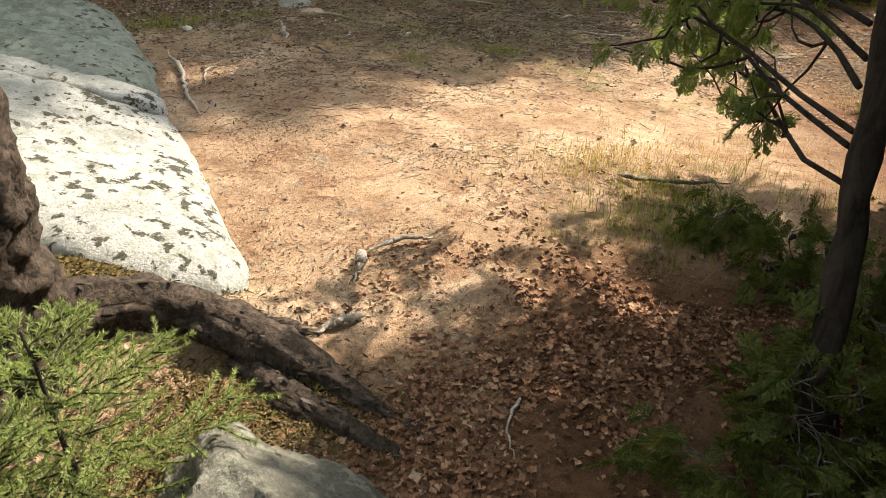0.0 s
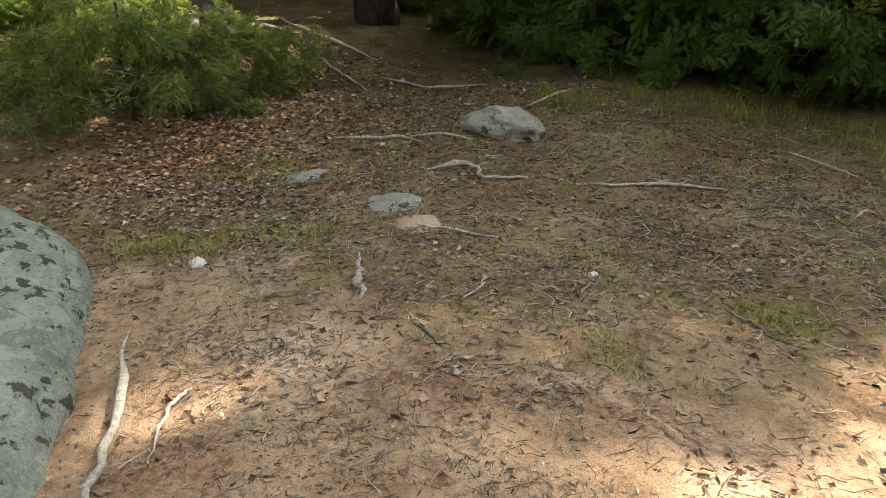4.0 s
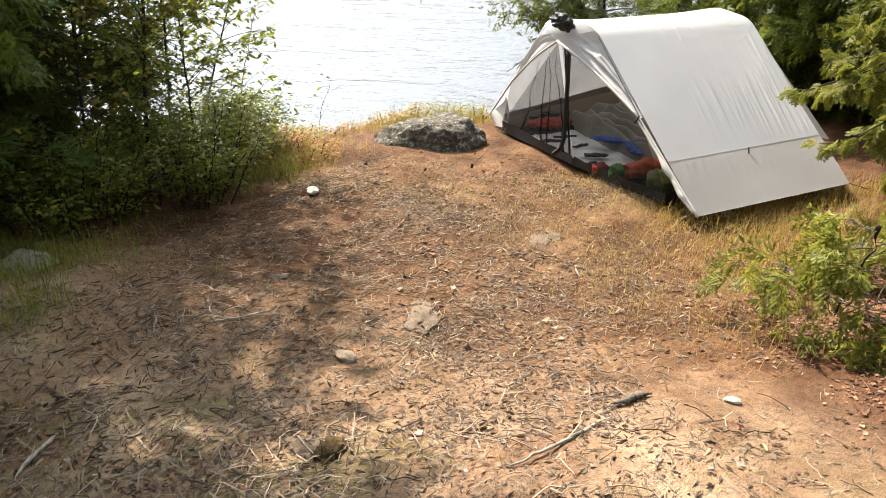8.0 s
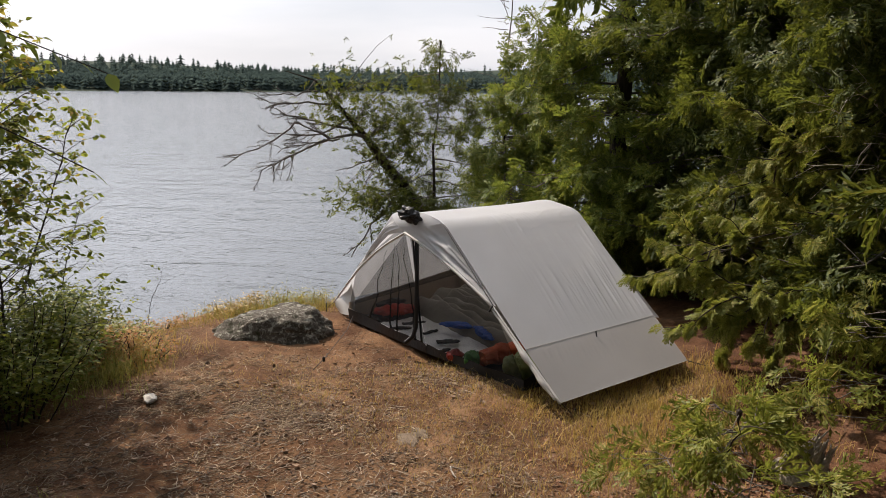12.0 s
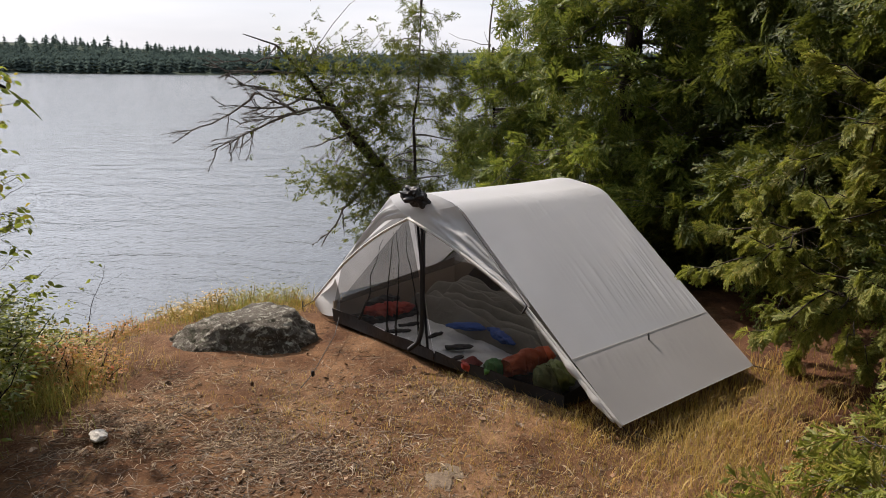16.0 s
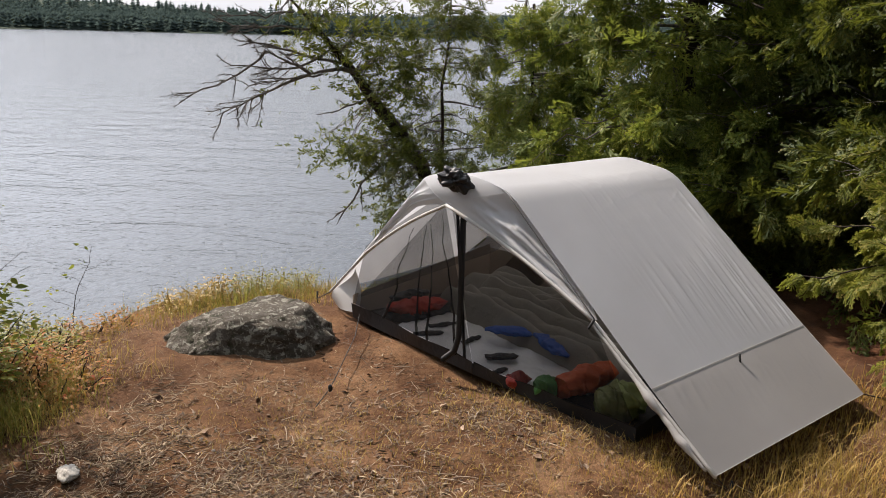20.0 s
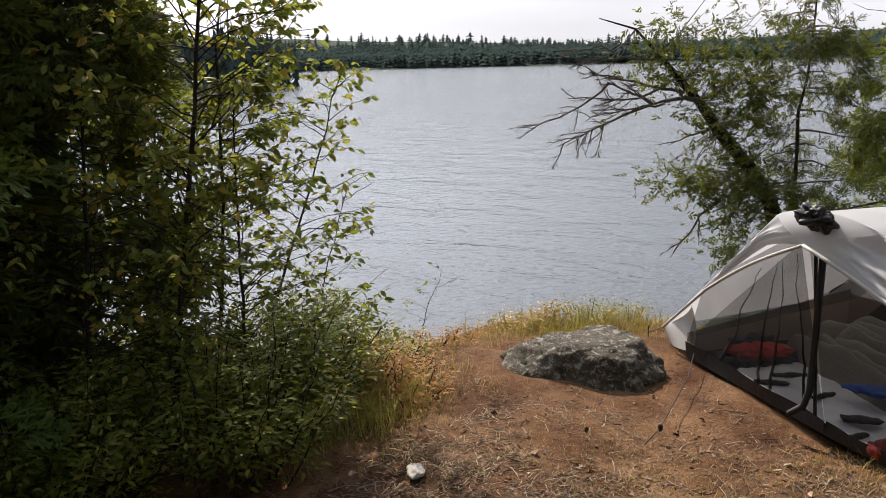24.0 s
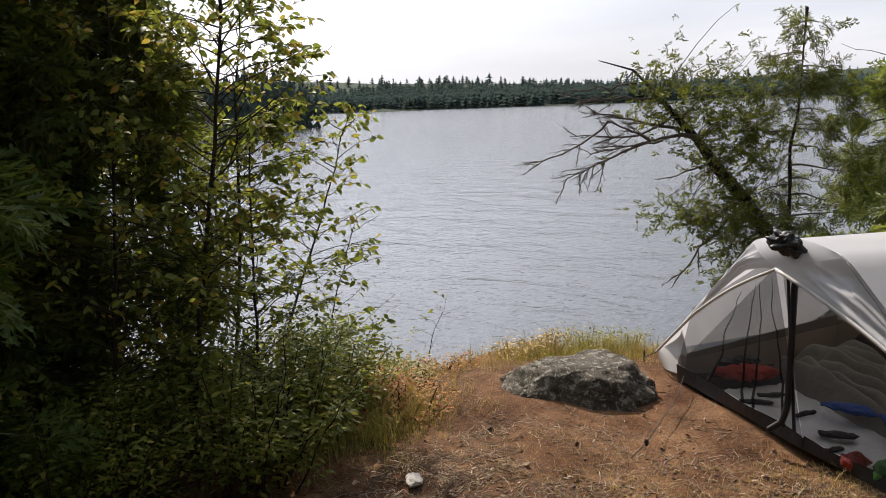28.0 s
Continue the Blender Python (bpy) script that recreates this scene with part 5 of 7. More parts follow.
# ---------------------------------------------------------------- grass and litter
def grass_patch(name, label, spots, mat, seed, blades=45, h=0.16, spreadr=0.09):
    rng = np.random.default_rng(seed)
    g = Geo()
    n = len(spots)
    spots = np.asarray(spots, float)
    o = np.repeat(spots[:, :2], blades, 0) + rng.normal(0, spreadr, (n * blades, 2))
    sc = np.repeat(spots[:, 2] if spots.shape[1] > 2 else np.ones(n), blades)
    z = ground_z(o[:, 0], o[:, 1]) - 0.005
    m = len(o)
    az, hh = rng.uniform(0, 6.283, m), h * sc * (0.25 + 1.25 * rng.random(m) ** 1.6)
    lean = rng.uniform(0.15, 1.3, m) * hh
    w = rng.uniform(0.0008, 0.0020, m)
    dx, dy = np.cos(az), np.sin(az)
    base = np.stack([o[:, 0], o[:, 1], z], 1)
    sidev = np.stack([-dy * w, dx * w, w * 0], 1)
    mid = base + np.stack([dx * lean * 0.3, dy * lean * 0.3, hh * 0.6], 1)
    tip = base + np.stack([dx * lean, dy * lean, hh * 0.95], 1)
    v = np.stack([base - sidev, base + sidev, mid + sidev * 0.8, mid - sidev * 0.8, tip], 1).reshape(-1, 3)
    i = np.arange(m)[:, None] * 5
    t = np.concatenate([i + [0, 1, 2], i + [0, 2, 3], i + [3, 2, 4]], 0)
    g.add(v, t)
    return tagged(part(name, g, mat), label, "grass", kind="stuff")


def spots_in(rng, n, fx, scale=(0.6, 1.3)):
    p = fx(rng, n)
    return np.concatenate([p, rng.uniform(*scale, (len(p), 1))], 1)


def along(p0, p1, width):
    def f(rng, n):
        s = rng.random((n, 1))
        p0a, p1a = np.array(p0), np.array(p1)
        d = (p1a - p0a) / np.linalg.norm(p1a - p0a)
        return p0a + (p1a - p0a) * s + rng.normal(0, width, (n, 1)) * np.array([-d[1], d[0]])
    return f


def blob(x, y, rx, ry):
    return lambda rng, n: np.stack([rng.normal(x, rx, n), rng.normal(y, ry, n)], 1)


_r = np.random.default_rng(21)
grass_patch("bank_grass", "tall dry yellow grass along the lake bank",
            np.concatenate([spots_in(_r, 120, along((3.2, 10.95), (6.2, 8.5), 0.24), (0.4, 1.3)), spots_in(_r, 60, blob(5.1, 9.65, 0.3, 0.25), (0.9, 1.6)), spots_in(_r, 60, blob(3.35, 9.9, 0.2, 0.3)), spots_in(_r, 40, blob(3.05, 9.70, 0.18, 0.14), (0.8, 1.6))]), STRAW, 22, 40, 0.070, 0.07)
grass_patch("bank_grass", "green grass along the lake bank",
            np.concatenate([spots_in(_r, 34, along((3.5, 10.9), (6.2, 8.6), 0.2), (0.4, 1.2)), spots_in(_r, 45, blob(5.3, 9.55, 0.3, 0.25), (0.9, 1.7)), spots_in(_r, 70, blob(2.95, 9.72, 0.25, 0.16), (0.7, 1.7)), spots_in(_r, 30, blob(5.9, 8.9, 0.25, 0.25))]), GRASS, 23, 30, 0.12, 0.08)
grass_patch("tent_grass", "straw-coloured grass round the tent",
            np.concatenate([spots_in(_r, 160, blob(3.4, 5.95, 0.5, 0.4), (0.4, 0.9)), spots_in(_r, 22, along((3.25, 6.75), (3.9, 7.7), 0.10), (0.25, 0.5)), spots_in(_r, 60, blob(2.6, 6.0, 0.4, 0.35), (0.3, 0.8)), spots_in(_r, 26, blob(2.9, 7.1, 0.4, 0.5), (0.2, 0.4))]), STRAW, 24, 50, 0.12, 0.10)
grass_patch("tent_grass", "flattened straw in clumps on the ground before the tent",
            np.concatenate([spots_in(_r, 130, along((2.7, 6.6), (3.5, 8.0), 0.30), (0.3, 0.9)), spots_in(_r, 60, blob(3.2, 8.5, 0.25, 0.3), (0.3, 0.8)), spots_in(_r, 60, blob(2.4, 6.4, 0.5, 0.4), (0.3, 0.9))]), STRAW, 29, 34, 0.035, 0.11)
grass_patch("path_grass", "thin green grass tufts along the shaded path",
            np.concatenate([spots_in(_r, 110, along((-2.2, 9.05), (1.4, 9.55), 0.28), (0.5, 1.2)), spots_in(_r, 20, blob(-3.3, 7.2, 0.3, 0.3), (0.3, 0.7)), spots_in(_r, 9, blob(0.25, 3.2, 0.25, 0.2), (0.3, 0.7)), spots_in(_r, 60, blob(0.40, 3.15, 0.30, 0.22), (0.4, 0.9)), spots_in(_r, 20, blob(0.9, 3.4, 0.3, 0.3), (0.3, 0.8)), spots_in(_r, 40, blob(-1.2, 8.2, 0.9, 0.5), (0.2, 0.5)), spots_in(_r, 14, blob(-1.9, 6.2, 0.25, 0.15), (0.25, 0.5)),
                            spots_in(_r, 18, blob(-3.60, 5.63, 0.13, 0.10), (0.5, 0.9)), spots_in(_r, 8, blob(-3.05, 5.85, 0.08, 0.06), (0.4, 0.7)), spots_in(_r, 14, blob(-3.95, 6.68, 0.16, 0.12), (0.4, 0.8)), spots_in(_r, 26, blob(-2.46, 8.39, 0.25, 0.12), (0.4, 0.8)), spots_in(_r, 8, blob(-1.63, 6.43, 0.10, 0.07), (0.3, 0.5)),
                            spots_in(_r, 10, blob(-0.96, 6.07, 0.09, 0.06), (0.4, 0.7)), spots_in(_r, 6, blob(-1.56, 5.49, 0.05, 0.05), (0.3, 0.6)), spots_in(_r, 40, blob(0.11, 8.92, 0.30, 0.14), (0.5, 1.1)), spots_in(_r, 40, blob(1.2, 9.9, 0.35, 0.25), (0.6, 1.3))]), FRESH, 25, 40, 0.11, 0.07)
grass_patch("path_grass", "short sparse grass on the shaded path",
            np.concatenate([spots_in(_r, 150, blob(-1.4, 7.6, 1.1, 0.8), (0.3, 0.7)), spots_in(_r, 90, blob(-2.8, 6.6, 0.8, 0.8), (0.25, 0.6)), spots_in(_r, 60, blob(-0.3, 8.6, 0.7, 0.5), (0.4, 0.9))]), FRESH, 27, 16, 0.06, 0.10)
grass_patch("path_grass", "straw and thin grass at the sunny edge under the slender cedar",
            np.concatenate([spots_in(_r, 90, blob(-0.05, 3.72, 0.30, 0.20), (0.3, 0.9)), spots_in(_r, 60, blob(0.5, 4.0, 0.4, 0.4), (0.4, 1.0))]), STRAW, 28, 26, 0.07, 0.09)
grass_patch("path_grass", "dry reddish grass stalks under the cedars",
            np.concatenate([spots_in(_r, 4, blob(-1.4, 8.95, 0.10, 0.08), (0.8, 1.5)), spots_in(_r, 4, blob(-0.9, 9.3, 0.5, 0.1), (0.4, 0.9))]), STRAW, 26, 10, 0.18, 0.06)


def litter(name, label, n, fx, template, mat, seed, size, tilt=0.25, lift=0.004, kind_word="litter"):
    rng = np.random.default_rng(seed)
    p = fx(rng, n)
    x, y = p[:, 0], p[:, 1]
    az = rng.uniform(0, 6.283, n)
    d = np.stack([np.cos(az), np.sin(az), rng.normal(0, tilt * 0.5, n)], 1)
    m3 = frames_of(d, rng.normal(0, tilt, n), rng.uniform(*size, n))
    o = np.stack([x, y, ground_z(x, y) + lift], 1)
    return tagged(part(name, Geo().add(*spread(template, m3, o)), mat, smooth=False), label, kind_word, kind="stuff")


def everywhere(rng, n):
    """Points over the walked ground, in drifts with bare earth between them."""
    m = n * 3
    k = rng.choice(4, m, p=[0.13, 0.32, 0.25, 0.30])
    a = np.array([(-0.7, 2.4), (-1.9, 5.8), (-0.2, 7.5), (2.3, 7.9)])[k]
    w = np.array([(0.9, 1.1), (1.3, 1.2), (0.9, 0.9), (1.0, 1.1)])[k]
    p = a + rng.normal(0, 1, (m, 2)) * w
    d = fbm(np.concatenate([p * 1.1, np.full((m, 1), 4.0)], 1), 4, 0.6)
    keep = np.argsort(-(d + rng.normal(0, 0.45, m)))[:n]
    return p[keep]


LEAF_CURL = leaf_shape(0.60, 0.16, 0.05)
LEAF_CURL[0][:, 1] *= 1 + 0.45 * np.sin(np.arange(len(LEAF_CURL[0])) * 2.3)
LEAF_CURL[0][:, 2] += 0.05 * np.sin(np.arange(len(LEAF_CURL[0])) * 1.7)


def union(*fs):
    def f(rng, n):
        m = n // len(fs)
        return np.concatenate([g(rng, m if i else n - m * (len(fs) - 1)) for i, g in enumerate(fs)])
    return f


def patchy(x, y, rx, ry):
    """Points in drifts round a place."""
    def f(rng, n):
        p = np.stack([rng.normal(x, rx, n * 3), rng.normal(y, ry, n * 3)], 1)
        d = fbm(np.concatenate([p * 2.2, np.full((n * 3, 1), x)], 1), 4, 0.6)
        return p[np.argsort(-(d + rng.normal(0, 0.3, n * 3)))[:n]]
    return f


CLOD = rock_geo((1, 0.8, 0.5), 78, 1, 0.25, 4)


def stick_template(bent, seed):
    rng = np.random.default_rng(seed)
    return tube(bend((-0.5, 0, 0), (0.5, 0, 0), 5, 0, bent, rng), [0.021, 0.012], 3, cap=False)


for _k, (_n, _bend, _lab) in enumerate(((3600, 0.10, "scattered brown twigs on the earth"), (3600, 0.22, "scattered crooked grey twigs on the earth"), (1800, 0.34, "scattered curled twigs on the earth"))):
    litter("twig_litter", _lab, _n, everywhere, stick_template(_bend, 1 + _k), TWIG_WOOD, 31 + _k, (0.025, 0.11), 0.14, 0.003, "twigs")
litter("twig_litter", "broken twigs over the shaded path", 3600, union(patchy(-1.6, 7.1, 1.0, 0.8), patchy(0.2, 7.8, 0.8, 0.8)), stick_template(0.20, 8), TWIG_WOOD, 46, (0.04, 0.17), 0.2, 0.006, "twigs")
litter("twig_litter", "tangle of grey twigs in the shade", 1500, union(blob(0.6, 8.0, 0.5, 0.4), blob(-0.4, 7.3, 0.7, 0.5), blob(0.3, 8.6, 0.6, 0.3)), stick_template(0.25, 9), TWIG_WOOD, 41, (0.05, 0.22), 0.2, 0.006, "twigs")
NEEDLE = (np.array([(-0.5, -0.010, 0), (0.5, -0.005, 0.03), (0.5, 0.005, 0.03), (-0.5, 0.010, 0)]), np.array([(0, 1, 2), (0, 2, 3)]))
CHIP = (np.array([(-0.6, -0.07, 0), (0.0, -0.16, 0.06), (0.6, 0.04, 0.0), (0.2, 0.12, 0.08), (-0.45, 0.10, 0.02)]), np.array([(0, 1, 4), (1, 3, 4), (1, 2, 3)]))
litter("straw", "pale straw and needle litter", 5000, everywhere, NEEDLE, STRAW_LITTER, 33, (0.02, 0.075), 0.3, 0.004, "litter")
litter("straw", "straw and dry grass flattened round the tent", 7000, union(blob(3.3, 6.0, 0.6, 0.4), blob(2.9, 7.2, 0.7, 0.6), blob(4.2, 9.7, 0.7, 0.3), patchy(2.5, 7.9, 1.0, 0.9)), NEEDLE, STRAW_LITTER, 43, (0.015, 0.075), 0.35, 0.008, "litter")
litter("earth_crumbs", "dark red-brown crumbs of earth on the trodden ground", 3000, union(patchy(2.4, 8.2, 0.9, 0.8), patchy(1.2, 7.6, 0.9, 0.9)), CLOD, CLODS, 44, (0.004, 0.012), 0.5, 0.0, "litter")
litter("bark_chips", "pale husks and wood chips on the trodden earth", 1800, union(patchy(2.7, 7.6, 0.9, 0.9), patchy(1.6, 7.9, 0.9, 0.9), patchy(3.2, 6.8, 0.5, 0.6)), CHIP, STRAW_LITTER, 48, (0.008, 0.040), 0.4, 0.004, "litter")
litter("bark_chips", "short chips and husks on the earth by the tent", 8000, union(patchy(2.6, 7.7, 0.9, 0.9), patchy(1.0, 7.5, 0.8, 0.9)), CHIP, CHIPS, 45, (0.010, 0.034), 0.5, 0.003, "litter")
litter("bark_chips", "dark and pale bark chips in the earth", 14000, everywhere, CHIP, CHIPS, 38, (0.006, 0.026), 0.45, 0.003, "litter")
litter("bark_chips", "flecks of bark and husk on the sunny earth", 7000, union(patchy(-0.9, 3.1, 0.8, 0.8), patchy(-1.6, 4.3, 0.8, 0.6)), CHIP, CHIPS, 53, (0.006, 0.022), 0.45, 0.003, "litter")
litter("bark_chips", "pale husks on the sunny earth", 3500, union(patchy(-0.8, 2.9, 0.7, 0.8), patchy(-1.5, 4.2, 0.8, 0.6)), CHIP, STRAW_LITTER, 54, (0.006, 0.022), 0.45, 0.003, "litter")
litter("bark_chips", "bark chips and crumbled leaves along the shaded path", 12000, union(blob(-2.4, 6.6, 1.0, 1.0), blob(-0.6, 7.8, 0.9, 0.7), blob(-3.2, 8.2, 0.9, 0.8)), CHIP, CHIPS, 39, (0.012, 0.044), 0.6, 0.004, "litter")
litter("fallen_leaves", "curled brown fallen leaves", 8000, union(blob(-6.0, 9.2, 1.2, 0.9), blob(-4.6, 6.6, 0.7, 0.9), blob(-4.2, 7.8, 0.9, 0.8)), LEAF_CURL, LEAF_LITTER, 34, (0.016, 0.050), 0.4, 0.008, "leaves")
litter("fallen_leaves", "small brown leaves and crumbs under the cedar", 12000, union(patchy(0.35, 1.75, 0.5, 0.5), patchy(0.75, 2.5, 0.5, 0.5), patchy(0.1, 2.5, 0.4, 0.4), patchy(-0.35, 1.6, 0.35, 0.3)), LEAF_CURL, LEAF_BROWN, 47, (0.013, 0.036), 0.6, 0.006, "leaves")
litter("fallen_leaves", "dark red-brown duff under the young cedar", 6500, union(patchy(2.1, 5.35, 0.45, 0.35), patchy(2.5, 5.6, 0.5, 0.5)), LEAF_CURL, LEAF_BROWN, 49, (0.010, 0.032), 0.2, 0.003, "leaves")
litter("fallen_leaves", "crumpled grey-brown leaf scraps over the shaded path", 5200, union(patchy(-2.4, 6.9, 1.0, 0.9), patchy(-3.5, 7.0, 0.7, 0.9), patchy(-0.9, 7.7, 0.9, 0.8)), LEAF_CURL, LEAF_BROWN, 55, (0.012, 0.034), 0.55, 0.006, "leaves")
litter("fallen_leaves", "pale grey-brown leaf scraps strewn over the path", 4200, union(patchy(-2.2, 6.0, 1.0, 0.7), patchy(-1.2, 6.6, 0.8, 0.8), patchy(-3.6, 6.0, 0.7, 0.8)), LEAF_CURL, LEAF_PALE, 57, (0.014, 0.040), 0.45, 0.005, "leaves")
litter("twig_litter", "short broken grey twigs on the path", 3200, union(patchy(-1.9, 6.0, 1.1, 0.7), patchy(-0.6, 6.8, 0.9, 0.9), patchy(-3.4, 6.0, 0.7, 0.8)), stick_template(0.15, 11), TWIG_WOOD, 58, (0.03, 0.11), 0.16, 0.005, "twigs")
litter("fallen_leaves", "orange-brown fallen leaves in a sunny patch", 4200, union(blob(-6.1, 9.2, 0.7, 0.5), blob(-5.0, 7.6, 0.5, 0.5), blob(-4.6, 6.8, 0.4, 0.5)), LEAF_CURL, LEAF_ORANGE, 59, (0.020, 0.055), 0.4, 0.008, "leaves")
litter("twig_litter", "thin dry twigs and straw on the sunny earth", 4500, union(patchy(1.6, 8.0, 0.8, 0.9), patchy(2.5, 7.6, 0.7, 0.8), patchy(2.7, 8.8, 0.6, 0.5)), stick_template(0.2, 12), STRAW_LITTER, 60, (0.03, 0.12), 0.16, 0.005, "twigs")
litter("straw", "dry straw strewn over the trodden ground by the tent", 6000, union(patchy(2.9, 7.0, 0.6, 0.6), patchy(3.3, 8.2, 0.4, 0.5), patchy(2.2, 7.0, 0.8, 0.6)), NEEDLE, STRAW_LITTER, 56, (0.02, 0.065), 0.4, 0.008, "litter")
litter("fallen_leaves", "scattered brown fallen leaves", 700, everywhere, LEAF_CURL, LEAF_LITTER, 35, (0.018, 0.055), 0.6, 0.006, "leaves")
_v, _t = rock_geo((1, 0.8, 0.5), 77, 1, 0.2, 4)
litter("pebbles", "small pale pebbles in the earth", 170, everywhere, (_v, _t), PEBBLE, 36, (0.004, 0.014), 0.3, 0.001, "pebbles")
litter("moss", "olive moss and duff between roots", 20000, union(blob(-1.22, 1.30, 0.22, 0.2), blob(-0.95, 1.58, 0.22, 0.10), blob(-1.75, 2.0, 0.25, 0.2), blob(-2.1, 2.25, 0.25, 0.2), blob(-1.7, 1.93, 0.25, 0.06)), CHIP, MOSS, 37, (0.009, 0.028), 0.9, 0.010, "moss")
_r = np.random.default_rng(17)
_s = thing("stump", "pale broken weathered stump among young cedars", "stump")
_s.matrix_world = pose(2.48, 5.36, gz(2.48, 5.36), 12, -20, 0)
part("stump_base", Geo().add(*tube(bend((0, 0, -0.05), (0.02, 0.01, 0.13), 8, 0, 0.02, _r), [0.13, 0.095, 0.07], 16, 3, 0.4)), DRY_WOOD, _s)
for _k in range(16):
    _a, _q = _r.uniform(0, 6.283), _r.uniform(0.03, 0.075)
    _b = np.array([math.cos(_a) * _q, math.sin(_a) * _q, 0.02])
    part("splinter", Geo().add(*tube(bend(_b, _b * (0.8, 0.8, 0) + (_r.normal(0, 0.015), _r.normal(0, 0.015), _r.uniform(0.12, 0.30)), 6, 0, 0.05, _r), [0.022, 0.016, 0.003], 5, _k, 0.4)), DRY_WOOD, _s)


def stick(points, r, label, name="stick", mat=None, sides=7, seed=0):
    """A stick or root lying on the ground through the given plan points (x, y, rise)."""
    rng = np.random.default_rng(seed + 400)
    p = np.array([(a, b, gz(a, b) + c + r * 0.5) for a, b, c in points])
    k = np.linspace(0, 1, len(p))
    u = np.linspace(0, 1, 18)
    q = np.stack([np.interp(u, k, p[:, j]) for j in range(3)], 1)
    q[1:-1] = (q[:-2] + q[1:-1] * 2 + q[2:]) / 4
    r = r * 0.72
    q[:, :2] += rng.normal(0, r * 0.5, (18, 2))
    return tagged(part(name, Geo().add(*tube(q, [r * 0.45, r * 1.05, r * 0.9, r, r * 0.7, r * 0.3], sides, seed, 0.5)), mat or DRY_WOOD), label, "root" if name == "root" else "stick", "roots in the ground" if name == "root" else "sticks on the ground")


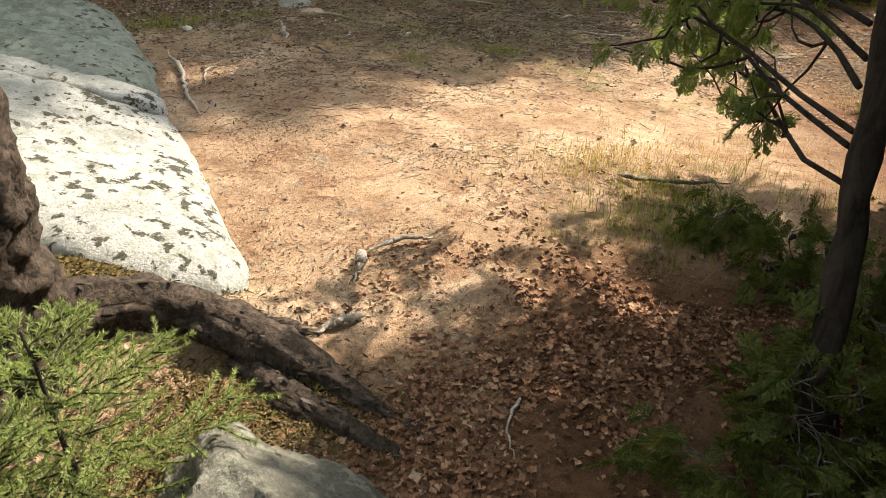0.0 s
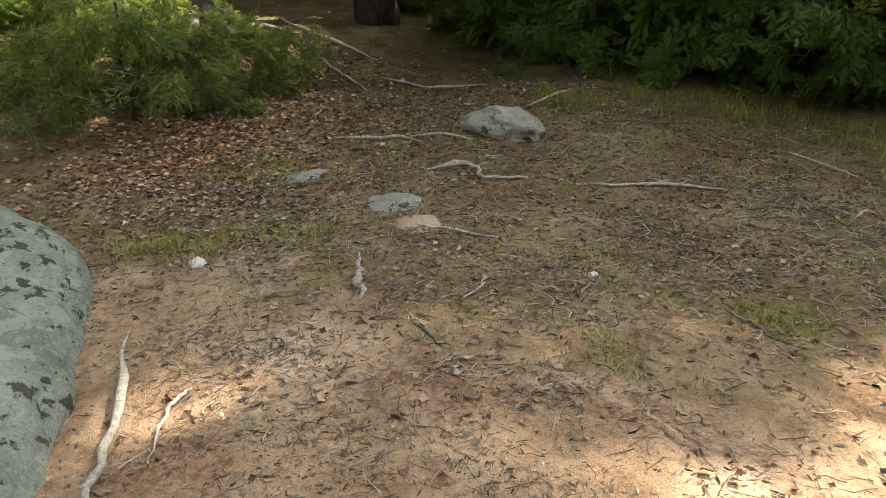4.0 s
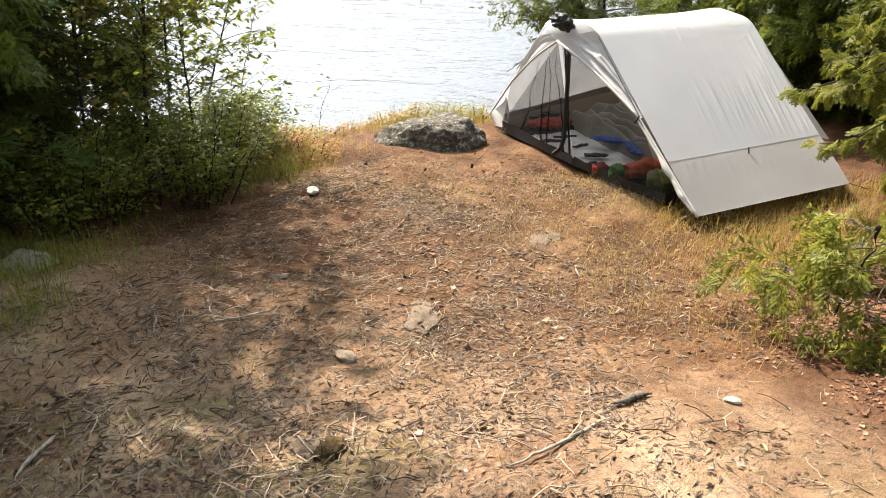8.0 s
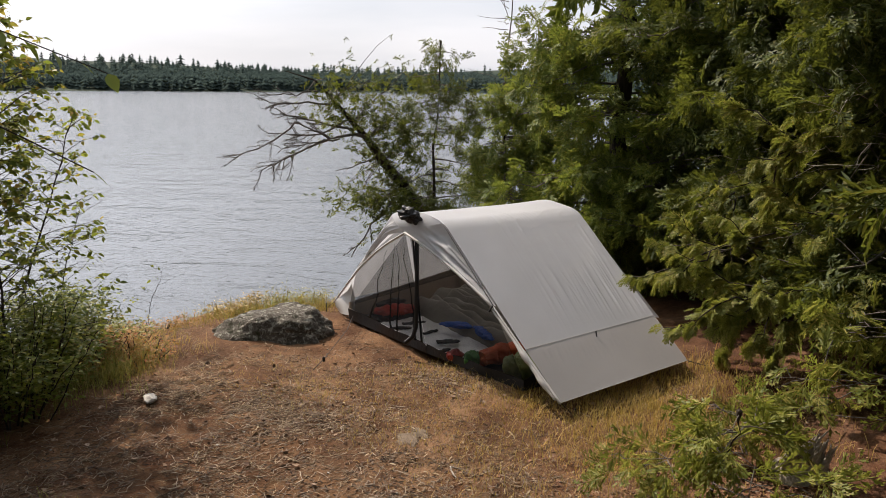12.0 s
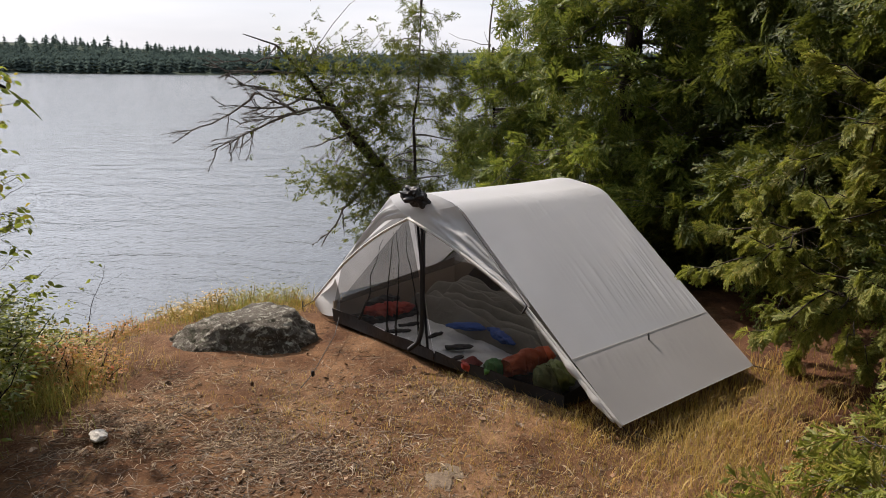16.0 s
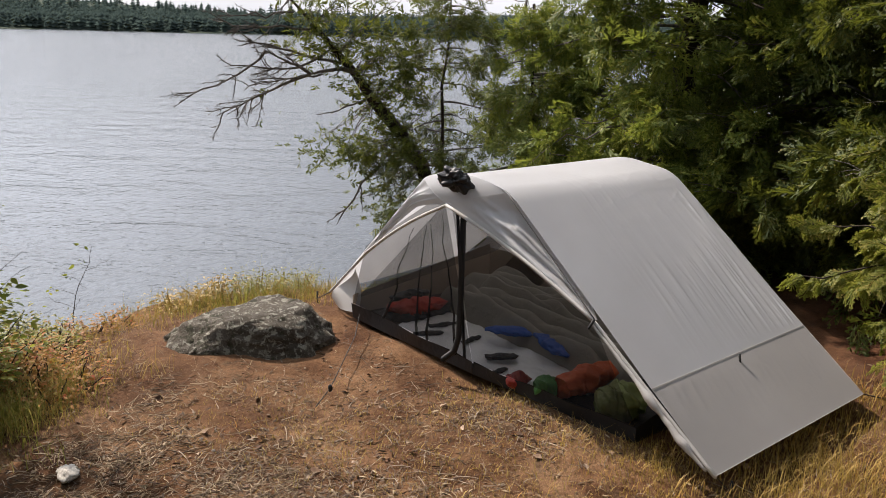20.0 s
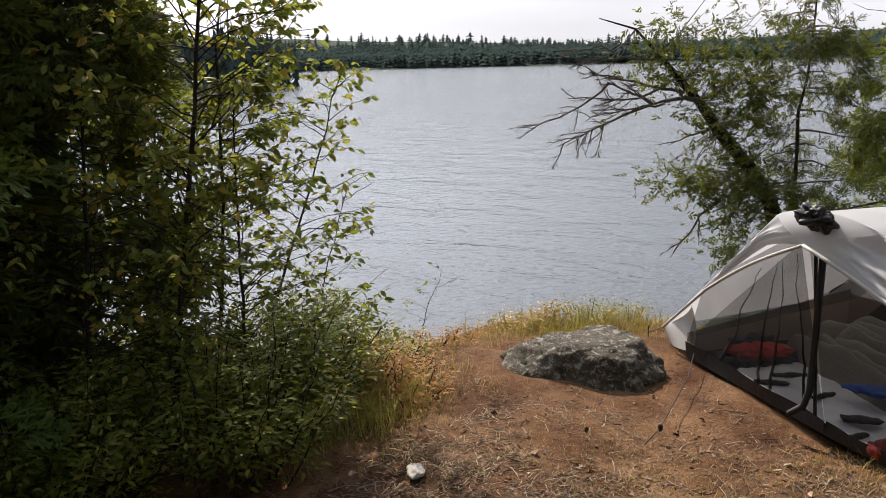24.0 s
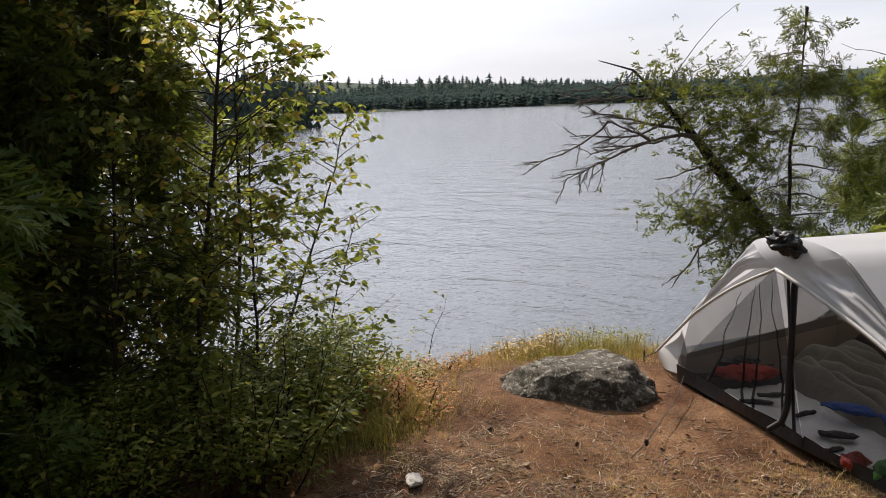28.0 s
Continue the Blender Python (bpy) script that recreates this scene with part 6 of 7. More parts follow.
# name, plan points (x, y, rise), thickness, label, dark bark
STICKS = (
    ("stick", [(-0.70, 2.72, 0.01), (-0.84, 2.64, 0.03), (-0.92, 2.50, 0.02)], 0.020, "short weathered stick on the bare earth", 0),
    ("root", [(-0.93, 2.48, 0.02), (-0.92, 2.40, 0.03), (-0.90, 2.30, 0.0)], 0.024, "broken pale root end in the earth", 0),
    ("root", [(-0.80, 2.07, 0.01), (-0.86, 2.00, 0.03), (-0.92, 1.94, 0.0)], 0.018, "short pale root piece beside the old tree's root", 0),
    ("stick", [(-0.19, 1.78, 0.01), (-0.21, 1.63, 0.02), (-0.17, 1.54, 0.0)], 0.009, "thin pale twig on the leaf litter", 0),
    ("root", [(-3.22, 4.84, 0.02), (-2.98, 4.58, 0.03), (-2.75, 4.25, 0.02), (-2.62, 4.06, 0.03), (-2.39, 3.80, 0.0)], 0.018, "pale winding root beside the granite ledges", 0),
    ("root", [(-2.77, 4.66, 0.0), (-2.76, 4.54, 0.012), (-2.62, 4.30, 0)], 0.010, "pale crooked root beside the granite ledges", 0),
    ("stick", [(-2.70, 5.69, 0.01), (-2.60, 5.51, 0.012), (-2.51, 5.37, 0.0)], 0.022, "straight weathered stick in the earth", 0),
    ("stick", [(-2.15, 5.79, 0), (-2.13, 5.69, 0.005), (-2.14, 5.61, 0.005), (-2.17, 5.56, 0)], 0.009, "thin bent stick on the path", 0),
    ("root", [(-2.57, 6.12, 0), (-2.51, 6.14, 0.008), (-2.40, 6.135, 0.008), (-2.23, 6.21, 0)], 0.010, "thin pale root beside the pale sand patch", 0),
    ("root", [(-2.93, 6.90, 0.0), (-2.84, 6.98, 0.02), (-2.68, 7.01, 0.05), (-2.60, 6.93, 0.04), (-2.57, 6.86, 0.01), (-2.47, 6.93, 0.01), (-2.35, 7.02, 0.0)], 0.022, "pale curved root arching over the path", 0),
    ("root", [(-2.08, 7.17, -0.005), (-1.86, 7.31, 0.005), (-1.70, 7.46, 0.01), (-1.50, 7.52, 0.01), (-1.27, 7.61, -0.005)], 0.013, "thin pale root running across the path", 0),
    ("root", [(-1.75, 7.40, 0.0), (-1.69, 7.47, 0.012), (-1.62, 7.59, 0.0)], 0.010, "short fork of a pale root", 0),
    ("root", [(-3.92, 7.51, 0), (-3.64, 7.53, 0.01), (-3.42, 7.57, 0.01), (-3.20, 7.50, 0)], 0.014, "grey root across the path", 0),
    ("root", [(-3.42, 7.60, 0), (-3.13, 7.63, 0.01), (-2.93, 7.60, 0.01), (-2.84, 7.49, 0)], 0.012, "thin grey root curving beside the rock", 0),
    ("stick", [(-2.72, 8.21, 0), (-2.61, 8.42, 0.01), (-2.50, 8.62, 0)], 0.014, "thin forked stick beside the rock", 0),
    ("stick", [(-1.0, 8.49, 0), (-0.85, 8.40, 0.01), (-0.57, 8.28, 0)], 0.015, "grey stick on the earth", 0),
    ("stick", [(0.0, 7.28, 0.01), (-0.26, 7.15, 0.01), (-0.48, 7.14, 0)], 0.013, "crooked grey stick at the edge of the sun", 0),
    ("stick", [(1.17, 6.37, 0.005), (1.02, 6.48, 0.008)], 0.014, "dark stick on the bare earth", 1),
    ("stick", [(0.93, 6.45, 0.0), (0.63, 6.56, 0.01), (0.48, 6.65, 0)], 0.009, "thin pale stick on the bare earth", 0),
    ("stick", [(-0.03, 8.14, 0), (-0.17, 8.08, 0.01), (-0.27, 8.03, 0)], 0.010, "thin stick in the twig litter", 0),
    ("stick", [(-0.54, 7.79, 0), (-0.59, 7.65, 0.01), (-0.64, 7.54, 0)], 0.012, "grey stick in the twig litter", 0),
    ("stick", [(-0.75, 7.70, 0), (-0.62, 7.62, 0.01)], 0.012, "short grey stick in the twig litter", 0),
    ("stick", [(-0.36, 7.65, 0), (-0.43, 7.50, 0.01)], 0.014, "short brown stick in the twig litter", 1),
    ("stick", [(-4.4, 9.2, 0.0), (-3.8, 8.9, 0.02), (-3.4, 9.2, 0)], 0.016, "grey fallen branch at the path's end", 0),
    ("stick", [(-6.36, 10.54, 0), (-5.6, 10.2, 0.03), (-4.83, 9.93, 0)], 0.022, "grey fallen branch at the path's end", 0),
    ("stick", [(-5.3, 9.6, 0), (-4.9, 9.2, 0.02), (-4.3, 8.75, 0)], 0.016, "thin grey branch on fallen leaves", 0),
    ("stick", [(-1.17, 6.03, 0), (-1.08, 5.98, 0.006), (-1.0, 5.90, 0)], 0.008, "thin dark stick on the earth", 1),
    ("stick", [(-2.27, 5.32, 0), (-2.18, 5.27, 0.004), (-2.09, 5.20, 0)], 0.008, "thin dark stick on the earth", 1),
    ("stick", [(0.91, 8.36, 0), (1.05, 8.25, 0.01), (1.19, 8.23, 0)], 0.009, "crooked pale twig on the earth", 0),
    ("stick", [(0.75, 7.14, 0), (0.68, 7.08, 0.012), (0.55, 7.13, 0)], 0.007, "thin dark twig on the earth", 1),
    ("stick", [(2.27, 7.02, 0.0), (2.34, 7.08, 0.02), (2.38, 7.0, 0)], 0.008, "short broken stick on the earth", 0),
    ("stick", [(0.04, 3.57, 0.01), (0.15, 3.51, 0.03), (0.34, 3.53, 0.02), (0.60, 3.62, 0.01)], 0.013, "dead dark branch lying in the grass", 1),
)
for _k, (_n, _p, _w, _lab, _dark) in enumerate(STICKS):
    stick(_p, _w, _lab, _n, BARK_GREY if _dark else None, seed=_k + 1)


# ---------------------------------------------------------------- the old tree where the walk begins
def gnarled(q, r, seed, sides=30, steps=70, knobs=1.0):
    """A tube with ridged, flaking bark."""
    u = np.linspace(0, 1, steps)
    p = np.stack([np.interp(u, np.linspace(0, 1, len(q)), np.asarray(q)[:, j]) for j in range(3)], 1)
    v, t = tube(p, r, sides, seed, 0.0)
    axis = np.concatenate([np.repeat(p, sides, 0), p[:1], p[-1:]])
    rad = v - axis
    ang = np.concatenate([np.tile(np.arange(sides) * 2 * np.pi / sides, steps), [0, 0]])
    s = np.concatenate([np.repeat(u, sides), [0, 1]]) * np.linalg.norm(p[-1] - p[0])
    ridge = 1 - np.abs(vnoise(np.stack([np.cos(ang) * 3.2, np.sin(ang) * 3.2, s * 5 + seed], 1)))
    flake = vnoise(np.stack([np.cos(ang) * 6, np.sin(ang) * 6, s * 16 + seed], 1))
    lump = vnoise(np.stack([np.cos(ang) * 1.2, np.sin(ang) * 1.2, s * 3.5 + seed], 1))
    return v + rad * (knobs * (0.50 * (ridge - 0.6) + 0.20 * flake + 0.30 * lump))[:, None], t


def old_tree():
    root = thing("old_tree", "old tree with scaly grey-black bark and sprawling roots", "tree")
    root.location = (-1.84, 1.58, -0.18)
    p = np.array([(0.02, 0.02, -0.1), (0, 0, 0.25), (-0.02, 0.0, 1.2), (-0.05, 0.02, 2.6), (0, 0, 5.5), (0.1, 0, 9.0)])
    v, t = gnarled(p, [0.27, 0.20, 0.185, 0.18, 0.14, 0.06], 5, 60, 320, 0.42)
    part("trunk", Geo().add(v, t), BARK_OLD, root)
    for i, (pts, r) in enumerate(((((0.05, 0.05, 0.14), (0.28, 0.28, 0.17), (0.50, 0.30, 0.12), (0.74, 0.25, 0.08), (0.94, 0.19, 0.06), (1.08, 0.12, 0.03), (1.29, 0.05, 0.01), (1.46, -0.01, 0.0), (1.60, -0.06, -0.04)), (0.13, 0.10, 0.085, 0.080, 0.070, 0.050, 0.036, 0.028, 0.018)),
                                  (((0.70, 0.18, 0.03), (0.95, 0.04, 0.03), (1.12, -0.02, 0.02), (1.32, -0.09, 0.0), (1.55, -0.18, -0.05)), (0.05, 0.05, 0.048, 0.04, 0.02)),
                                  (((0.55, 0.30, 0.05), (0.80, 0.36, 0.06), (1.0, 0.34, 0.0)), (0.04, 0.035, 0.015)),
                                  (((0.05, 0.1, 0.1), (0.2, 0.5, 0.06), (0.35, 0.75, -0.03)), (0.12, 0.08, 0.03)),
                                  (((0, -0.1, 0.1), (0.2, -0.55, 0.02), (0.35, -0.9, -0.06)), (0.12, 0.08, 0.04)))):
        k = np.array(pts, float)
        u = np.linspace(0, 1, 20)
        q = np.stack([np.interp(u, np.linspace(0, 1, len(k)), k[:, j]) for j in range(3)], 1)
        for _ in range(3):
            q[1:-1] = (q[:-2] + q[1:-1] * 2 + q[2:]) / 4
        v, t = gnarled(q, r, 9 + i)
        part("root", Geo().add(v, t), BARK_OLD, root)
        # loose plates of bark along it
        rng = np.random.default_rng(70 + i)
        pick = rng.integers(0, len(v) - 2, 300)
        c = np.array([q[np.argmin(np.linalg.norm(q - v[k], axis=1))] for k in pick])
        z = v[pick] - c
        z /= np.linalg.norm(z, axis=1)[:, None] + 1e-9
        x = q[-1] - q[0] + rng.normal(0, 0.25, z.shape) * np.linalg.norm(q[-1] - q[0])
        x -= z * (x * z).sum(1)[:, None]
        x /= np.linalg.norm(x, axis=1)[:, None] + 1e-9
        m3 = np.stack([x, np.cross(z, x), z], 2) * rng.uniform(0.012, 0.045, len(z))[:, None, None]
        tagged(part("bark_plating", Geo().add(*spread(CHIP, m3, v[pick] + z * 0.003)), BARK_PLATE, root, smooth=False), kind="stuff")


old_tree()


def spruce(x, y, h, r, seed, limbs=26, label="", needle=0.016, base=None):
    """A spruce sapling: whorled twigs set with single needles."""
    rng = np.random.default_rng(seed)
    z0 = gz(x, y) if base is None else base
    root = thing("young_spruce", label, "tree")
    root.location = (x, y, z0)
    part("trunk", Geo().add(*tube(bend((0, 0, -0.05), (0, 0, h), 8, 0, 0.01, rng), [0.014, 0.003], 6)), BARK, root)
    tg, ng = Geo(), Geo()

    def twig(a, d, ln, depth):
        p = bend(a, a + d * ln + np.array([0, 0, -0.12 * ln]), 6, 0, 0.03, rng)
        tg.add(*tube(p, [0.0035, 0.0012], 4, cap=False))
        m = int(ln * 1300)
        u = rng.uniform(0.05, 1, m)
        o = np.stack([np.interp(u, np.linspace(0, 1, 6), p[:, j]) for j in range(3)], 1)
        nd = rng.normal(0, 1, (m, 3))
        nd = nd / np.linalg.norm(nd, axis=1)[:, None] + d * 0.9
        m3 = frames_of(nd, rng.uniform(0, 6.28, m), needle * rng.uniform(0.7, 1.2, m))
        v = np.array([(0, -0.085, 0), (0, 0.085, 0), (1.0, 0, 0)])
        ng.add(*spread((v, np.array([(0, 1, 2)])), m3, o))
        if depth:
            for s in np.arange(0.25, 0.95, 0.19):
                c = np.array([np.interp(s, np.linspace(0, 1, 6), p[:, j]) for j in range(3)])
                for sd in (-1, 1):
                    an = sd * rng.uniform(0.6, 1.0)
                    d2 = np.array([d[0] * math.cos(an) - d[1] * math.sin(an), d[0] * math.sin(an) + d[1] * math.cos(an), d[2] + rng.normal(0, 0.12)])
                    twig(c, d2, ln * (0.62 - 0.4 * s) * rng.uniform(0.7, 1.1), depth - 1)

    for i in range(limbs):
        f = (i + 0.5) / limbs
        az = i * 2.4 + rng.normal(0, 0.2)
        twig(np.array([0, 0, h * (0.1 + 0.88 * f)]), np.array([math.cos(az), math.sin(az), 0.15 + 0.4 * f]), r * (1 - f) ** 0.8 + 0.06, 1)
    tagged(part("branchwork", tg, BARK, root), kind="stuff")
    tagged(part("needles", ng, SPRUCE, root), kind="stuff")


spruce(-1.20, 1.06, 0.66, 0.52, 501, 26, "light green young spruce beside the old tree's roots", 0.018)
spruce(-1.42, 0.96, 0.44, 0.38, 502, 22, "small light green spruce among roots and moss", 0.018)


def path_tree():
    root = thing("path_tree", "grey tree trunk with roots spreading over fallen leaves", "tree")
    root.location = (-6.9, 9.9, gz(-6.9, 9.9))
    part("trunk", Geo().add(*tube([(0, 0, -0.1), (0, 0, 0.4), (0.02, 0, 2), (0, 0, 4), (0, 0.1, 8)], [0.22, 0.14, 0.13, 0.12, 0.05], 14, 4, 0.15)), BARK_GREY, root)
    for k, (a, l) in enumerate(((-1.2, 1.3), (-0.5, 1.7), (0.4, 1.2), (-2.2, 1.1), (2.0, 0.9))):
        p = [(math.cos(a) * l * s, math.sin(a) * l * s, 0.16 * (1 - s) ** 2 - 0.02 + gz(-6.9 + math.cos(a) * l * s, 9.9 + math.sin(a) * l * s) - gz(-6.9, 9.9)) for s in np.linspace(0, 1, 12)]
        part("root", Geo().add(*tube(p, [0.09, 0.05, 0.02], 8, k, 0.25)), BARK_GREY, root)


path_tree()


# ---------------------------------------------------------------- the tent
def V(*p):
    return np.array(p, float)


C_TOP = V(4.03, 7.80, 0.33)          # front pole's head, under the vent
C_LIP = V(4.03, 7.84, 0.20)          # lowest point of the fly over the door
EAVE = V(3.89, 7.53, 0.31)
EAVE_L = V(4.19, 8.00, 0.30)
SHOULDER = V(4.86, 6.69, 0.29)
SHOULDER_L = V(5.20, 7.20, 0.28)
HEM_N, HEM_F = V(3.08, 6.58, -0.59), V(3.84, 5.83, -0.52)
HEM_L, HEM_LF = V(4.86, 8.76, -0.62), V(5.85, 8.05, -0.60)
TIE, TIE_L = V(3.50, 7.08, -0.15), V(4.56, 8.42, -0.24)
NET_N, NET_L, NET_P = V(3.46, 6.86, -0.70), V(4.64, 8.54, -0.70), V(4.00, 7.68, -0.70)
BACK_N, BACK_L = V(4.30, 6.10, -0.68), V(5.55, 7.80, -0.70)


def patch(p00, p10, p11, p01, nu=40, nv=40, shape=None):
    """A bilinear cloth panel; shape gives the lift along its normal."""
    u, v = np.meshgrid(np.linspace(0, 1, nu), np.linspace(0, 1, nv))
    u, v = u.ravel()[:, None], v.ravel()[:, None]
    p = (1 - u) * (1 - v) * p00 + u * (1 - v) * p10 + u * v * p11 + (1 - u) * v * p01
    nrm = np.cross(p10 - p00, p01 - p00)
    nrm /= np.linalg.norm(nrm)
    if shape is not None:
        p = p + shape(u[:, 0], v[:, 0])[:, None] * nrm
    i = (np.arange(nv - 1)[:, None] * nu + np.arange(nu - 1)[None, :]).ravel()
    t = np.concatenate([np.stack([i, i + 1, i + nu + 1], 1), np.stack([i, i + nu + 1, i + nu], 1)])
    return p, t


def tent():
    root = thing("tent", "pale grey two-pole tent with black mesh door, pitched on bare earth", "tent")
    base = V(4.2, 7.3, -0.72)
    root.location = base

    def panel(name, mat, *geos, label="", under=None):
        g = Geo()
        for v, t in geos:
            g.add(v - base, t)
        return part(name, g, mat, under or root, label)

    fold = 0.735
    lo_n, lo_f = EAVE + (HEM_N - EAVE) * fold, SHOULDER + (HEM_F - SHOULDER) * fold

    def streaks(u, w, seed):
        """Taut creases that run down the slope, in loose groups."""
        z = u * 0 + seed
        a = 1 - np.abs(vnoise(np.stack([u * 24 + 1.5 * w, w * 1.0, z], 1)))
        b = 1 - np.abs(vnoise(np.stack([u * 52 + 2.5 * w, w * 2.2, z + 7], 1)))
        c = 1 - np.abs(vnoise(np.stack([u * 9 - 4 * w, w * 20 + u * 5, z + 3], 1)))
        grp = sm(vnoise(np.stack([u * 5.0, w * 3.0, z + 5], 1)), -0.3, 0.5)
        return (0.0042 * a ** 4 + 0.0026 * b ** 5) * (0.12 + 0.88 * grp) + 0.0016 * c ** 6 * (1 - sm(w, 0.10, 0.45))

    # one sheet from the fold seam over the rounded eave and ridge to the lake side
    nu = 190
    u1 = np.linspace(0, 1, nu)[:, None]
    def line(p, q):
        return p + (q - p) * u1
    e, el, lo = line(EAVE + V(-0.012, -0.012, 0.016), SHOULDER + V(-0.01, -0.015, 0.014)), line(EAVE_L, SHOULDER_L), line(lo_n, lo_f)
    hump = 0.048 + 0.012 * sm(u1, 0.72, 0.97) - 0.026 * np.sin(np.pi * u1)
    top = (e + el) / 2 + V(0, 0, 1) * hump
    prof = np.stack([lo, lo + (e - lo) * 0.5, lo + (e - lo) * 0.84, e, e + (top - e) * 0.5, top, top + (el - top) * 0.6, el])
    for _ in range(4):
        cut = np.stack([prof[:-1] * 0.75 + prof[1:] * 0.25, prof[:-1] * 0.25 + prof[1:] * 0.75], 1).reshape(-1, nu, 3)
        prof = np.concatenate([prof[:1], cut, prof[-1:]])
    arc = np.concatenate([[0], np.cumsum(np.linalg.norm(np.diff(prof, axis=0), axis=2).mean(1))])
    nv = 150
    at = np.linspace(0, arc[-1], nv)
    grid = np.stack([np.stack([np.interp(at, arc, prof[:, i, j]) for j in range(3)], 1) for i in range(nu)], 1)
    nrm = np.cross(np.gradient(grid, axis=1), np.gradient(grid, axis=0))
    nrm /= np.linalg.norm(nrm, axis=2)[:, :, None] + 1e-9
    uu, ww = np.meshgrid(u1[:, 0], 1 - at / np.linalg.norm(e - lo, axis=1).mean())
    lift = streaks(uu.ravel(), ww.ravel(), 2.0) * sm(ww.ravel(), -0.35, 0.15) * sm(uu.ravel(), 0.22, 0.5) * (1.25 - 0.5 * sm(uu.ravel(), 0.9, 1.0)) * (1 - sm(ww.ravel(), 0.94, 1.0))
    lift += 0.012 * np.sin(np.pi * uu.ravel()) * np.sin(np.pi * np.clip(ww.ravel(), 0, 1))
    sheet = grid.reshape(-1, 3) + lift[:, None] * nrm.reshape(-1, 3)
    i = (np.arange(nv - 1)[:, None] * nu + np.arange(nu - 1)[None, :]).ravel()
    fly = panel("fly_panel", FLY, (sheet, np.concatenate([np.stack([i, i + 1, i + nu + 1], 1), np.stack([i, i + nu + 1, i + nu], 1)])))
    hem = panel("fly_hem", FLY_LOW, patch(lo_n, lo_f, HEM_F, HEM_N, 150, 50, lambda u, v: -0.8 * sm(v, 0.0, 0.10) * streaks(u, v * 0.4 + 0.2, 9.0) * (1 - v) ** 1.4 * sm(u, 0.02, 0.1) * (1 - sm(u, 0.5, 0.8)) - 0.35 * sm(v, 0.0, 0.10) * streaks(u * 0.7, v, 4.0)), label="lower grey fabric panel, darkened for the shade behind it")
    # seams
    for a, b in ((lo_n, lo_f), (HEM_N, HEM_F), (SHOULDER, HEM_F)):
        panel("seam", FLY_HEM, tube(np.linspace(a, b, 24) + V(-0.001, -0.001, 0.002), [0.0012, 0.0012], 5), under=hem if b is not HEM_F or a is HEM_N else fly)
    panel("seam", SEAM, tube(np.linspace(EAVE + (TIE - EAVE) * 0.04, TIE, 24) + V(-0.005, -0.002, 0.006), [0.0032, 0.0032], 5), label="dark stitched seam", under=fly)
    panel("fly_panel", FLY, patch(SHOULDER_L, EAVE_L, HEM_L, HEM_LF, 50, 50, lambda u, v: -0.03 * np.sin(np.pi * u) * np.sin(np.pi * v)))
    # the rear slope
    panel("rear_panel", FLY, patch(SHOULDER, SHOULDER_L, HEM_LF + V(-0.02, -0.02, 0.0), V(4.55, 6.0, -0.45), 40, 30, lambda u, v: 0.0 * u))

    def hood(a, lip, tie, seed):
        """From the seam forward to the door's arched edge, gathered in long folds."""
        n, m = 60, 26
        s = np.linspace(0, 1, n)[None, :, None]
        k = np.linspace(0, 1, m)[:, None, None]
        seam = a + (tie - a) * s + (V(0.05, -0.045, -0.012) if seed < 3 else V(0.03, 0.0, 0.0)) * np.minimum(1, (1 - s) * 4 + 0.35) * np.minimum(1, s * 7)
        edge = lip + (tie - lip) * s + V(0, 0, 0.028) * np.sin(np.pi * s)
        if seed > 3:
            edge = edge + (seam - edge) * 0.45 * np.minimum(1, s * 4)
        p = seam * (1 - k) + edge * k + V(-0.018, 0.013, 0.006) * np.sin(np.pi * k) * (1 - s) ** 2
        kk, ss = np.broadcast_to(k, (m, n, 1)).ravel(), np.broadcast_to(s, (m, n, 1)).ravel()
        folds = 1 - np.abs(vnoise(np.stack([kk * 4.2 + 0.8 * ss, ss * 1.6, kk * 0 + seed], 1)))
        fine = 1 - np.abs(vnoise(np.stack([kk * 9 - ss, ss * 5, kk * 0 + seed + 3], 1)))
        off = (0.034 * folds ** 2 + 0.012 * fine ** 3 - 0.012) * np.sin(np.pi * np.clip(kk * 0.94 + 0.03, 0, 1)) ** 0.7 * np.minimum(1, (1.02 - ss) * 3) * np.minimum(1, ss * 5 + 0.2)
        v = p.reshape(-1, 3) + off[:, None] * V(-0.74, 0.50, 0.45)
        i = (np.arange(m - 1)[:, None] * n + np.arange(n - 1)[None, :]).ravel()
        return v, np.concatenate([np.stack([i, i + 1, i + n + 1], 1), np.stack([i, i + n + 1, i + n], 1)])
    panel("hood", FLY, hood(EAVE, C_LIP, TIE, 1.5), label="pale grey hood with gathered folds")
    panel("hood", FLY, hood(EAVE_L, C_LIP, TIE_L, 4.5), label="pale grey hood with gathered folds")
    n = 20
    k = np.linspace(0, 1, n)
    rim = np.array([EAVE + (EAVE_L - EAVE) * a + V(0, 0, 0.056 * np.sin(np.pi * a) ** 0.7) for a in k])
    u = np.linspace(0, 1, 10)[:, None, None]
    cap = (rim[None] * (1 - u) + C_LIP * u) + V(-0.018, 0.013, 0.006) * np.sin(np.pi * u)
    i = (np.arange(9)[:, None] * n + np.arange(n - 1)[None, :]).ravel()
    panel("hood_cap", FLY, (cap.reshape(-1, 3), np.concatenate([np.stack([i, i + 1, i + n + 1], 1), np.stack([i, i + n + 1, i + n], 1)])))
    # white flap pinned out at the lake corner
    panel("flap", FLY_HEM, patch(V(4.66, 8.53, -0.38), V(4.62, 8.50, -0.66), V(4.84, 8.74, -0.70), V(4.80, 8.70, -0.58), 12, 12, lambda a, b: 0.03 * np.sin(3 * a + 4 * b)))
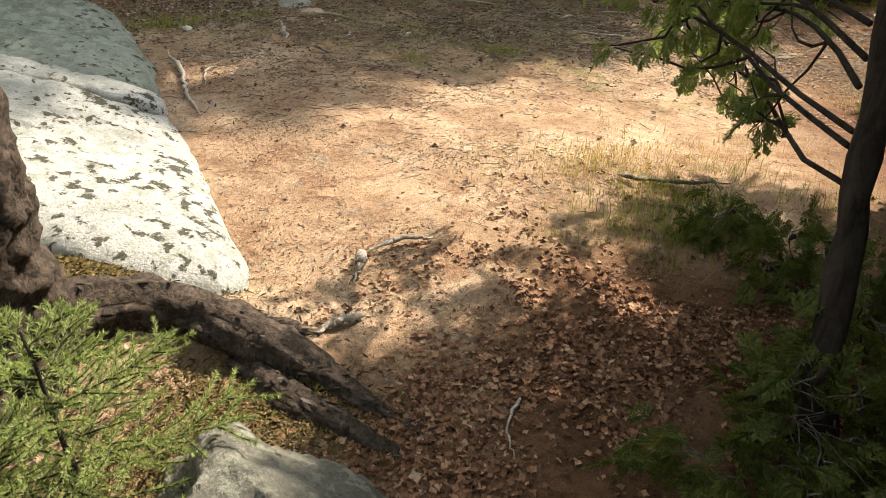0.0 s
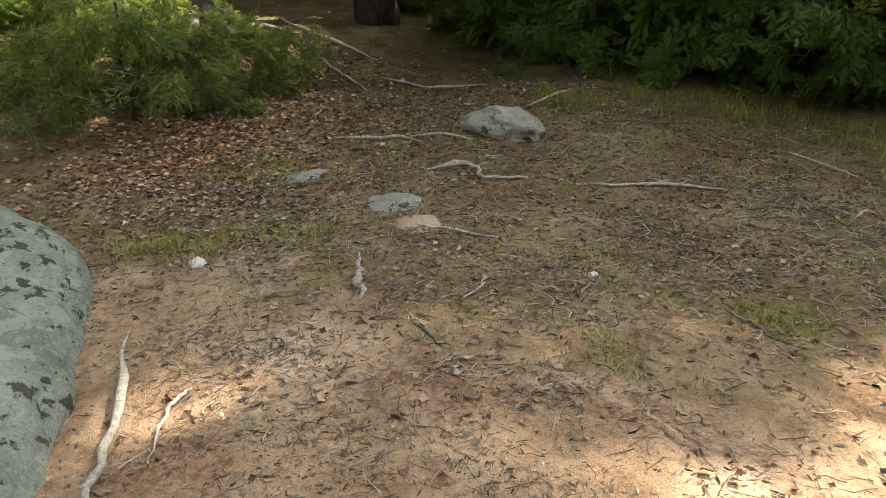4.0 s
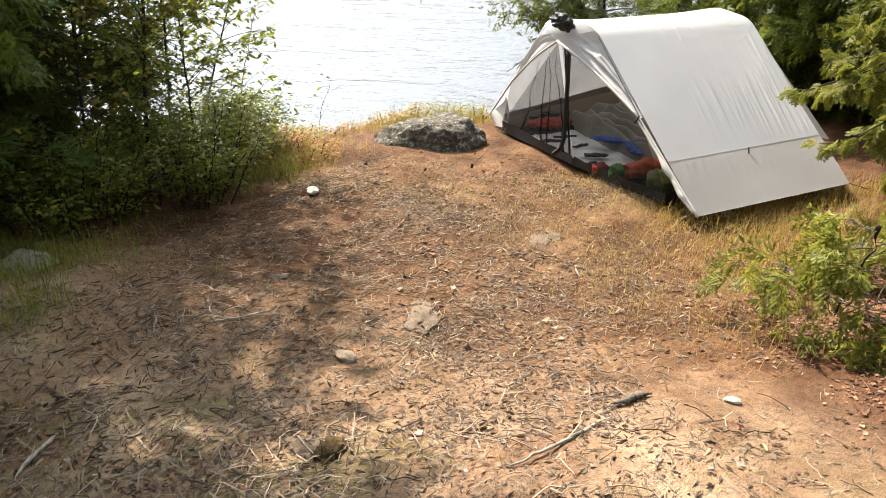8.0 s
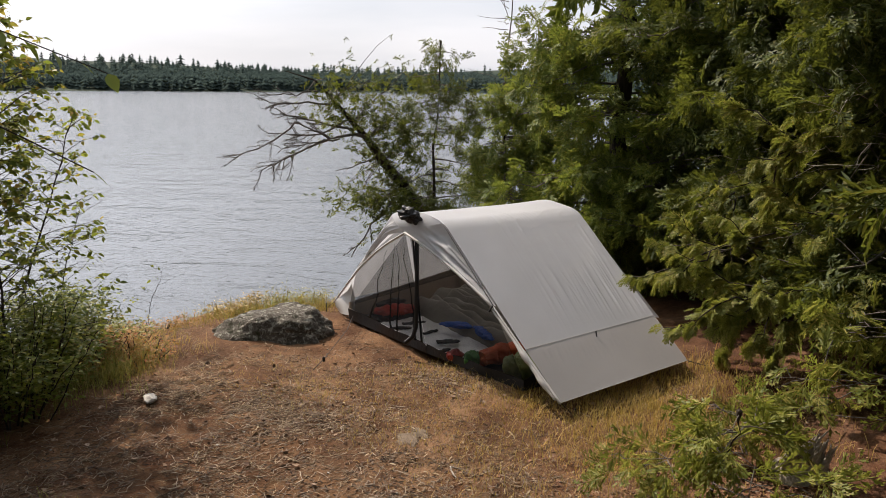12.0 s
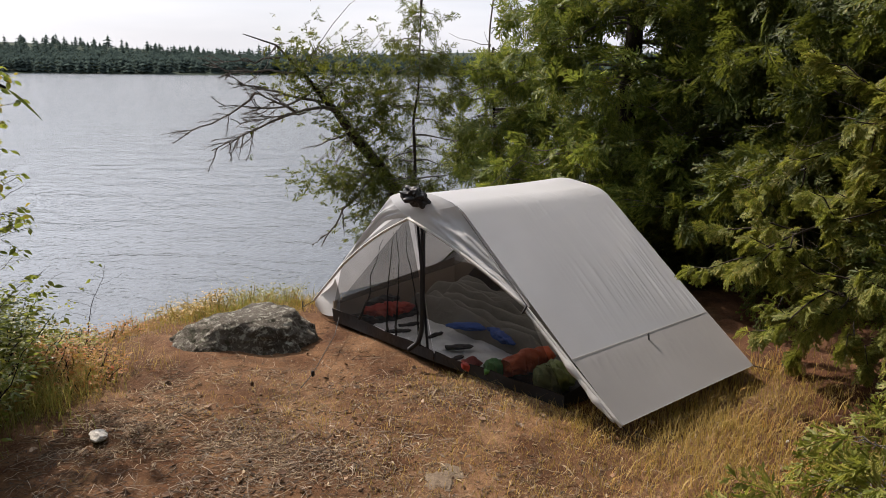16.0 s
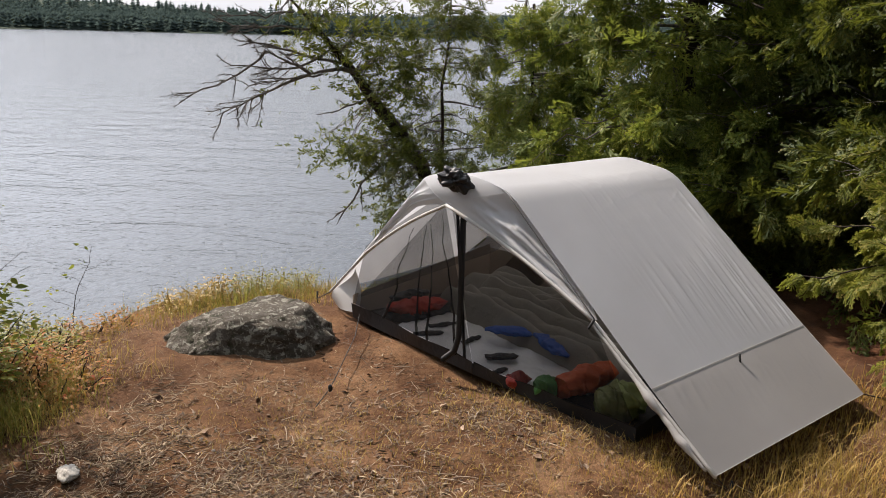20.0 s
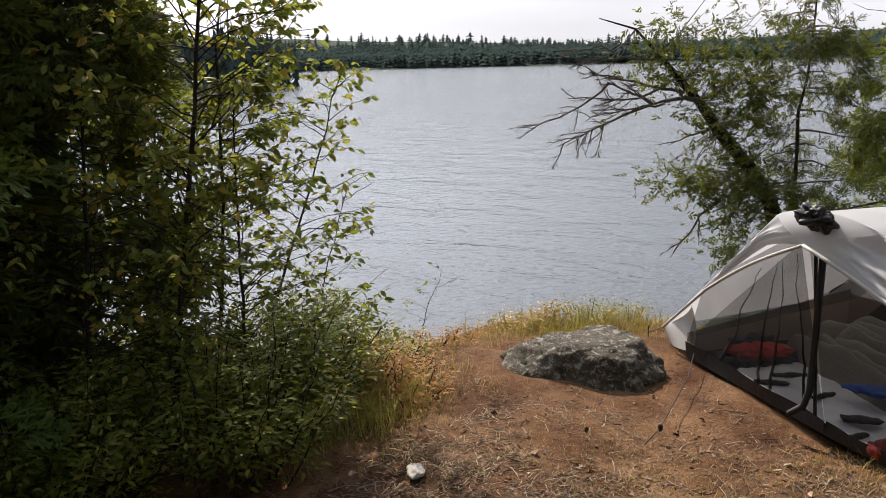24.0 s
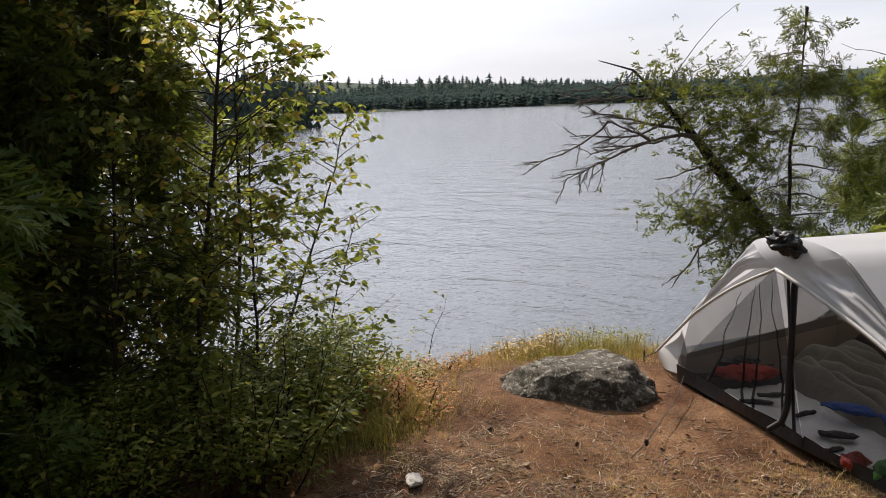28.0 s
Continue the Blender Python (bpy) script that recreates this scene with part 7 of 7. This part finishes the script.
    # hem roll on the door side
    panel("door_roll", FLY_HEM, tube(bend(TIE + V(-0.015, 0.01, -0.01), HEM_N + V(0.02, 0.04, 0.01), 40, 0.0, 0.006), [0.006, 0.011, 0.013, 0.020, 0.024, 0.010], 14, 2, 0.45))
    for a, b, rise in ((C_LIP, TIE, 0.028), (C_LIP, TIE_L, 0.028), (TIE, HEM_N, 0.0), (TIE_L, HEM_L, 0.0)):
        q = np.linspace(a, b, 16) + V(-0.006, 0.004, 0.0)
        q[:, 2] += rise * np.sin(np.linspace(0, np.pi, 16))
        panel("edge_binding", FLY_HEM, tube(q, [0.009, 0.009], 7))
    # vent bundle
    v, t = rock_geo((0.065, 0.085, 0.060), 61, 5, 0.42, 9, 2.0)
    panel("vent", BLACK_NYLON, (v + V(3.98, 7.78, 0.345), t), label="crumpled black vent hood")
    # nettings
    bz = 0.075
    n1, p1, l1 = NET_N + V(0, 0, bz), NET_P + V(0, 0, bz * 0.9), NET_L + V(0, 0, 0.10)
    panel("net_wall", NET, patch(n1, p1, C_LIP + V(0.02, -0.02, 0.0), TIE + V(0.02, 0.0, -0.02), 20, 20), label="black mesh door panel")
    door = panel("net_wall", NET_FOLD, patch(p1, l1, TIE_L + V(0.03, 0.02, 0.03), C_LIP + V(0.05, 0.03, 0.05), 20, 20), label="black mesh door panel")
    for k, f in enumerate((0.12, 0.34, 0.42, 0.71)):
        a = p1 + (l1 - p1) * f
        panel("net_gather", NET_FOLD, tube(bend(C_LIP + V(0.02, 0, -0.02) + (TIE_L - C_LIP) * f * 0.55, a, 12, 0, 0.035), [0.0015, 0.004, 0.009], 5), under=door)
    panel("net_wall", NET_THIN, patch(BACK_N + V(0, 0, 0.05), BACK_L, V(5.1, 7.2, 0.15), V(4.85, 6.8, 0.15), 12, 12), label="mesh rear wall")
    # tub floor
    panel("tub_front", BLACK_NYLON, patch(NET_N, NET_P, p1, n1, 20, 6, lambda a, b: 0.012 * np.sin(a * 14) * b), patch(NET_P, NET_L, l1, p1, 20, 6, lambda a, b: 0.012 * np.sin(a * 11) * b), label="low black tub wall")
    panel("tub_end", TUB, patch(NET_L, BACK_L, BACK_L + V(0, 0, 0.30), l1 + V(0, 0, 0.05), 16, 6))
    panel("net_wall", NET_THIN, patch(NET_L + V(0.03, -0.02, 0.12), BACK_L + V(-0.05, -0.05, 0.26), V(5.12, 7.20, 0.22), C_LIP + V(0.10, 0.02, 0.0), 16, 16), label="black mesh side wall")
    panel("tub_end", BLACK_NYLON, patch(BACK_N, NET_N, n1, BACK_N + V(0, 0, 0.3), 16, 6))
    panel("tub_rear", TUB, patch(BACK_L, BACK_N, BACK_N + V(0, 0, 0.34), BACK_L + V(0, 0, 0.27), 16, 6), label="dark brown tub wall")
    panel("tub_floor", BLACK_NYLON, patch(NET_N, NET_L, BACK_L, BACK_N, 24, 24, lambda a, b: -0.012 - 0.005 * np.sin(a * 20) * np.sin(b * 15)))
    # zip along the pole, curving on to the floor
    zp = np.array([V(4.05, 7.75, 0.14), V(4.04, 7.75, -0.2), V(4.02, 7.75, -0.50), V(4.01, 7.77, -0.58), V(4.012, 7.83, -0.635)])
    zz = np.stack([np.interp(np.linspace(0, 4, 26), np.arange(5), zp[:, j]) for j in range(3)], 1)
    panel("zip", BLACK_TRIM, tube(zz + V(-0.01, 0.008, 0), [0.017, 0.017], 5), label="black zip", under=door)
    panel("pole", POLE, tube([V(4.09, 7.73, -0.71), C_TOP], [0.009, 0.008], 10))
    panel("pole", POLE, tube([V(5.02, 6.95, -0.70), V(4.98, 6.93, 0.33)], [0.009, 0.008], 10))
    for a, b in ((HEM_N, V(3.15, 6.50, -0.70)), (HEM_F, V(4.02, 5.62, -0.62)), (HEM_L, V(5.02, 8.92, -0.74))):
        panel("guy_line", BLACK_TRIM, tube([a, b], [0.003, 0.003], 4))
        panel("peg", POLE, tube([b + V(0.01, 0, 0.05), b - V(0, 0, 0.08)], [0.006, 0.004], 6))
    panel("tie_strap", BLACK_TRIM, tube([TIE + V(-0.02, 0.0, 0.01), TIE + V(-0.03, 0.02, -0.03)], [0.008, 0.006], 5))
    m = (lo_n + lo_f) / 2
    panel("tie_strap", BLACK_TRIM, tube([m + V(-0.02, -0.02, 0.01), m + V(-0.03, -0.03, -0.05)], [0.006, 0.004], 5), under=hem)
    long_line = panel("guy_line", BLACK_TRIM, tube([V(4.52, 8.46, -0.63), V(4.24, 8.40, -0.655), V(3.62, 8.335, -0.68), V(3.48, 8.36, -0.715)], [0.003, 0.003], 4))
    v, t = rock_geo((0.014, 0.012, 0.02), 5, 2, 0.2, 2)
    panel("line_tensioner", BLACK_TRIM, (v + V(3.62, 8.335, -0.678), t), under=long_line)


tent()


def quilted(name, p00, p10, p11, p01, height, baffles, seed, mat, label):
    """A softly puffed bag with sewn baffles along it, over a four-sided plan."""
    def puff(u, v):
        wave = v + 0.05 * vnoise(np.stack([u * 5, v * 2, u * 0 + seed], 1))
        edge = np.clip(np.minimum(np.minimum(u, 1 - u) * 9, np.minimum(v, 1 - v) * 6), 0, 1) ** 0.5
        rib = 0.30 + 0.70 * np.abs(np.sin(np.pi * baffles * wave)) ** 0.7
        lump = 1 + 0.45 * vnoise(np.stack([u * 3 + seed, v * 2, u * 0], 1)) + 0.22 * vnoise(np.stack([u * 11 + seed, v * 7, u * 0], 1))
        return -height * edge * rib * lump
    v, t = patch(p00, p10, p11, p01, 110, 70, puff)
    return tagged(part(name, Geo().add(v, t), mat), label, "sleeping bag")


quilted("sleeping_bag", V(4.28, 6.72, -0.68), V(5.16, 8.00, -0.68), V(5.42, 7.74, -0.68), V(4.56, 6.48, -0.68), 0.19, 4.0, 1.0, QUILT, "rumpled olive-grey sleeping bag lying in the tent")
quilted("sleeping_bag", V(3.93, 7.02, -0.68), V(4.86, 8.06, -0.68), V(5.10, 7.78, -0.67), V(4.22, 6.62, -0.67), 0.16, 4.0, 2.3, QUILT, "second rumpled grey sleeping bag in the tent")


def swag(name, a, b, width, height, seed, mat, label, category, pinch=0.25, folds=5.0):
    """A crumpled length of cloth lying from a to b: a flattened tube with folds."""
    rng = np.random.default_rng(seed)
    p = bend(a, b, 26, 0, 0.03, rng)
    v, t = tube(p, [width * pinch, width * 0.8, width, width * 0.85, width * pinch], 28, seed, 0.0)
    c = np.concatenate([np.repeat(p, 28, 0), p[:1], p[-1:]])
    d = v - c
    f = 1 - np.abs(vnoise(v * folds * np.array([5, 5, 9]) + seed))
    d = d * (0.78 + 0.45 * f ** 2)[:, None]
    d[:, 2] *= height / width
    return tagged(part(name, Geo().add(c + d, t), mat), label, category)


swag("jacket", V(4.62, 8.30, -0.60), V(4.76, 8.00, -0.59), 0.085, 0.055, 73, RED, "crumpled red jacket in the tent", "jacket", 0.5)
swag("clothes", V(4.60, 8.34, -0.66), V(4.82, 7.94, -0.65), 0.10, 0.05, 74, BLACK_NYLON, "pile of black clothes under the red jacket", "clothes", 0.6)
swag("clothes", V(4.66, 8.30, -0.565), V(4.80, 8.10, -0.545), 0.05, 0.035, 80, BLACK_NYLON, "black garment on the red jacket", "clothes", 0.5)
swag("blue_cloth", V(4.34, 7.66, -0.575), V(4.33, 7.36, -0.565), 0.05, 0.022, 75, BLUE, "crumpled blue cloth on the bedding", "cloth", 0.4)
swag("blue_cloth", V(4.33, 7.38, -0.565), V(4.07, 7.19, -0.575), 0.045, 0.025, 81, BLUE, "crumpled blue cloth on the bedding", "cloth", 0.4)
swag("stuff_sack", V(3.78, 7.21, -0.625), V(3.95, 6.97, -0.59), 0.070, 0.066, 76, ORANGE, "orange nylon stuff sack in the tent", "bag", 0.75, 3.0)
swag("stuff_sack", V(3.64, 7.02, -0.62), V(3.74, 6.84, -0.61), 0.105, 0.095, 77, OLIVE, "olive green stuff sack by the tent door", "bag", 0.6, 3.0)
swag("small_bag", V(3.78, 7.33, -0.645), V(3.84, 7.22, -0.635), 0.060, 0.055, 78, GREEN, "small green bag in the tent", "bag", 0.5, 4.0)
swag("small_bag", V(3.86, 7.48, -0.65), V(3.90, 7.38, -0.65), 0.050, 0.045, 79, DARK_RED, "small dark red bag in the tent", "bag", 0.5, 4.0)
_v, _t = patch(V(3.74, 7.22, -0.688), V(4.46, 8.24, -0.688), V(4.84, 7.96, -0.67), V(4.06, 7.05, -0.67), 90, 40, lambda u, v: 0.010 * vnoise(np.stack([u * 14, v * 6, u * 0], 1)) + 0.006 * (1 - np.abs(vnoise(np.stack([u * 20, v * 12, u * 0 + 4], 1)))) ** 3 - 0.020)
tagged(part("sheet", Geo().add(_v, _t), PAD), "white sleeping mat with dark print on the tent floor", "mat")
_v, _t = patch(V(4.58, 6.70, -0.60), V(5.12, 7.52, -0.57), V(5.17, 7.47, -0.62), V(4.64, 6.64, -0.64), 40, 8, lambda u, v: 0.006 * np.sin(u * 21))
tagged(part("sheet", Geo().add(_v, _t), PAD), "white edge of a mat behind the sleeping bags", "mat")
for _a, _b, _w in ((V(4.10, 7.62, -0.640), V(4.14, 7.47, -0.635), 0.036), (V(4.36, 8.08, -0.655), V(4.42, 7.93, -0.655), 0.026), (V(4.30, 7.78, -0.655), V(4.40, 7.70, -0.65), 0.018), (V(4.50, 8.02, -0.655), V(4.58, 7.86, -0.65), 0.02), (V(3.96, 7.56, -0.665), V(4.02, 7.50, -0.66), 0.018)):
    swag("dark_cloth", _a, _b, _w, 0.012, 800, BLACK_NYLON, "small black cloth lying on the white mat", "cloth", 0.85, 8.0)


# ---------------------------------------------------------------- broad-leaved branch hanging over the clearing
def overhanging_branch():
    rng = np.random.default_rng(61)
    fx, fy = -0.45, 10.45
    root = thing("birch_sapling", "slender broadleaf tree with long branches hanging over the clearing", "tree")
    root.location = (fx, fy, gz(fx, fy))
    o = np.array([fx, fy, gz(fx, fy)])
    part("trunk", Geo().add(*tube(np.array([(0, 0, -0.05), (0.02, -0.05, 0.9), (0.03, -0.12, 1.9), (0.0, -0.2, 3.4)]), [0.011, 0.009, 0.007, 0.004], 8)), BARK, root)
    lg = Geo()
    for line in BRANCHES:
        p = np.array(line) - o
        k = np.linspace(0, 1, len(p))
        u = np.linspace(0, 1, 22)
        q = np.stack([np.interp(u, k, p[:, j]) for j in range(3)], 1)
        for _ in range(2):
            q[1:-1] = (q[:-2] + q[1:-1] * 2 + q[2:]) / 4
        part("branch", Geo().add(*tube(q, [0.009, 0.005, 0.0022, 0.0014], 6)), BARK, root)
        m = 26
        f = np.linspace(0.34, 1.0 if line is BRANCHES[0] else 0.80, m)
        c = np.stack([np.interp(f, u, q[:, j]) for j in range(3)], 1)
        main = q[-1] - q[-6]
        main /= np.linalg.norm(main)
        sd = np.cross(main, (0, 0, 1))
        d = main * 0.7 + sd * (np.where(np.arange(m) % 2, 1, -1) * rng.uniform(0.4, 0.9, m))[:, None] - np.array([0, 0, 1]) * rng.uniform(0.2, 1.0, m)[:, None]
        m3 = frames_of(d, rng.normal(0, 0.4, m), rng.uniform(0.045, 0.075, m))
        lg.add(*spread(BROAD, m3, c))
    # the leaf at the lowest tip
    d = np.array(TIP) - np.array(TIP_FOOT)
    ln = np.linalg.norm(d)
    d = d / ln
    yy = np.array([0.50, 0.84, 0.05])
    yy = yy - d * (yy @ d)
    yy /= np.linalg.norm(yy)
    zz = np.cross(d, yy)
    yy, zz = yy * math.cos(0.12) + zz * math.sin(0.12), zz * math.cos(0.12) - yy * math.sin(0.12)
    m3 = np.stack([d, yy, zz], 1)[None] * ln
    lg.add(*spread(leaf_shape(0.42, 0.10, 0.0), m3, np.array([TIP_FOOT]) - o))
    tagged(part("foliage", lg, BIRCH, root), kind="stuff")


BROAD = leaf_shape(0.58, 0.12, 0.12)
TIP, TIP_FOOT = (0.2750, 7.3645, 1.0155), (0.262, 7.392, 1.048)
BRANCHES = (((-0.43, 10.36, 1.05), (-0.25, 9.1, 1.75), (0.18, 8.3, 1.62), (0.58, 7.58, 1.27)),
            ((-0.43, 10.38, 0.85), (-0.20, 9.0, 1.45), (0.08, 8.1, 1.40), (0.20, 7.65, 1.18), TIP_FOOT))
overhanging_branch()
